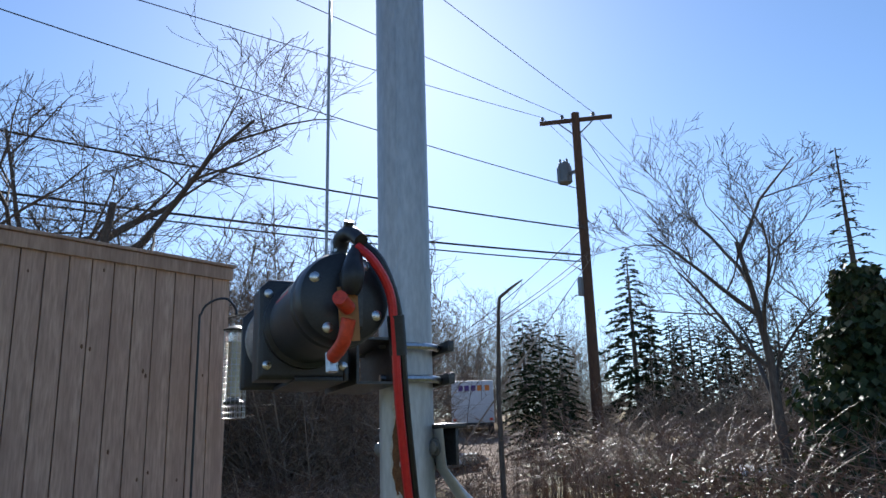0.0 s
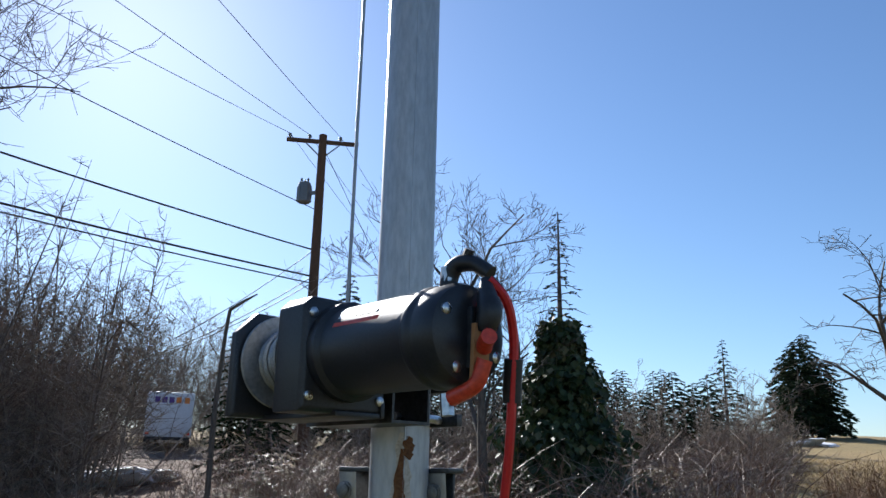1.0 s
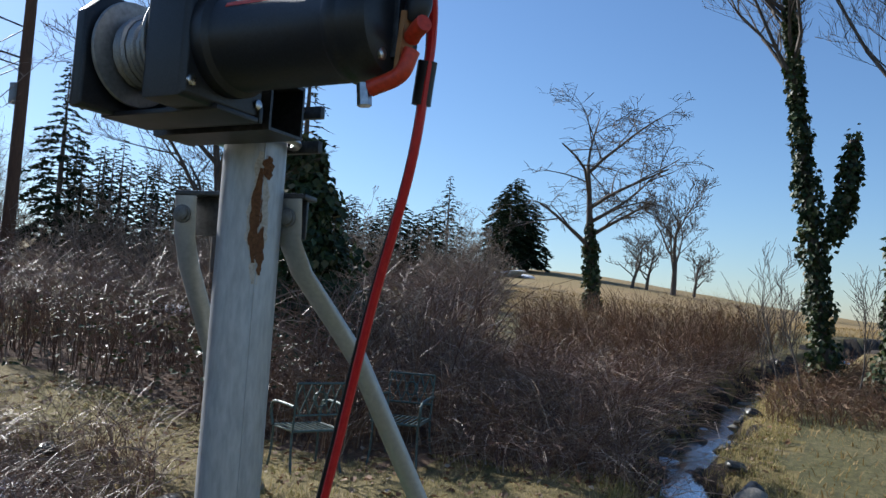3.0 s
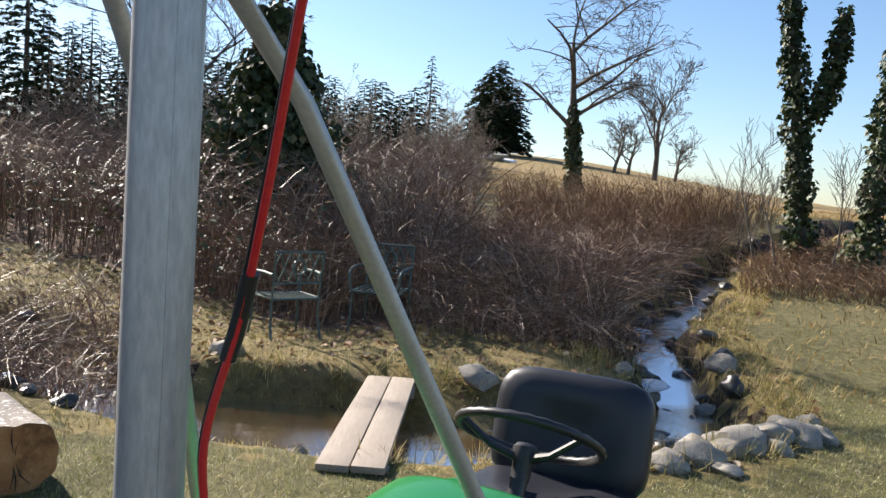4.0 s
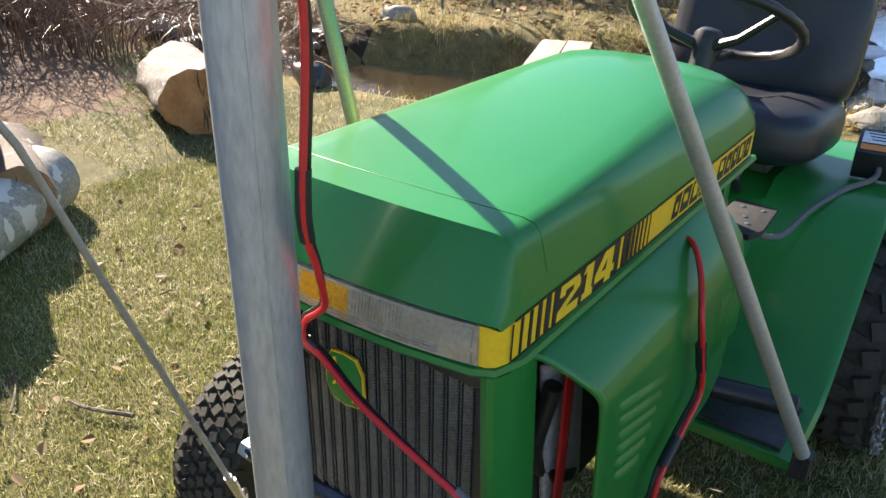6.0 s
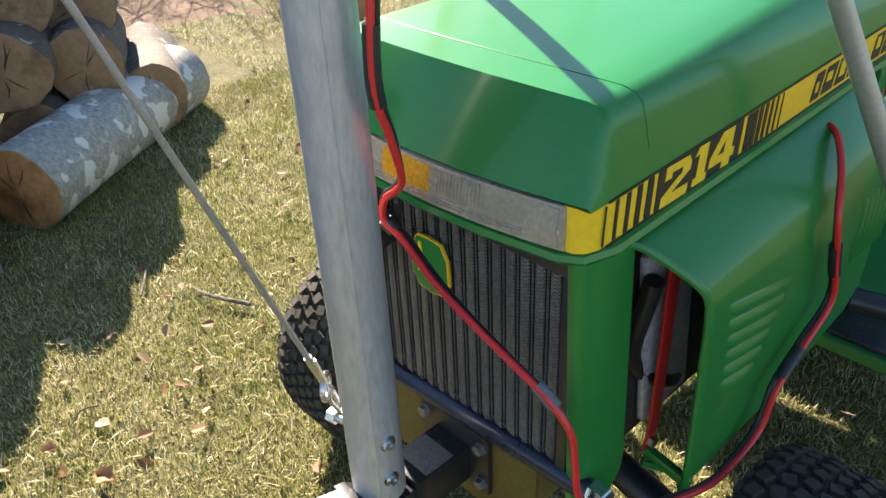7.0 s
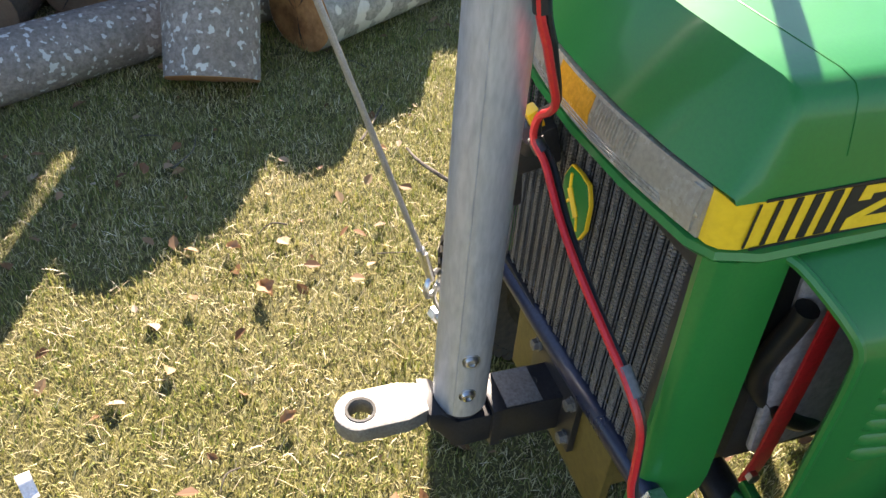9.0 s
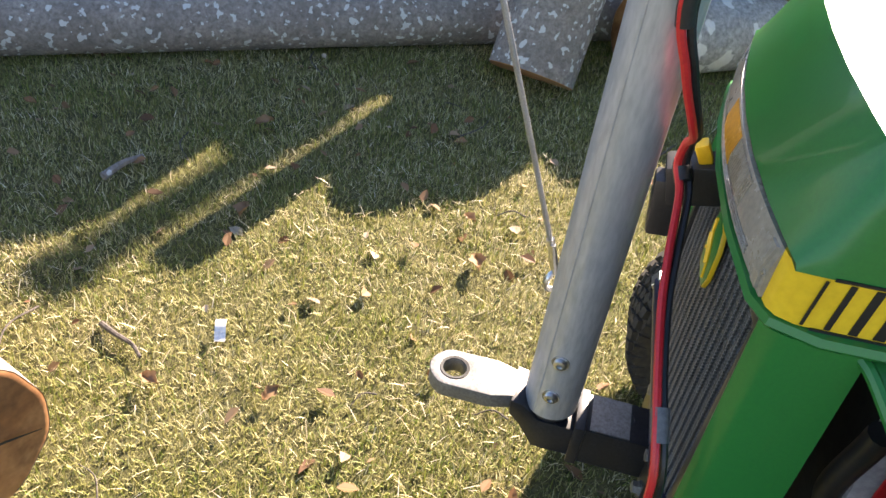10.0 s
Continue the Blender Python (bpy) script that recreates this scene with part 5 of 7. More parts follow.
def ghz(x, y):
    return float(height(x, y)[0])


# ---- grass, leaves and twigs on the lawn ----
def blades(name, xy, length, width, lean, material, label, seed, zoff=-0.004):
    """Bent grass blades at the given points: five vertices each."""
    rg = np.random.default_rng(seed)
    n = len(xy)
    z = height(xy[:, 0], xy[:, 1]) + zoff
    base = np.column_stack([xy, z])
    ang = rg.uniform(0, 2 * np.pi, n)
    ln = rg.uniform(*length, n)
    tilt = np.radians(rg.uniform(*lean, n))
    d = np.column_stack([np.cos(ang), np.sin(ang), np.zeros(n)])
    s = np.column_stack([-np.sin(ang), np.cos(ang), np.zeros(n)]) * (rg.uniform(*width, n) / 2)[:, None]
    up = np.array([0, 0, 1.0])
    mid = base + ln[:, None] * 0.55 * (np.cos(tilt * 0.85)[:, None] * up + np.sin(tilt * 0.85)[:, None] * d)
    tip = mid + ln[:, None] * 0.45 * (np.cos(np.minimum(tilt * 1.1, 1.7))[:, None] * up + np.sin(np.minimum(tilt * 1.1, 1.7))[:, None] * d)
    v = np.stack([base - s, base + s, mid + s * 0.8, mid - s * 0.8, tip], 1).reshape(-1, 3)
    k = np.arange(n) * 5
    me = bpy.data.meshes.new(name)
    me.vertices.add(len(v))
    me.vertices.foreach_set("co", v.ravel())
    loops = np.column_stack([k, k + 1, k + 2, k + 3, k + 3, k + 2, k + 4]).ravel()
    me.loops.add(len(loops))
    me.loops.foreach_set("vertex_index", loops)
    me.polygons.add(2 * n)
    start = (np.arange(n) * 7)[:, None] + np.array([0, 4])
    me.polygons.foreach_set("loop_start", start.ravel())
    me.update(calc_edges=True)
    me.materials.append(material)
    return tagged(new(name, me), label, "grass", kind="stuff")


def scatter(n, x0, x1, y0, y1, seed, keep=None, clump=0.0):
    rg = np.random.default_rng(seed)
    p = np.column_stack([rg.uniform(x0, x1, n), rg.uniform(y0, y1, n)])
    if clump:
        f = np.sin(p[:, 0] * 7.1 + 1.3 * np.sin(p[:, 1] * 5)) * np.sin(p[:, 1] * 6.3 + 1.7 * np.sin(p[:, 0] * 4.1)) + 0.6 * np.sin(p[:, 0] * 19 + p[:, 1] * 13)
        p = p[rg.uniform(-1.2, 1.4, n) < f + clump]
    return p if keep is None else p[keep(p[:, 0], p[:, 1])]


on_lawn = lambda x, y: zone(x, y) == 0
blades("lawn_grass", scatter(430000, -2.4, 0.8, -1.9, 1.6, 1, on_lawn), (0.010, 0.032), (0.0011, 0.0026), (10, 85), BLADES, "matted straw-coloured and green lawn grass", 2)
blades("lawn_grass", scatter(210000, -2.4, 0.8, -1.9, 1.6, 3, on_lawn, 0.05), (0.010, 0.032), (0.0010, 0.0024), (5, 70), GREEN_BLADES, "tufts of greener lawn grass", 4)
blades("lawn_straw", scatter(7000, -2.4, 0.8, -1.9, 1.6, 19, on_lawn, 0.0), (0.015, 0.045), (0.0009, 0.0018), (55, 88), STRAW, "pale dead straw lying over the lawn", 20, 0.010)
blades("lawn_grass", scatter(190000, -6.5, 4.5, 1.2, 7.5, 5, on_lawn), (0.018, 0.05), (0.002, 0.0045), (25, 85), BLADES, "matted straw-coloured lawn beyond the tractor", 6)
blades("lawn_grass", scatter(60000, -6.5, 4.5, 1.2, 7.5, 23, on_lawn, 0.05), (0.02, 0.055), (0.002, 0.004), (15, 70), GREEN_BLADES, "greener tufts in the lawn beyond the tractor", 24)
blades("bank_grass", scatter(80000, -9, 5, 2, 14, 7, lambda x, y: zone(x, y) == 2), (0.03, 0.09), (0.003, 0.007), (20, 85), MOSS_BLADES, "mossy tufted grass on the stream bank", 8)
blades("stream_tufts", scatter(90000, -4, 2.5, 3.2, 15, 17, lambda x, y: (stream_dist(x, y)[0] > np.where(y > 6, 0.24, 0.6)) & (stream_dist(x, y)[0] < 1.0), 0.1), (0.08, 0.22), (0.003, 0.007), (15, 80), MOSS_BLADES, "tufts of dry grass hanging over the stream edge", 18)
blades("field_grass", scatter(60000, -16, 14, 7, 32, 9, lambda x, y: (zone(x, y) == 4) | ((zone(x, y) == 0) & (y > 7))), (0.05, 0.14), (0.008, 0.016), (25, 80), FIELD_BLADES, "dry tan field grass", 10)


def leaves(name, xy, size, material, label, seed, lift=(0.004, 0.03)):
    rg = random.Random(seed)
    acc = Acc()
    for x, y in xy:
        z = ghz(x, y) + rg.uniform(*lift)
        s = rg.uniform(*size)
        m = Matrix.Translation((x, y, z)) @ Euler((rg.uniform(-0.6, 0.6), rg.uniform(-0.6, 0.6), rg.uniform(0, 6.3))).to_matrix().to_4x4()
        curl = rg.uniform(0.1, 0.35)
        out = [m @ Vector((s * px, s * py, s * curl * abs(py) * 1.6)) for px, py in ((-0.5, 0), (-0.2, -0.3), (0.15, -0.22), (0.5, 0), (0.2, 0.27), (-0.15, 0.32))]
        b = len(acc.v)
        acc.v += out
        acc.f += [(b, b + 1, b + 2, b + 3), (b, b + 3, b + 4, b + 5)]
        acc.mi += [0, 0]
    return tagged(part(name, acc, material, None, "", 0, fix=False), label, "leaves", kind="stuff")


leaves("fallen_leaves", scatter(440, -2.2, 0.5, -1.6, 1.2, 11, on_lawn).tolist(), (0.012, 0.045), DEAD_LEAF, "scattered brown dead leaves on the lawn", 12)
leaves("fallen_leaves", scatter(3800, -9, 2, 3.5, 11, 13, lambda x, y: zone(x, y) >= 2).tolist(), (0.04, 0.10), DEAD_LEAF, "brown leaf litter on the far bank", 14)
for k, (x, y, s, rz) in enumerate(((-0.641, -0.196, 0.062, 0.3), (-0.107, -0.68, 0.045, 1.2), (-1.0, -0.87, 0.05, 2.2), (-0.80, -0.25, 0.04, 0.9), (-0.3, -0.20, 0.035, 2.0), (-0.62, -0.75, 0.06, 0.2), (-0.15, -0.47, 0.04, 2.7))):
    acc = Acc()
    m = Matrix.Translation((x, y, 0.022)) @ Euler((0.2, -0.15, rz)).to_matrix().to_4x4()
    acc.rings([[m @ Vector((s * (u - 0.5), s * 0.36 * math.sin(math.pi * min(u * 1.05, 1)) ** 0.7 * v * (0.8 + 0.2 * math.sin(14 * u)), s * (0.35 * v * v * 0.6 + 0.1 * math.sin(3 * u)))) for v in (-1, -0.5, 0, 0.5, 1)] for u in [i / 8 for i in range(9)]], close=False)
    tagged(part("dead_leaf", acc, DEAD_LEAF, None, "", 50, fix=False), "curled brown dead oak leaf on the grass", "leaf", "leaves on the lawn")
acc = Acc()
acc.rings([[(-0.258 + 0.05 * (u - 0.5), -0.622 + 0.012 * v + 0.02 * (u - 0.5), 0.03 + 0.006 * math.sin(5 * u) + 0.004 * v) for v in (-1, 0, 1)] for u in [i / 6 for i in range(7)]], close=False)
tagged(part("paper_scrap", acc, WHITE_PRINT_AND_GLARE, None, "", 50, fix=False), "crumpled scrap of white paper on the grass", "litter")


def twig(name, pts, r, mt, label):
    acc = Acc()
    p = smooth_path(pts, 5)
    acc.tube(p, [r * (1 - 0.5 * i / len(p)) for i in range(len(p))], 7)
    tagged(part(name, acc, mt), label, "twig", "twigs on the lawn")


twig("stick", [(-0.622, -1.108, 0.02), (-0.68, -1.09, 0.028), (-0.731, -1.069, 0.024)], 0.011, BARK_LICHEN, "short grey lichened stick lying on the grass")
twig("stick", [(-0.208, -0.847, 0.012), (-0.185, -0.80, 0.022), (-0.175, -0.76, 0.018), (-0.151, -0.729, 0.02)], 0.006, BARK, "thin bent brown twig on the grass")
twig("stick", [(-0.95, 0.30, 0.02), (-1.05, 0.245, 0.025), (-1.13, 0.23, 0.02)], 0.006, BARK, "thin dark twig on the grass")
twig("stick", [(-1.2, 0.12, 0.015), (-1.26, 0.16, 0.02), (-1.38, 0.22, 0.015)], 0.004, BARK, "thin bent twig on the grass")
rg = random.Random(21)
for k in range(26):
    x, y, t = rg.uniform(-2.0, 0.3), rg.uniform(-1.5, 1.0), rg.uniform(0, 6.3)
    ln = rg.uniform(0.05, 0.16)
    twig("stick", [(x, y, 0.015), (x + ln * 0.5 * math.cos(t), y + ln * 0.5 * math.sin(t), 0.024), (x + ln * math.cos(t + 0.3), y + ln * math.sin(t + 0.3), 0.015)], rg.uniform(0.0015, 0.003), BARK, "thin brown twig on the grass")


# ---- logs ----
def log(name, a, b, r, bark, face, label, seed, lump=0.05, n=40, cracks=5, group="logs in the pile", r2=None):
    """Log with bark, knots, two cut faces with rings and cracks."""
    rg = random.Random(seed)
    ob = thing(name, label, "log", group=group)
    ln = (Vector(b) - Vector(a)).length
    m = axis_m(a, b)
    ph = [rg.uniform(0, 6.3) for _ in range(6)]
    rad = lambda t, h: (lerp(r, r2 or r, h / ln)) * (1 + lump * (0.5 * math.sin(2 * t + ph[0]) + 0.3 * math.sin(3 * t + ph[1] + h * 3) + 0.25 * math.sin(5 * t + ph[2]) * math.sin(h * 9 + ph[3]) + 0.15 * math.sin(11 * t + 17 * h)))
    steps = max(8, int(ln / 0.05))
    acc = Acc()
    loops = [[m @ Vector((rad(t, h) * math.cos(t), rad(t, h) * math.sin(t), h)) for t in [2 * math.pi * k / n for k in range(n)]] for h in [ln * i / steps for i in range(steps + 1)]]
    acc.rings(loops, cap=False)
    part("bark", acc, bark, ob, "", 60, fix=True)
    for h, s in ((0.0, -1), (ln, 1)):
        acc = Acc()
        rings_ = []
        for f in (1.0, 0.97, 0.93, 0.8, 0.6, 0.4, 0.2, 0.04):
            lp = []
            for k in range(n):
                t = 2 * math.pi * k / n
                dz = 0.0025 * math.sin(f * 60) + (0.004 if f < 0.94 else 0.0)
                lp.append(m @ Vector((f * rad(t, h) * 0.995 * math.cos(t), f * rad(t, h) * 0.995 * math.sin(t), h + s * dz)))
            rings_.append(lp)
        acc.rings(rings_)
        cf = part("cut_face", acc, face, ob, "", 60)
        for c in range(cracks):
            t = ph[c % 6] + c * 1.1
            cr = Acc()
            r0, r1 = rg.uniform(0.02, 0.2) * r, rg.uniform(0.45, 0.9) * r
            w = rg.uniform(0.01, 0.024) * r
            pts = [(r0, t), (lerp(r0, r1, 0.5), t + rg.uniform(-0.12, 0.12)), (r1, t + rg.uniform(-0.1, 0.1))]
            quad = [m @ Vector((q * math.cos(v) + w * sg * k2 * -math.sin(v), q * math.sin(v) + w * sg * k2 * math.cos(v), h + s * 0.0078)) for sg in (1, -1) for (q, v), k2 in (zip(pts, (0.2, 1.0, 0.3)) if sg > 0 else list(zip(pts, (0.2, 1.0, 0.3)))[::-1])]
            cr.poly(quad)
            part("crack", cr, DARK, cf, "", 0, fix=False)
    return ob


log("long_log", (-0.72, -2.35, 0.095), (-2.16, 0.10, 0.095), 0.098, BARK_LICHEN, END_DARK, "long grey lichened log lying along the front of the pile", 1, 0.04)
log("leaning_log", (-1.59, -0.240, 0.03), (-1.965, -0.153, 0.645), 0.138, BARK_LICHEN, END_ORANGE, "short lichened log leaning against the pile", 2, 0.07)
log("pale_log", (-1.80, 0.045, 0.135), (-2.36, 0.83, 0.135), 0.135, BARK_PALE, END_ORANGE, "pale smooth-barked log with an orange cut end on the grass", 3, 0.05)
log("stump_round", (-2.68, 1.80, 0.172), (-3.22, 2.02, 0.176), 0.188, BARK_LICHEN, END_ORANGE, "big cut trunk round with a cracked orange face", 4, 0.16, 56, 5, "logs on the lawn")
log("split_round", (0.215, -0.785, 0.145), (0.08, -1.17, 0.145), 0.155, BARK_LICHEN, END_ORANGE, "cut log round with a cracked fresh face on the grass", 6, 0.06, 48, 6, "logs on the lawn")
rg = random.Random(77)
for row, (z, n) in enumerate(((0.30, 6), (0.53, 6), (0.76, 5), (0.98, 5), (1.17, 4))):
    for c in range(n):
        y = -0.55 - 0.29 * c - 0.05 * (row % 2) + rg.uniform(-0.03, 0.03)
        x = -0.90 - 0.588 * (y + 2.35) - 0.18 - rg.uniform(0.0, 0.14) - 0.05 * row
        r = rg.uniform(0.105, 0.14)
        k = (row + c) % 2
        log("pile_log", (x, y, z), (x - 0.52, y + 0.12, z + 0.01), r, (BARK_LICHEN, BARK_DARK)[k], (END_ORANGE, END_DARK)[rg.random() < 0.4], "cut log stacked in the wood pile with its sawn end showing", 130 + 10 * row + c, 0.08, 28, 4)
# added row of dark-coloured logs standing in for the shaded gap under the pile
for c in range(7):
    y = -0.36 - 0.27 * c
    x = -0.90 - 0.588 * (y + 2.35) - 0.24
    log("pile_log", (x, y, 0.115), (x - 0.52, y + 0.12, 0.115), 0.115, BARK_DARK, END_DARK, "dark log added to fill the shaded gap at the pile's foot", 300 + c, 0.08, 24, 3)
# unseen logs added as occluders, closing sunlit streaks in the pile's shadow
for k, (y, z) in enumerate(((-0.40, 0.35), (-0.26, 0.36), (-0.36, 0.59), (-0.42, 0.82), (-0.22, 0.62))):
    x = -2.34 - 0.588 * (y + 0.40)
    log("pile_log", (x, y, z), (x - 0.5, y + 0.12, z), 0.12, BARK_DARK, END_DARK, "unseen log added behind the leaning one to shade the lawn", 320 + k, 0.09, 24, 3)
for k, (y, z) in enumerate(((0.16, 0.40), (0.20, 0.15), (0.42, 0.34), (0.62, 0.16), (-0.02, 0.55), (0.28, 0.58), (0.05, 0.76), (0.48, 0.50))):
    log("pile_log", (-2.04 - 0.03 * k, y, z), (-2.57 - 0.03 * k, y + 0.22, z), 0.13, BARK_DARK, END_DARK, "split brown log lying on the pile behind the pale log", 60 + k, 0.12, 28, 4)
log("pile_log", (-1.96, -0.33, 0.35), (-1.97, -0.325, 0.97), 0.055, BARK_DARK, END_DARK, "thin log sticking up from the wood pile", 70, 0.06, 24, 2)

# ---- plank bridge ----
bridge = thing("plank_bridge", "two weathered planks laid across the stream as a footbridge", "bridge", at=(-1.575, 2.957, 0.03), rz=23.5)
for k in (-1, 1):
    acc = Acc()
    rg = random.Random(k)
    acc.rings([[(k * 0.0965 + 0.0915 * sx, y, 0.02 * sz + 0.002 * math.sin(3 * y + k)) for sx, sz in ((-1, -1), (1, -1), (1, 1), (-1, 1))] for y in [0.208 * i for i in range(11)]])
    part("plank", acc, PLANK, bridge, "grey weathered plank", bevel=0.003)
for y in (0.12, 1.95):
    acc = Acc()
    acc.box((0, y, -0.06), (0.40, 0.09, 0.08))
    part("sleeper", acc, PLANK, bridge, bevel=0.003)


# ---- cast metal garden chairs ----
def garden_chair():
    ch = thing("garden_chair", "green-grey cast metal garden chair with a lattice back beside the brush", "chair", group="garden chairs")
    for x in (-0.24, 0.24):
        for y, lean in ((-0.22, -0.03), (0.22, 0.05)):
            acc = Acc()
            acc.tube(smooth_path([(x, y, 0.42), (x * 1.02, y * 1.04, 0.2), (x * 1.08, y * 1.1 + lean, 0.0)], 4), [0.012] * 9, 8)
            part("leg", acc, CHAIR, ch)
    acc = Acc()
    acc.tube([(-0.25, -0.23, 0.43), (0.25, -0.23, 0.43), (0.25, 0.23, 0.43), (-0.25, 0.23, 0.43), (-0.25, -0.23, 0.43)], 0.012, 8)
    part("seat_frame", acc, CHAIR, ch)
    for k in range(9):
        acc = Acc()
        acc.box((-0.22 + 0.055 * k, 0, 0.434), (0.016, 0.46, 0.010))
        part("seat_slat", acc, CHAIR, ch)
    back = new("back_frame")
    back.parent = ch
    for p in ([(-0.24, 0.22, 0.42), (-0.25, 0.29, 0.88)], [(0.24, 0.22, 0.42), (0.25, 0.29, 0.88)], [(-0.25, 0.29, 0.88), (0.25, 0.29, 0.88)], [(-0.245, 0.245, 0.58), (0.245, 0.245, 0.58)]):
        acc = Acc()
        acc.tube(p, 0.011, 8)
        part("back_rail", acc, CHAIR, back)
    for k in range(5):
        for s in (-1, 1):
            acc = Acc()
            x0 = -0.20 + 0.1 * k
            acc.tube([(x0, 0.248, 0.59), (x0 + s * 0.05, 0.268, 0.73), (x0, 0.288, 0.87)], 0.008, 6)
            part("lattice_bar", acc, CHAIR, back)
    acc = Acc()
    acc.tube([(0.07 * math.cos(t), 0.268, 0.73 + 0.07 * math.sin(t)) for t in [2 * math.pi * k / 16 for k in range(17)]], 0.009, 6)
    part("back_ring", acc, CHAIR, back)
    for x in (-0.27, 0.27):
        acc = Acc()
        acc.tube(smooth_path([(x * 0.95, 0.25, 0.66), (x, 0.05, 0.67), (x, -0.2, 0.65), (x * 0.98, -0.24, 0.55), (x * 0.92, -0.22, 0.43)], 4), 0.015, 8)
        part("armrest", acc, CHAIR, ch)
    return ch


chair = garden_chair()
chair.matrix_basis = pose(-4.05, 5.62, ghz(-4.05, 5.62) - 0.01, 0, 0, 62 - 180)
copy_thing(chair, pose(-3.52, 6.55, ghz(-3.52, 6.55) - 0.01, 2, 0, 12))


# ---- stones ----
def stone(name, x, y, s, mt, label, seed, sink=0.3, z=None, group="bank stones", flat=0.7):
    rg = random.Random(seed)
    bm = bmesh.new()
    bmesh.ops.create_icosphere(bm, subdivisions=3, radius=1)
    off = Vector([rg.uniform(-9, 9) for _ in range(3)])
    cuts = [Vector([rg.gauss(0, 1) for _ in range(3)]).normalized() for _ in range(9)]
    sc = Vector((rg.uniform(0.8, 1.25), rg.uniform(0.7, 1.1), flat * rg.uniform(0.75, 1.1)))
    for v in bm.verts:
        d = v.co.normalized()
        k = 1 + 0.45 * noise.noise(d * 1.2 + off) + 0.16 * noise.noise(d * 3.1 + off) + 0.05 * noise.noise(d * 8 + off)
        for ax in cuts:
            k = min(k, 0.78 / max(d.dot(ax), 0.01))
        v.co = Vector((d.x * sc.x, d.y * sc.y, d.z * sc.z)) * k * s
    me = bpy.data.meshes.new(name)
    bm.to_mesh(me)
    bm.free()
    ob = part(name, me, mt, None, "", 50, fix=False)
    ob.matrix_basis = pose(x, y, (ghz(x, y) if z is None else z) + s * flat * (1 - 2 * sink) * 0.6, rg.uniform(-12, 12), rg.uniform(-12, 12), rg.uniform(0, 360))
    return tagged(ob, label, "stone", group)


rg = random.Random(8)
for k, (x, y, s) in enumerate(((-0.12, 4.2, 0.17), (0.02, 4.45, 0.2), (0.15, 4.75, 0.13), (0.22, 5.0, 0.22), (0.38, 5.25, 0.19), (0.55, 5.45, 0.2), (0.42, 5.75, 0.15), (0.28, 5.6, 0.17), (0.05, 5.1, 0.15), (0.7, 5.6, 0.14), (0.6, 5.95, 0.13), (0.2, 4.35, 0.11), (-0.05, 4.85, 0.14), (0.45, 5.0, 0.12), (0.12, 5.45, 0.18))):
    stone("stone", x, y, s * 0.84, STONE, "pale rounded field stone edging the stream bank", 100 + k)
for k in range(210):
    i = rg.randrange(14, len(SP) - 14)
    sp = 0.75 if SP[i][1] < 4.6 else 0.5
    x, y = SP[i][0] + rg.uniform(-sp, sp), SP[i][1] + rg.uniform(-sp, sp)
    stone("stream_stone", x, y, rg.uniform(0.05, 0.16), WET_STONE if rg.random() < 0.75 else STONE, "dark wet stone in the stream", 200 + k, 0.25, group="stream stones")
for k, (x, y, s) in enumerate(((-0.75, 6.7, 0.16), (-4.5, 2.95, 0.12), (-1.4, 9.3, 0.2), (-1.3, 11.2, 0.2), (-4.9, 3.8, 0.15))):
    stone("snow_patch", x, y, s, SNOW, "small leftover patch of snow and ice by the stream", 400 + k, 0.3, group="snow patches", flat=0.35)

# ---- brush, trees ----
def stems(name, spots, h, r, bend, material, label, seed, seg=4, twigs=2):
    """Many thin arching stems joined into one mesh."""
    rg = random.Random(seed)
    acc = Acc()
    for x, y in spots:
        z = ghz(x, y) - 0.02
        hh, t, b = rg.uniform(*h), rg.uniform(0, 6.3), rg.uniform(*bend)
        rr = rg.uniform(*r)
        pts = []
        for k in range(seg + 1):
            f = k / seg
            pts.append(Vector((x + b * hh * f ** 1.9 * math.cos(t) + 0.04 * hh * math.sin(5 * f + t), y + b * hh * f ** 1.9 * math.sin(t) + 0.04 * hh * math.cos(4 * f + t), z + hh * (f - 0.35 * b * f ** 3))))
        acc.tube(pts, [rr * (1 - 0.75 * k / seg) for k in range(seg + 1)], 3, cap=False)
        for _ in range(twigs):
            k = rg.randrange(1, seg)
            p = pts[k]
            d = Vector((rg.gauss(0, 1), rg.gauss(0, 1), rg.uniform(-0.1, 1.2))).normalized() * hh * rg.uniform(0.12, 0.35)
            acc.tube([p, p + d * 0.55 + Vector((0, 0, 0.02)), p + d], [rr * 0.5, rr * 0.38, rr * 0.15], 3, cap=False)
    ob = part(name, acc, material, None, "", 60, fix=False)
    return tagged(ob, label, "brush", kind="stuff")


def strip(n, seed, test, x0, x1, y0, y1):
    rg = np.random.default_rng(seed)
    p = np.column_stack([rg.uniform(x0, x1, n), rg.uniform(y0, y1, n)])
    return p[test(p[:, 0], p[:, 1])].tolist()


def bear(x, y):
    return np.degrees(np.arctan2(-(x - 0.6), y + 0.5))


off_chairs = lambda x, y: (np.hypot(x + 4.05, y - 5.62) > 0.55) & (np.hypot(x + 3.52, y - 6.55) > 0.55)
far_brush = lambda x, y: off_chairs(x, y) & stream_dist(x, y)[1] & (stream_dist(x, y)[0] > np.where(y > 7.0, 0.55, 2.6)) & (np.hypot(x, y) < 14.5) & (np.hypot(x, y) > 7.2) & (bear(x, y) < 44) & (bear(x, y) > 2.5)
near_edge = lambda x, y: far_brush(x, y) & (np.hypot(x, y) < 11)
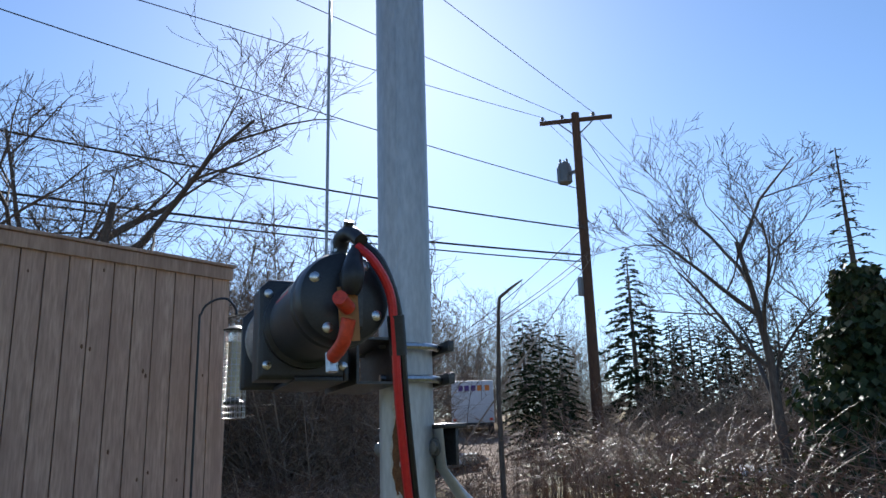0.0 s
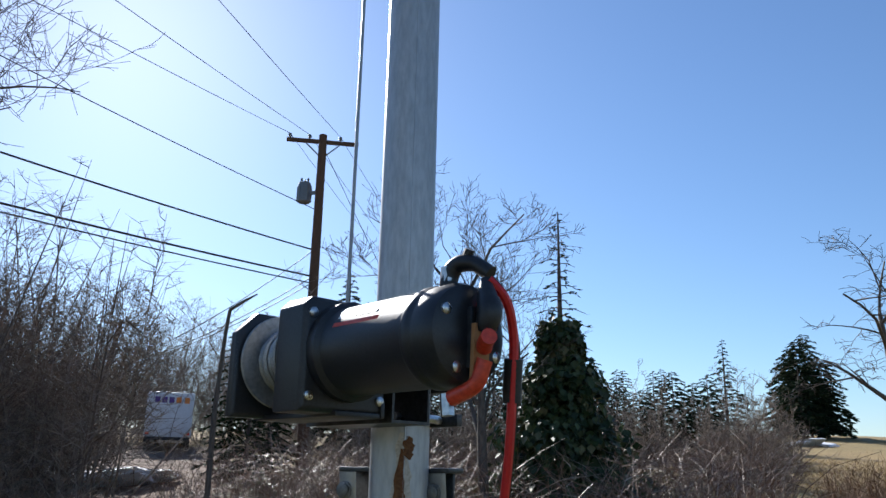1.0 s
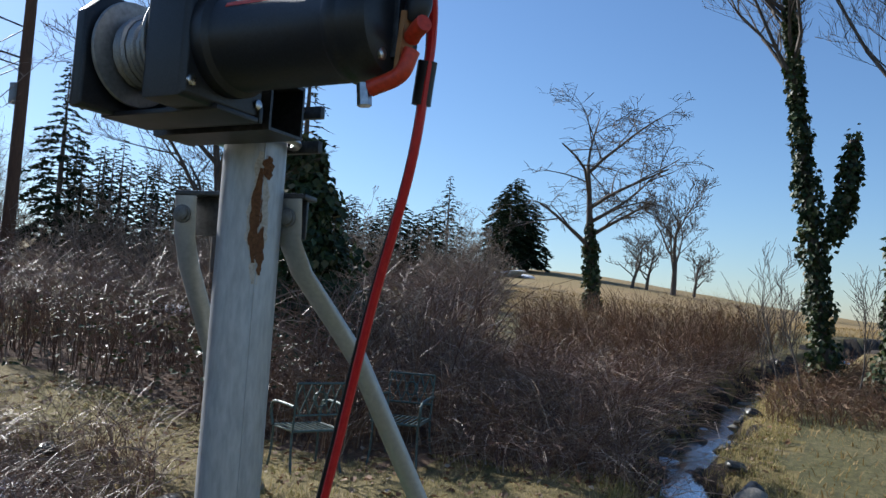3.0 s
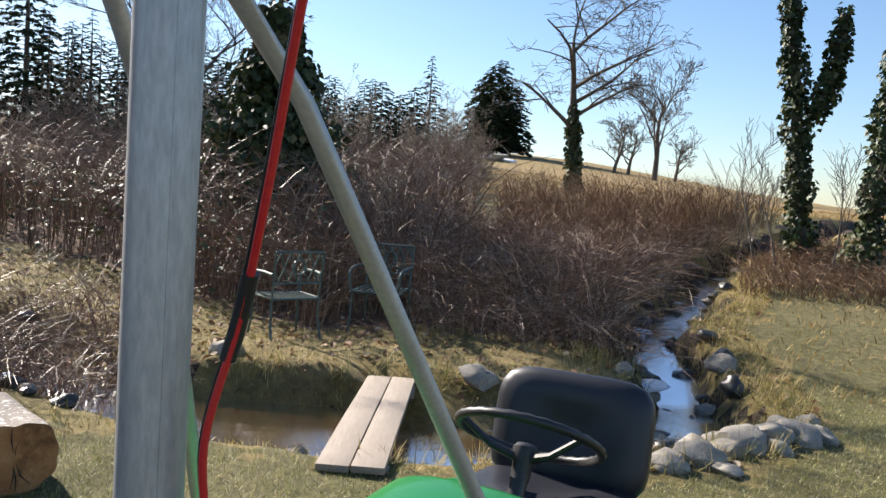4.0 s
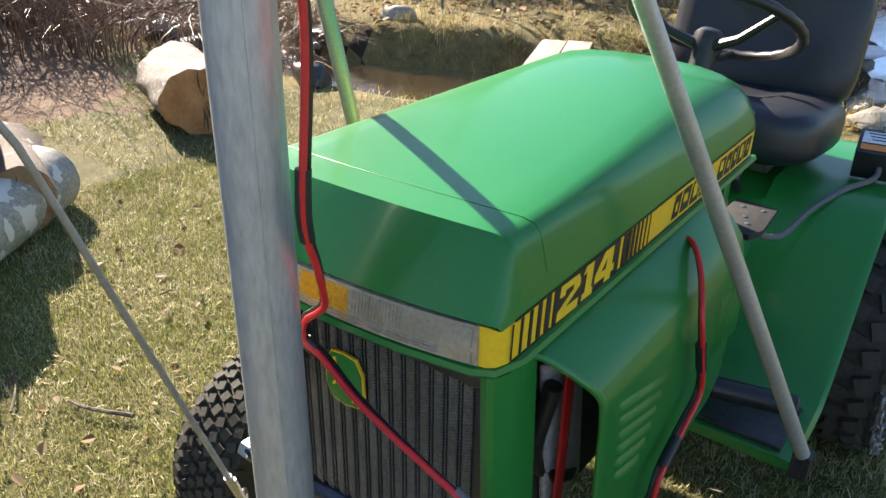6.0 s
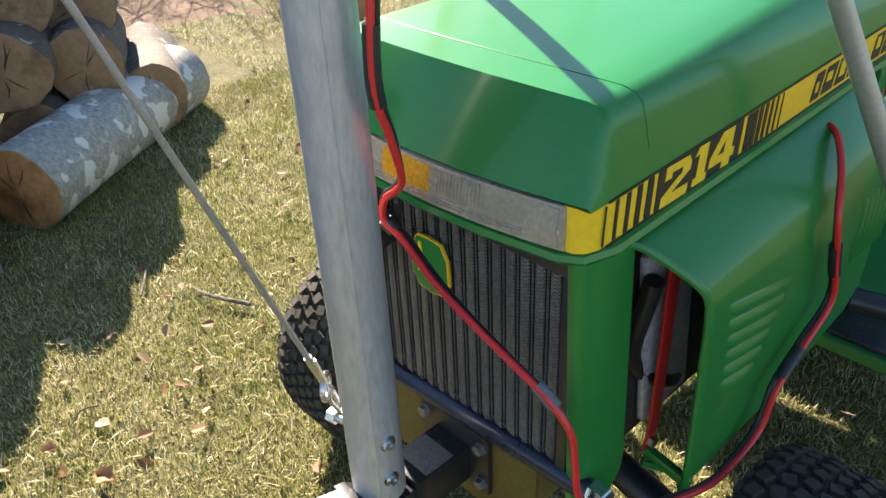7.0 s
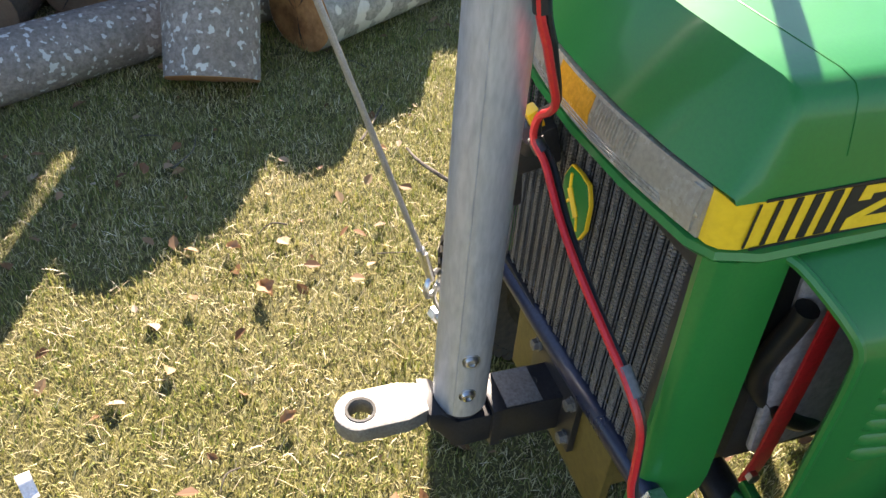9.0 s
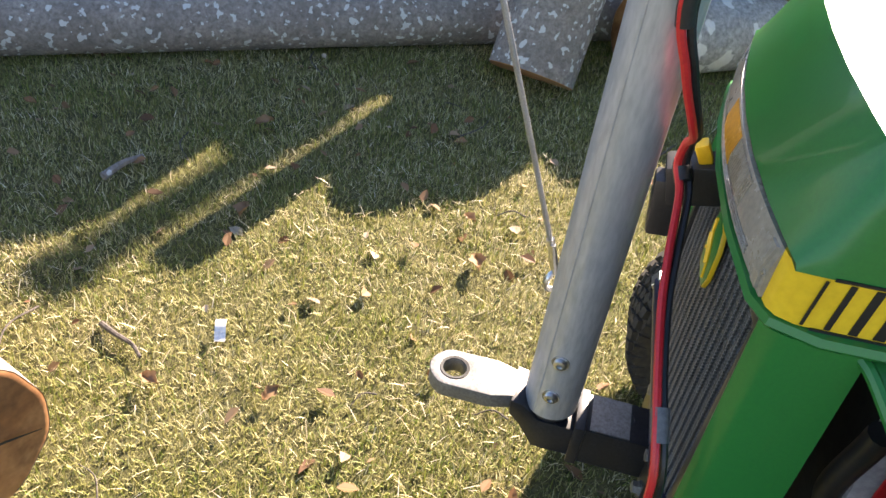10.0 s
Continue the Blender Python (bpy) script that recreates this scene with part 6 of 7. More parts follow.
stems("brush_thicket", strip(21000, 31, near_edge, -12, 2, 5, 16), (0.5, 1.35), (0.003, 0.007), (0.25, 1.5), STEMS, "dense tangle of bare reddish-brown brush", 32)
stems("brush_thicket", strip(16000, 33, far_brush, -18, 2, 6, 22), (0.6, 1.2), (0.004, 0.008), (0.2, 1.2), REED, "tall dry brown brush and weeds on the slope", 34, twigs=1)
tall = lambda x, y: stream_dist(x, y)[1] & (stream_dist(x, y)[0] > 2.4) & (bear(x, y) > 24) & (bear(x, y) < 66) & (np.hypot(x, y) > np.where(bear(x, y) > 45, 10.2, 8.5)) & (np.hypot(x, y) < 17)
stems("bramble_thicket", strip(9000, 35, tall, -18, 0, 1, 16), (1.0, 2.3), (0.005, 0.012), (0.2, 1.0), STEMS, "tall dark bramble thicket with arching canes", 36, 5, 3)
left_b = lambda x, y: (bear(x, y) > 63) & (bear(x, y) < 84) & (np.hypot(x, y) > 5.6) & (np.hypot(x, y) < 15) & (stream_dist(x, y)[0] > 0.8)
stems("bramble_thicket", strip(9000, 37, left_b, -16, 0, -1, 9), (0.6, 1.45), (0.004, 0.010), (0.3, 1.4), STEMS, "sunlit tangle of bare brambles near the fence", 38, 5, 3)
over_l = lambda x, y: (x < -4.1) & (np.hypot(x + 6.0, (y - 3.0) * 1.3) < 2.2)
stems("bramble_thicket", strip(5200, 45, over_l, -9, -4, 0.5, 6), (0.35, 1.0), (0.003, 0.006), (0.5, 1.6), STEMS, "arching bare canes over the stream near the fence", 46, 5, 2)
low_l = lambda x, y: (bear(x, y) > 62) & (bear(x, y) < 80) & (np.hypot(x, y) > 4.6) & (np.hypot(x, y) < 8.5) & (stream_dist(x, y)[0] > 0.3)
stems("bramble_thicket", strip(3000, 39, low_l, -9, 0, 0, 8), (0.3, 0.9), (0.003, 0.006), (0.4, 1.3), STEMS, "low arching bare brambles over the stream", 40, 5, 2)
weeds = lambda x, y: (stream_dist(x, y)[0] > 0.9) & (bear(x, y) > 3) & (bear(x, y) < 22) & (np.hypot(x, y) > 13.5) & (np.hypot(x, y) < 19)
stems("dry_weeds", strip(9000, 47, weeds, -9, 2, 11, 20), (0.6, 1.35), (0.004, 0.008), (0.15, 0.8), REED, "tall dry weeds at the field's edge", 48, twigs=1)
low_weeds = lambda x, y: (~stream_dist(x, y)[1]) & (stream_dist(x, y)[0] > 0.5) & (bear(x, y) > -9) & (bear(x, y) < 5) & (np.hypot(x, y) > 10.8) & (np.hypot(x, y) < 15.5)
stems("dry_weeds", strip(9000, 49, low_weeds, -3, 4, 9, 16), (0.2, 0.6), (0.004, 0.008), (0.3, 1.4), REED, "low dry weeds round the foot of the ivy trees", 50, twigs=1)
# low tangle of canes reaching down to the stream
low_r = lambda x, y: stream_dist(x, y)[1] & (stream_dist(x, y)[0] > 0.4) & (stream_dist(x, y)[0] < 2.6) & (y > 6.6) & (y < 15)
stems("brush_thicket", strip(14000, 43, low_r, -6, 2, 6.5, 15), (0.25, 0.8), (0.003, 0.006), (0.6, 2.0), STEMS, "low arching canes hanging over the stream bank", 44, 4, 2)
leaves("ivy_undergrowth", [(x, y) for x, y in strip(5200, 41, lambda x, y: (bear(x, y) > 34) & (bear(x, y) < 58) & (np.hypot(x, y) > 8) & (np.hypot(x, y) < 12) & stream_dist(x, y)[1] & (stream_dist(x, y)[0] > 2), -12, -3, 3, 12)], (0.06, 0.12), IVY, "dark green ivy in the undergrowth", 42, (0.05, 1.15))


SPINES = {}


def bare_tree(name, x, y, h, label, seed, trunk_r=0.12, lean=(0, 0), levels=5, spread=0.55, start=0.25, droop=0.0, mat_=None, first=7, group="bare trees", split=3, z=None, wander=0.08, minr=0.0035, limb=1.0):
    """Bare tree: a trunk with limbs, and a crown of fine twigs."""
    rg = random.Random(seed)
    ob = thing(name, label, "tree", at=(x, y, ghz(x, y) - 0.1 if z is None else z), group=group)
    wood, fine, spine = Acc(), Acc(), []

    def grow(p, d, ln, r, lev):
        n = 5 if lev == 0 else (4 if lev < 4 else 3)
        pts, dd = [p.copy()], d.copy()
        for k in range(n):
            w = 0.19 if lev else wander
            dd = (dd + Vector((rg.gauss(0, w), rg.gauss(0, w), rg.gauss(0.03, 0.05) - droop * 0.12 * lev))).normalized()
            pts.append(pts[-1] + dd * ln / n)
        end = (0.28 if lev == 0 else 0.35) if lev < levels else 0.2
        if lev == 0:
            spine.extend(pts)
        tgt = wood if lev < 3 else fine
        tgt.tube(pts, [max(r * lerp(1, end, k / n), minr) for k in range(n + 1)], 8 if lev == 0 else (6 if lev < 3 else 3), cap=False)
        if lev == levels:
            return
        kids = first if lev == 0 else (rg.randint(split, split + 2) if lev < 4 else 2)
        for c in range(kids):
            f = lerp(start if lev == 0 else 0.2, 1.0, (c + rg.random() * 0.7) / kids)
            i = min(int(f * n), n - 1)
            q = pts[i].lerp(pts[i + 1], f * n - i)
            side = Vector((rg.gauss(0, 1), rg.gauss(0, 1), 0)).normalized() if lev == 0 else Vector((rg.gauss(0, 1), rg.gauss(0, 1), rg.gauss(0.1, 0.6))).normalized()
            nd = (d * (1 - spread) + side * spread + Vector((0, 0, 0.12))).normalized()
            grow(q, nd, ln * rg.uniform(0.45, 0.72) * (1.15 - 0.35 * f) * (1.3 if lev > 3 else 1.0) * (limb if lev == 0 else 1.0), r * lerp(0.48, 0.30, f), lev + 1)

    grow(Vector((0, 0, 0)), Vector((lean[0], lean[1], 1)).normalized(), h * 0.62, trunk_r, 0)
    part("trunk", wood, mat_ or BARK, ob, "", 60, fix=False)
    part("crown", fine, mat_ or BARK, ob, "", 60, fix=False)
    SPINES[ob.name] = spine
    return ob


def on_bearing(brg, d):
    """Plan position at a bearing left of +y, seen from about the middle of the walk."""
    return 0.75 - d * math.sin(radians(brg)), -0.55 + d * math.cos(radians(brg))


x, y = on_bearing(43.6, 13.0)
bare_tree("bare_tree", x, y, 7.4, "young bare tree with a leaning forked trunk and fine spreading twigs", 51, 0.11, (-0.20, -0.14), 6, 0.5, 0.30)
x, y = on_bearing(94, 10.5)
bare_tree("bare_tree", x, y, 7.8, "old bare tree with thick twisted limbs behind the fence", 52, 0.16, (0.1, 0.1), 6, 0.62, 0.25, 0.0, None, 6)
x, y = on_bearing(100, 11)
bare_tree("bare_tree", x, y, 7.4, "old bare tree with thick limbs behind the fence", 58, 0.14, (0.0, 0.2), 5, 0.6, 0.3)
x, y = on_bearing(17.0, 25.0)
field_tree = bare_tree("bare_tree", x, y, 7.5, "bare crooked tree with drooping twigs at the field's edge", 53, 0.19, (0.05, 0.0), 5, 0.62, 0.42, 0.42, None, 7, minr=0.007)
FIELD_TREE = field_tree
x, y = on_bearing(11.4, 48)
bare_tree("bare_tree", x, y, 7.6, "round-crowned bare tree on the hill", 54, 0.18, (0, 0), 5, 0.5, 0.22, minr=0.010)
for brg, d, h, s in ((14.2, 50, 4.8, 55), (10.0, 52, 3.6, 56), (13.2, 51, 4.0, 57)):
    x, y = on_bearing(brg, d)
    bare_tree("bare_tree", x, y, h, "small bare tree on the hill", s, 0.12, (0, 0), 4, 0.55, 0.2, minr=0.010)


def ivy_on(ob, path, rad, n, seed, size=(0.07, 0.13)):
    """Ivy leaves hugging a trunk along a path."""
    rg = random.Random(seed)
    acc = Acc()
    for _ in range(n):
        f = rg.random() * (len(path) - 1)
        i = int(f)
        p = Vector(path[i]).lerp(Vector(path[i + 1]), f - i)
        rr = lerp(rad[i], rad[i + 1], f - i) * rg.uniform(0.6, 1.35) * (1.0 + 0.25 * math.sin(p.z * 5 + 2 * i))
        t = rg.uniform(0, 6.3)
        c = p + Vector((rr * math.cos(t), rr * math.sin(t), rg.gauss(0, 0.1)))
        s = rg.uniform(*size)
        m = Euler((rg.gauss(0, 0.6), rg.gauss(0, 0.6) + 0.9, t)).to_matrix()
        b = len(acc.v)
        acc.v += [c + m @ Vector((s * px, s * py, 0.15 * s * abs(py))) for px, py in ((-0.5, 0), (-0.1, -0.45), (0.5, 0), (-0.1, 0.45))]
        acc.f.append((b, b + 1, b + 2, b + 3))
        acc.mi.append(0)
    part("ivy", acc, IVY, ob, "dark glossy ivy", 0, fix=False)


def ivy_tree(brg, d, h, lean, seed, label, girth=0.175, n=4200):
    x, y = on_bearing(brg, d)
    ob = bare_tree("ivy_tree", x, y, h, label, seed, 0.12, lean, 6, 0.40, 0.66, 0.0, None, 9, "ivy-clad trees", 3, None, 0.03, limb=0.62)
    ivy_on(ob, SPINES[ob.name], [girth * 1.2, girth * 1.1, girth, girth * 0.85, girth * 0.65, girth * 0.35], n, seed)
    return ob


ivy_on(FIELD_TREE, SPINES[FIELD_TREE.name][:4], [0.2, 0.19, 0.18, 0.13], 1300, 66, (0.1, 0.18))
t1 = ivy_tree(2.0, 14.5, 11.4, (-0.07, 0.05), 61, "tall leaning trunk wrapped in ivy with bare upper branches")
fork = [(0.0, 0, 2.5), (0.22, 0.05, 3.2), (0.30, 0.1, 4.2)]
ivy_on(t1, fork, [0.11, 0.15, 0.11], 1000, 62)
acc = Acc()
acc.tube(smooth_path(fork, 4), 0.07, 8)
part("limb", acc, BARK, t1)
ivy_tree(-1.6, 13.6, 11.0, (0.11, 0.08), 63, "second ivy-clad trunk leaning out over the stream bank", 0.19)
for k, (brg, d, h) in enumerate(((4.6, 13.5, 2.6), (3.4, 13.0, 2.2), (0.2, 13.2, 2.4), (-2.6, 12.8, 2.2), (6.0, 14.2, 2.0))):
    x, y = on_bearing(brg, d)
    bare_tree("sapling", x, y, h, "thin bare sapling at the foot of the ivy trees", 64 + k, 0.018, (0.1 * (k - 2), 0), 3, 0.4, 0.3, 0, None, 5, "saplings")
# broken snag with a bent tip
x, y = on_bearing(63.0, 13.0)
sn = thing("broken_snag", "thin dead snag with a bent broken tip", "tree", at=(x, y, ghz(x, y) - 0.1))
acc = Acc()
acc.tube([(0, 0, 0), (-0.05, 0, 2.2), (0.02, 0.03, 3.55), (0.05, 0.05, 3.85)], [0.05, 0.04, 0.03, 0.03], 8)
acc.tube([(0.05, 0.05, 3.85), (0.25, 0.2, 4.0), (0.4, 0.32, 4.1)], [0.03, 0.025, 0.01], 7)
part("trunk", acc, BARK, sn)


def conifer(name, brg, d, h, w, seed, label, sparse=0.0, z=None, n=70, base=0.06, power=0.8):
    """Conifer: trunk, whorls of drooping branches with needle sprays."""
    rg = random.Random(seed)
    x, y = on_bearing(brg, d)
    ob = thing(name, label, "tree", at=(x, y, ghz(x, y) - 0.1 if z is None else z), group="conifers")
    wood, fine = Acc(), Acc()
    wood.tube([(0, 0, 0), (0, 0, h * 0.5), (0, 0, h)], [h * 0.016, h * 0.011, 0.01], 7, cap=False)
    for k in range(n):
        f = base + (1 - base) * (k + rg.random()) / n
        ln = w * (1 - f) ** power * rg.uniform(0.6, 1.1) + 0.05 * w
        t = k * 2.4 + rg.uniform(-0.4, 0.4)
        p0 = Vector((0, 0, f * h))
        d_ = Vector((math.cos(t), math.sin(t), 0))
        pts = [p0, p0 + d_ * ln * 0.5 + Vector((0, 0, 0.02 * ln)), p0 + d_ * ln + Vector((0, 0, -0.18 * ln))]
        wood.tube(pts, [0.012 * h * (1 - f) * 0.35 + 0.006, 0.01, 0.004], 3, cap=False)
        m = int((24 + 34 * (1 - f)) * (1 - sparse))
        for j in range(m):
            g = rg.uniform(0.15, 1.0)
            q = pts[0].lerp(pts[1], g * 2) if g < 0.5 else pts[1].lerp(pts[2], g * 2 - 1)
            side = d_.cross(Vector((0, 0, 1))) * rg.choice((-1, 1))
            dd = (d_ * rg.uniform(0.2, 0.9) + side * rg.uniform(0.2, 1.0) + Vector((0, 0, rg.uniform(-0.5, 0.15)))).normalized()
            ll = ln * rg.uniform(0.08, 0.20) + 0.04 * w
            wv = Vector((rg.gauss(0, 1), rg.gauss(0, 1), rg.gauss(0, 1))).cross(dd).normalized() * ll * 0.15
            b = len(fine.v)
            fine.v += [q, q + dd * ll * 0.5 + wv, q + dd * ll, q + dd * ll * 0.5 - wv]
            fine.f.append((b, b + 1, b + 2, b + 3))
            fine.mi.append(0)
    part("trunk", wood, BARK, ob, "", 60, fix=False)
    part("needles", fine, NEEDLES, ob, "", 0, fix=False)
    return ob


snag = conifer("ivy_tree", 38.8, 14.0, 6.1, 1.0, 69, "bare conifer top rising out of a dense mound of ivy", 0.75, None, 64, 0.45, 0.6)
ivy_on(snag, [(0, 0, 0.1), (0, 0, 0.9), (0, 0, 1.8), (0, 0, 2.6), (0, 0, 3.3), (0, 0, 3.9)], [1.0, 1.05, 0.85, 0.55, 0.35, 0.2], 6500, 70, (0.10, 0.19))
ivy_on(snag, [(0, 0, 0.1), (0, 0, 1.2), (0, 0, 2.2), (0, 0, 3.2)], [0.6, 0.7, 0.45, 0.2], 2600, 71, (0.12, 0.2))
conifer("spruce", 54.1, 32, 7.8, 1.9, 81, "dark spruce with drooping boughs against the sky", -0.5, None, 110, 0.1)
conifer("fir", 27.6, 40, 5.4, 1.5, 82, "slim dark fir at the edge of the field", 0.0, None, 80)
for k, (brg, dx, h) in enumerate(((22.5, 0, 6.9), (23.5, 1, 5.6), (21.6, 1, 5.2), (23.0, -2, 6.3))):
    conifer("yew", brg, 58 + dx, h, 2.0, 83 + k, "broad dark evergreen standing on the hill", -1.0, None, 120, 0.08, 0.38)
rg = random.Random(90)
for k in range(40):
    brg = 29 + k * 0.62 + rg.uniform(-0.4, 0.4)
    conifer("cedar", brg, 38 + rg.uniform(-3, 5), rg.uniform(2.6, 4.2) + 0.05 * (k), rg.uniform(0.7, 1.1), 100 + k, "dark cedar in the far hedge row", -1.6, None, 80, 0.05, 0.38)
for k, (brg, d, h) in enumerate(((60.6, 26, 4.6), (61.8, 27, 4.9), (59.2, 28, 4.2))):
    conifer("cedar", brg, d, h, 1.0, 140 + k, "dark cedar behind the brush", -0.8, None, 90, 0.03, 0.5)


def far_woods(name, spots, h, label, seed, material):
    """Far bare woods, joined."""
    rg = random.Random(seed)
    acc = Acc()
    for x, y in spots:
        z = ghz(x, y) - 0.2
        hh = rg.uniform(*h)
        for stem in range(4):
            ht = hh * rg.uniform(0.6, 1.0)
            p, d = Vector((x + rg.gauss(0, 0.3), y + rg.gauss(0, 0.3), z)), Vector((rg.gauss(0, 0.26), rg.gauss(0, 0.26), 1))
            acc.tube([p + d * ht * f for f in (0, 0.35, 0.7, 1.0)], [ht * 0.0045, ht * 0.0034, ht * 0.002, 0.004], 4, cap=False)
            for _ in range(16):
                f = rg.uniform(0.06, 0.98)
                q = p + d * ht * f
                dd = Vector((rg.gauss(0, 1), rg.gauss(0, 1), 0)).normalized() * 0.75 + Vector((0, 0, rg.uniform(0.2, 0.8)))
                ln = ht * rg.uniform(0.16, 0.38) * (1.2 - f)
                e1, e2 = q + dd * ln * 0.5, q + dd * ln + Vector((rg.gauss(0, 0.15), rg.gauss(0, 0.15), 0.15)) * ln
                acc.tube([q, e1, e2], [0.011, 0.007, 0.003], 3, cap=False)
                for _ in range(7):
                    w = e1.lerp(e2, rg.random())
                    acc.tube([w, w + Vector((rg.gauss(0, 1), rg.gauss(0, 1), rg.uniform(-0.1, 1.1))).normalized() * ln * rg.uniform(0.25, 0.6)], [0.006, 0.002], 3, cap=False)
    return tagged(part(name, acc, material, None, "", 60, fix=False), label, "woods", kind="stuff")


def fan(n, seed, b0, b1, d0, d1):
    rg = random.Random(seed)
    return [on_bearing(rg.uniform(b0, b1), rg.uniform(d0, d1)) for _ in range(n)]


far_woods("bare_woods", fan(120, 151, 70, 88, 15, 28), (4.5, 7.5), "bare brown woods behind the fence", 152, WOODS)
far_woods("bare_woods", fan(80, 153, 56, 72, 42, 54), (5.0, 8.5), "bare woods beyond the road", 154, WOODS)
far_woods("bare_woods", fan(140, 155, 26, 58, 24, 42), (2.0, 4.4), "bare scrub woods in front of the hedge row", 156, WOODS)
far_woods("bare_woods", fan(60, 157, 86, 118, 14, 24), (4.5, 7.5), "bare woods behind the fence", 158, WOODS)
far_woods("bare_woods", fan(40, 159, 24, 30, 20, 34), (1.4, 2.8), "bare scrub at the field's edge", 160, WOODS)

# ---- board fence ----
f0, f1 = Vector((-4.271, -1.102, 0)), Vector((-4.985, 0.345, 0))
fdir = (f1 - f0).normalized()
f0 = f0 - fdir * 1.2
frz = math.degrees(math.atan2(fdir.y, fdir.x))
fence = thing("board_fence", "tall weathered board fence with a capped top rail", "fence", at=(f0.x, f0.y, 0), rz=frz)
flen = (f1 - f0).length
FT = 3.175
nb = int(flen / 0.143)
rg = random.Random(44)
for k in range(nb):
    xk = flen - (k + 0.5) * flen / nb
    zb = ghz(*(f0 + fdir * xk).xy) - 0.05
    acc = Acc()
    w = flen / nb - 0.010
    acc.rings([[(xk - w / 2, y, z), (xk + w / 2, y, z)] + [(xk + w / 2, y + 0.018, z), (xk - w / 2, y + 0.018, z)] for z, y in ((zb, rg.uniform(-0.003, 0.003)), (FT - 0.02, rg.uniform(-0.003, 0.003)))])
    board = part("board", acc, FENCE, fence, angle=0)
    for _ in range(rg.randint(1, 3)):
        kx, kz, kr = xk + rg.uniform(-0.35, 0.35) * w, rg.uniform(zb + 0.6, FT - 0.15), rg.uniform(0.006, 0.013)
        acc = Acc()
        acc.lathe([(kr, 0.0), (kr * 0.8, 0.0016), (kr * 0.2, 0.002)], Matrix.Translation((kx, -0.0025, kz)) @ Euler((radians(90), 0, 0)).to_matrix().to_4x4() @ Matrix.Diagonal((0.8, 1.5, 1, 1)), 10)
        part("knot", acc, KNOT, board)
# the thin full-height sheet is added to block light, so board gaps look dark
for nm, c, s in (("top_rail", (flen / 2, -0.014, FT - 0.055), (flen + 0.02, 0.022, 0.09)), ("cap_rail", (flen / 2, 0.0, FT + 0.005), (flen + 0.05, 0.09, 0.022)), ("gap_light_block", (flen / 2, 0.027, FT / 2), (flen - 0.01, 0.008, FT - 0.06)), ("back_rail", (flen / 2, 0.052, 1.2), (flen, 0.04, 0.09))):
    acc = Acc()
    acc.box(c, s)
    part(nm, acc, FENCE, fence, bevel=0.003)
for xk in (0.1, flen * 0.5, flen - 0.06):
    acc = Acc()
    acc.box((xk, 0.078, FT / 2), (0.09, 0.09, FT))
    part("post", acc, FENCE, fence, bevel=0.004)

# ---- bird feeder ----
fx, fy_ = -4.45, 0.335
fz = 2.345
feeder = thing("bird_feeder", "wire-caged seed feeder hanging from a black shepherd's hook", "feeder", at=(fx, fy_, 0))
acc = Acc()
zb = ghz(fx, fy_ - 0.2) - 0.1
acc.tube(smooth_path([(0, -0.24, zb), (0, -0.24, fz + 0.1), (0, -0.23, fz + 0.38), (0, -0.16, fz + 0.47), (0, -0.07, fz + 0.49), (0, -0.01, fz + 0.43), (0, 0.0, fz + 0.38)], 5), 0.008, 8)
part("hook_pole", acc, BLACK_PAINT, feeder, "black shepherd's hook")
acc = Acc()
cyl(acc, (0, 0, fz - 0.18), (0, 0, fz + 0.27), 0.047, n=20)
part("seed_tube", acc, CLEAR, feeder, "clear tube")
acc = Acc()
cyl(acc, (0, 0, fz - 0.16), (0, 0, fz + 0.2), 0.040, n=18)
part("seed", acc, SEED, feeder, "pale seed")
for z0, z1, r in ((fz + 0.27, fz + 0.30, 0.085), (fz - 0.21, fz - 0.18, 0.07)):
    acc = Acc()
    acc.lathe([(r * 0.9, 0), (r, 0.01), (r * 0.6, z1 - z0), (0.01, z1 - z0 + 0.01)], Matrix.Translation((0, 0, z0)), 20)
    part("feeder_cap", acc, CHROME_DARK, feeder)
for k in range(16):
    acc = Acc()
    t = 2 * math.pi * k / 16
    acc.tube([(0.075 * math.cos(t), 0.075 * math.sin(t), fz - 0.3), (0.075 * math.cos(t), 0.075 * math.sin(t), fz + 0.28)], 0.0018, 4)
    part("cage_wire", acc, WIRE_MESH, feeder)
for k in range(16):
    acc = Acc()
    acc.tube([(0.075 * math.cos(t), 0.075 * math.sin(t), fz - 0.3 + 0.038 * k) for t in [2 * math.pi * j / 16 for j in range(17)]], 0.0018, 4, cap=False)
    part("cage_ring", acc, WIRE_MESH, feeder)


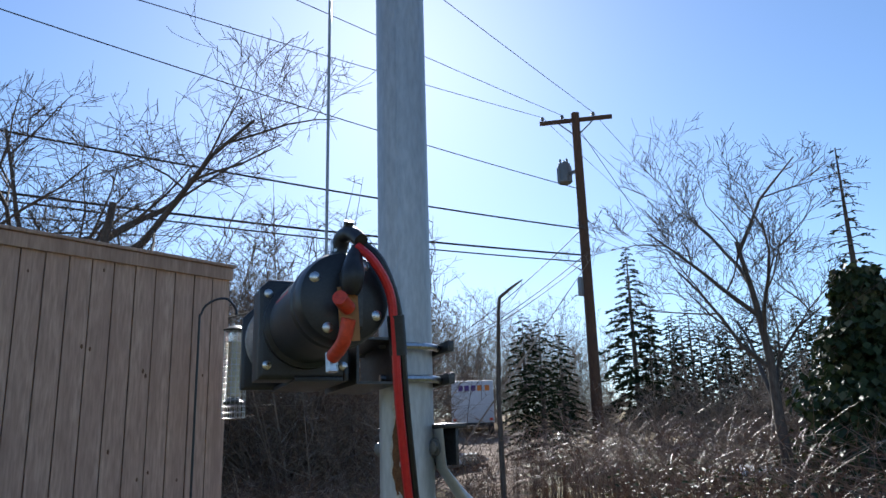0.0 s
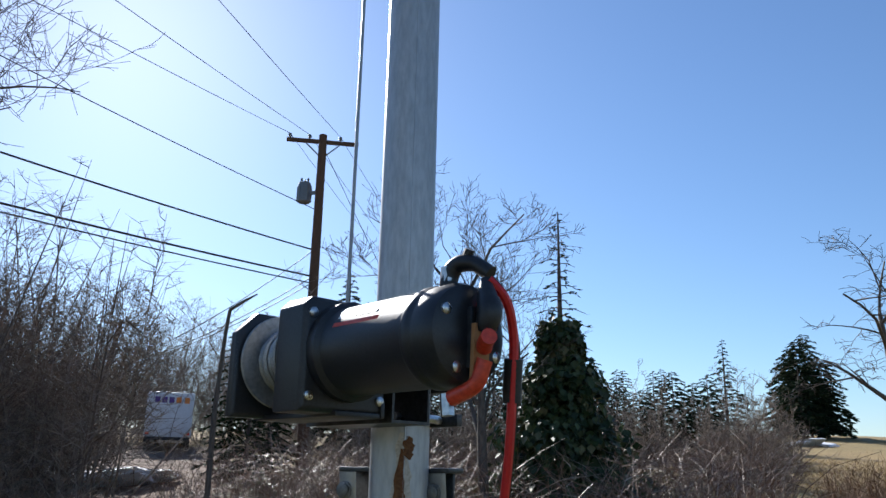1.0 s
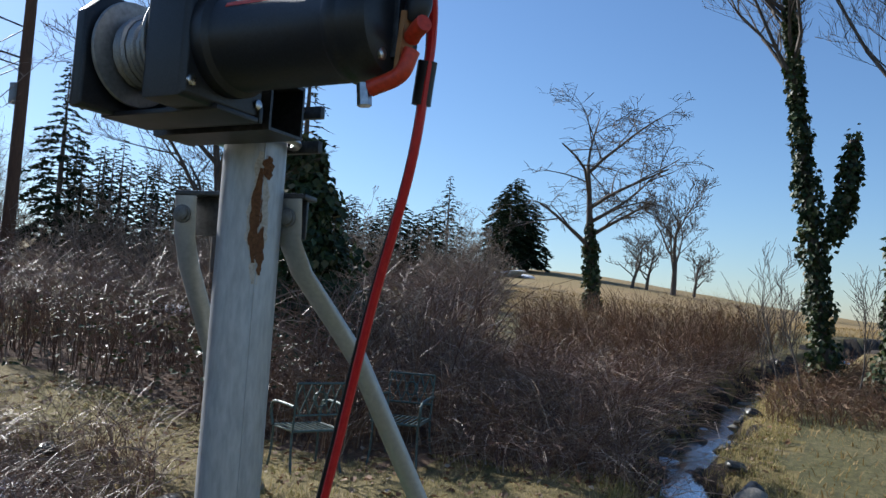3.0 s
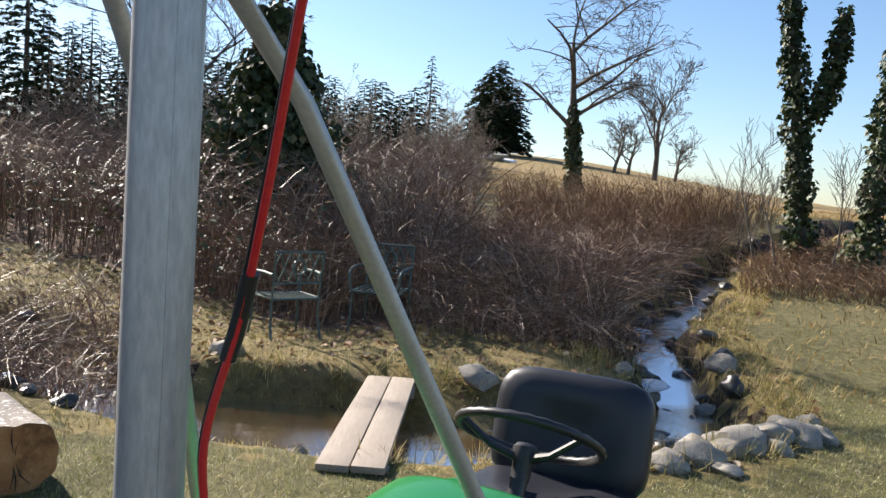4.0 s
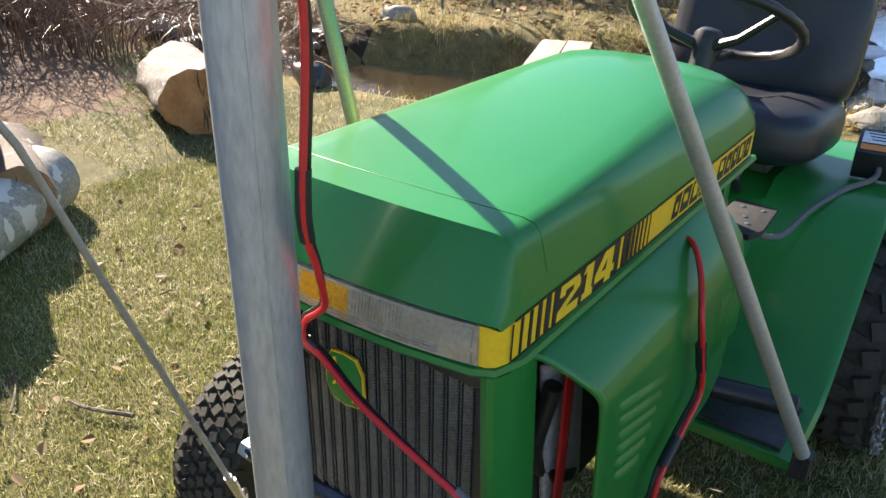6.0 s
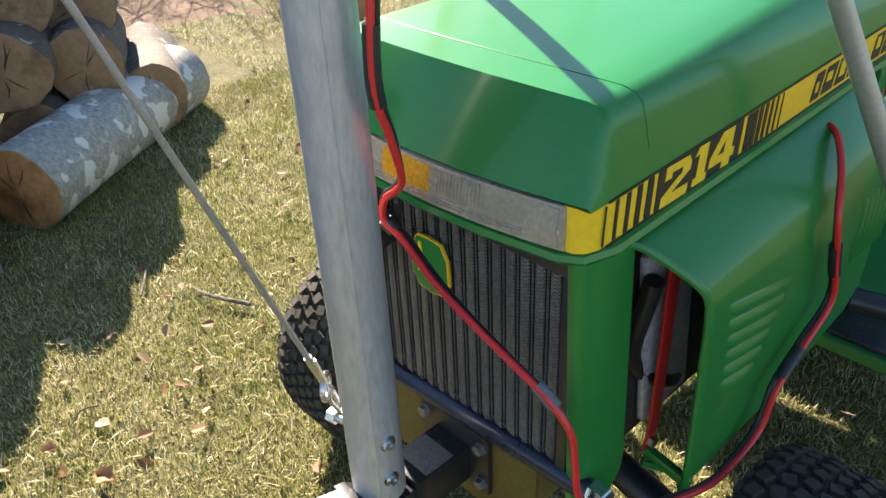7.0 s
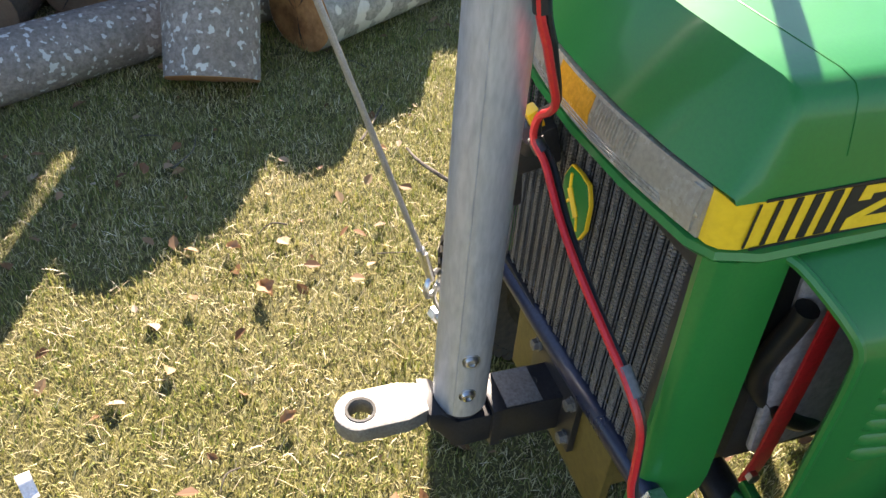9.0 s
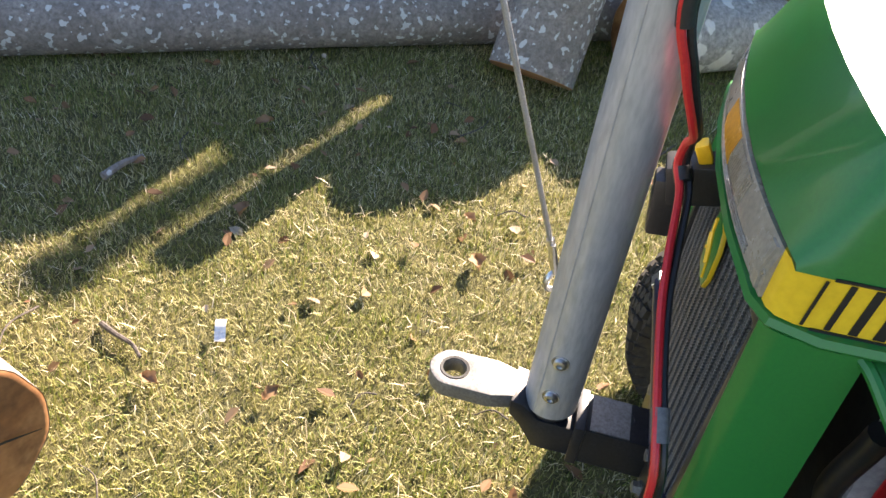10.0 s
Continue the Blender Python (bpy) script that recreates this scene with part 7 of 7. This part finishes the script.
# ---- utility poles and lines ----
def utility_pole(x, y, top, label, arm_dir, tilt=(0, 0)):
    ob = thing("utility_pole", label, "utility pole", at=(x, y, 0), group="utility poles")
    zb = ghz(x, y) - 0.3
    acc = Acc()
    lean = lambda z: Vector((tilt[0] * (z - top), tilt[1] * (z - top), z))
    acc.tube([lean(zb), lean((zb + top) / 2), lean(top)], [0.19, 0.165, 0.14], 14)
    part("pole_shaft", acc, UPOLE, ob, "brown creosoted wooden pole")
    u = Vector((*arm_dir, 0)).normalized()
    acc = Acc()
    m = Matrix((( u.x, -u.y, 0), (u.y, u.x, 0), (0, 0, 1)))
    acc.box(lean(top - 0.25) + Vector((0, 0, 0)), (2.45, 0.11, 0.13), m)
    part("crossarm", acc, UPOLE, ob, bevel=0.01)
    for s in (-1, 1):
        acc = Acc()
        acc.box(lean(top - 0.55) + u * s * 0.33, (0.85, 0.03, 0.04), m @ Euler((0, s * -0.75, 0)).to_matrix())
        part("arm_brace", acc, TRANSFORMER, ob)
    for s in (-1.12, -0.45, 0.6):
        acc = Acc()
        acc.lathe([(0.02, 0), (0.02, 0.05), (0.06, 0.06), (0.05, 0.10), (0.065, 0.12), (0.045, 0.17), (0.01, 0.18)], Matrix.Translation(lean(top - 0.19) + u * s), 12)
        part("insulator", acc, TRANSFORMER, ob)
    return ob, lean, u


ux, uy, UT = -20.63, 13.42, 12.95
up_ob, lean, uu = utility_pole(ux, uy, UT, "tall brown utility pole with a crossarm and a grey transformer", (0.55, 0.835), (0.0, 0.0))
tc = Vector((-0.58, -0.23, 10.58))
acc = Acc()
acc.lathe([(0.20, 0.0), (0.235, 0.03), (0.235, 0.60), (0.21, 0.64), (0.20, 0.70), (0.05, 0.72)], Matrix.Translation(tc), 24)
tr = part("transformer", acc, TRANSFORMER, up_ob, "grey cylindrical transformer")
for k, an in enumerate((0.5, 2.5, 4.4)):
    acc = Acc()
    acc.lathe([(0.03, 0), (0.05, 0.05), (0.03, 0.10), (0.045, 0.14), (0.02, 0.2)], Matrix.Translation(tc + Vector((0.12 * math.cos(an), 0.12 * math.sin(an), 0.68))), 10)
    part("bushing", acc, TRANSFORMER, tr)
for k in range(10):
    acc = Acc()
    t = 2 * math.pi * k / 10
    acc.box(tc + Vector((0.245 * math.cos(t), 0.245 * math.sin(t), 0.30)), (0.03, 0.012, 0.5), Euler((0, 0, t)).to_matrix())
    part("cooling_fin", acc, TRANSFORMER, tr)
acc = Acc()
acc.box(tc + Vector((0.29, 0.11, 0.3)), (0.34, 0.1, 0.1), Euler((0, 0, 0.38)).to_matrix())
part("transformer_bracket", acc, TRANSFORMER, up_ob)
acc = Acc()
acc.box((-0.12, -0.15, 6.9), (0.22, 0.2, 0.6))
part("meter_box", acc, TRANSFORMER, up_ob, bevel=0.01)
x2, y2 = on_bearing(69.5, 62)
utility_pole(x2, y2, 12.2, "far leaning utility pole beyond the road", (0.6, 0.8), (0.12, 0.1))


def line(name, pa, pb, sag, r, label, ext=1.0):
    """Hanging line from pa towards and past pb."""
    pa, pb = Vector(pa), Vector(pb)
    pe = pa + (pb - pa) * ext
    acc = Acc()
    acc.tube([pa.lerp(pe, k / 30) + Vector((0, 0, -4 * sag * (k / 30) * (1 - k / 30))) for k in range(31)], r, 6)
    ob = thing(name, label, "cable", group="overhead lines")
    part("strand", acc, CABLE_BLACK, ob)
    return ob


line("overhead_line", (-20.7, 13.35, 10.25), (-16.33, -2.57, 11.57), 0.55, 0.014, "thin overhead wire hanging from the utility pole", 2.2)
line("overhead_line", (-20.7, 13.35, 8.85), (-17.27, -3.28, 9.42), 0.6, 0.026, "thick black overhead cable hanging from the utility pole", 2.2)
line("overhead_line", (-20.7, 13.35, 7.95), (-17.77, -3.21, 8.13), 0.55, 0.032, "thick black telephone cable hanging from the utility pole", 2.2)
line("overhead_line", (-20.7, 13.35, 7.72), (-17.81, -3.21, 8.01), 0.6, 0.022, "black telephone cable hanging from the utility pole", 2.2)
for s, e_ in ((-1.12, (-15.47, 6.45, 10.77)), (-0.45, (-15.36, 6.12, 11.2)), (0.6, (-15.0, 6.22, 11.71))):
    pa = Vector((ux, uy, UT - 0.02)) + uu * s
    pb = Vector(e_)
    line("overhead_line", pa, pa + (pb - Vector((-20.8, 13.1, 12.85))) * 1.0, 0.15, 0.009, "thin power wire running off the crossarm", 4.0)
    line("overhead_line", pa, pa + Vector((-26, 34, 0.3)), 0.8, 0.008, "thin power wire running off the crossarm", 1.0)
for z0, dx in ((8.8, 0.0), (7.9, 0.2), (7.7, 0.35)):
    line("overhead_line", (-20.7, 13.35, z0), (-34.0 - dx, 12.5 + dx, 6.1), 0.35, 0.016, "black drop cable looping down from the utility pole", 1.0)
line("guy_wire", (-20.6, 13.5, 12.4), (-18.6, 17.6, 4.0), 0.02, 0.010, "thin guy wire from the utility pole to the ground", 1.0)

# ---- delivery truck on the road ----
tx, ty = on_bearing(65.8, 38)
tz = 2.55
truck = thing("delivery_truck", "white box delivery truck parked on the road beyond the brush", "truck", at=(tx, ty, tz), rz=65.8)
acc = Acc()
acc.box((0, 2.2, 1.55), (2.0, 4.6, 1.95))
tb = part("box_body", acc, TRUCK_WHITE, truck, "white cargo box", bevel=0.05)
acc = Acc()
acc.rings([[(x, 4.5, 0.5), (x, 6.1, 0.5), (x, 6.1, 1.1), (x, 5.5, 1.3), (x, 5.1, 2.1), (x, 4.5, 2.2)] for x in (-0.95, 0.95)])
part("cab", acc, TRUCK_WHITE, truck, bevel=0.05)
acc = Acc()
acc.box((0, -0.11, 1.45), (1.7, 0.03, 1.5))
rd = part("rear_door", acc, TRUCK_WHITE, truck, "grey-white roll-up rear door", bevel=0.01)
for k in range(4):
    acc = Acc()
    acc.box((-0.56 + 0.3 * k, -0.135, 2.18), (0.22, 0.012, 0.26))
    part("livery_block", acc, PURPLE if k < 3 else ORANGE, rd, "coloured livery block")
acc = Acc()
acc.box((0.7, -0.135, 2.18), (0.22, 0.012, 0.26))
part("livery_block", acc, ORANGE, rd, "coloured livery block")
acc = Acc()
acc.box((0, -0.15, 0.5), (1.9, 0.12, 0.14))
part("rear_bumper", acc, DARK, truck)
for sx in (-0.85, 0.85):
    for yy in (0.9, 5.3):
        acc = Acc()
        acc.lathe([(0.2, -0.13), (0.4, -0.13), (0.42, 0), (0.4, 0.13), (0.2, 0.13)], Matrix.Translation((sx, yy, 0.42)) @ Euler((0, radians(90), 0)).to_matrix().to_4x4(), 20)
        part("wheel", acc, RUBBER, truck)
    acc = Acc()
    acc.box((sx, -0.13, 0.72), (0.16, 0.03, 0.12))
    part("tail_light", acc, RED_PAINT, truck)

# snow lying along the far road and field edge
for k, (brg, d, s) in enumerate(((69, 24, 1.5), (71, 25, 1.2), (67.4, 26, 1.1), (49, 20, 0.7), (46.5, 21, 0.9), (44, 20.5, 0.7), (23.5, 46, 1.2), (21.8, 47, 0.8), (40, 21, 0.6))):
    x, y = on_bearing(brg, d)
    stone("snow_patch", x, y, s, SNOW, "leftover bank of snow at the road's edge", 500 + k, 0.35, group="snow patches", flat=0.16)
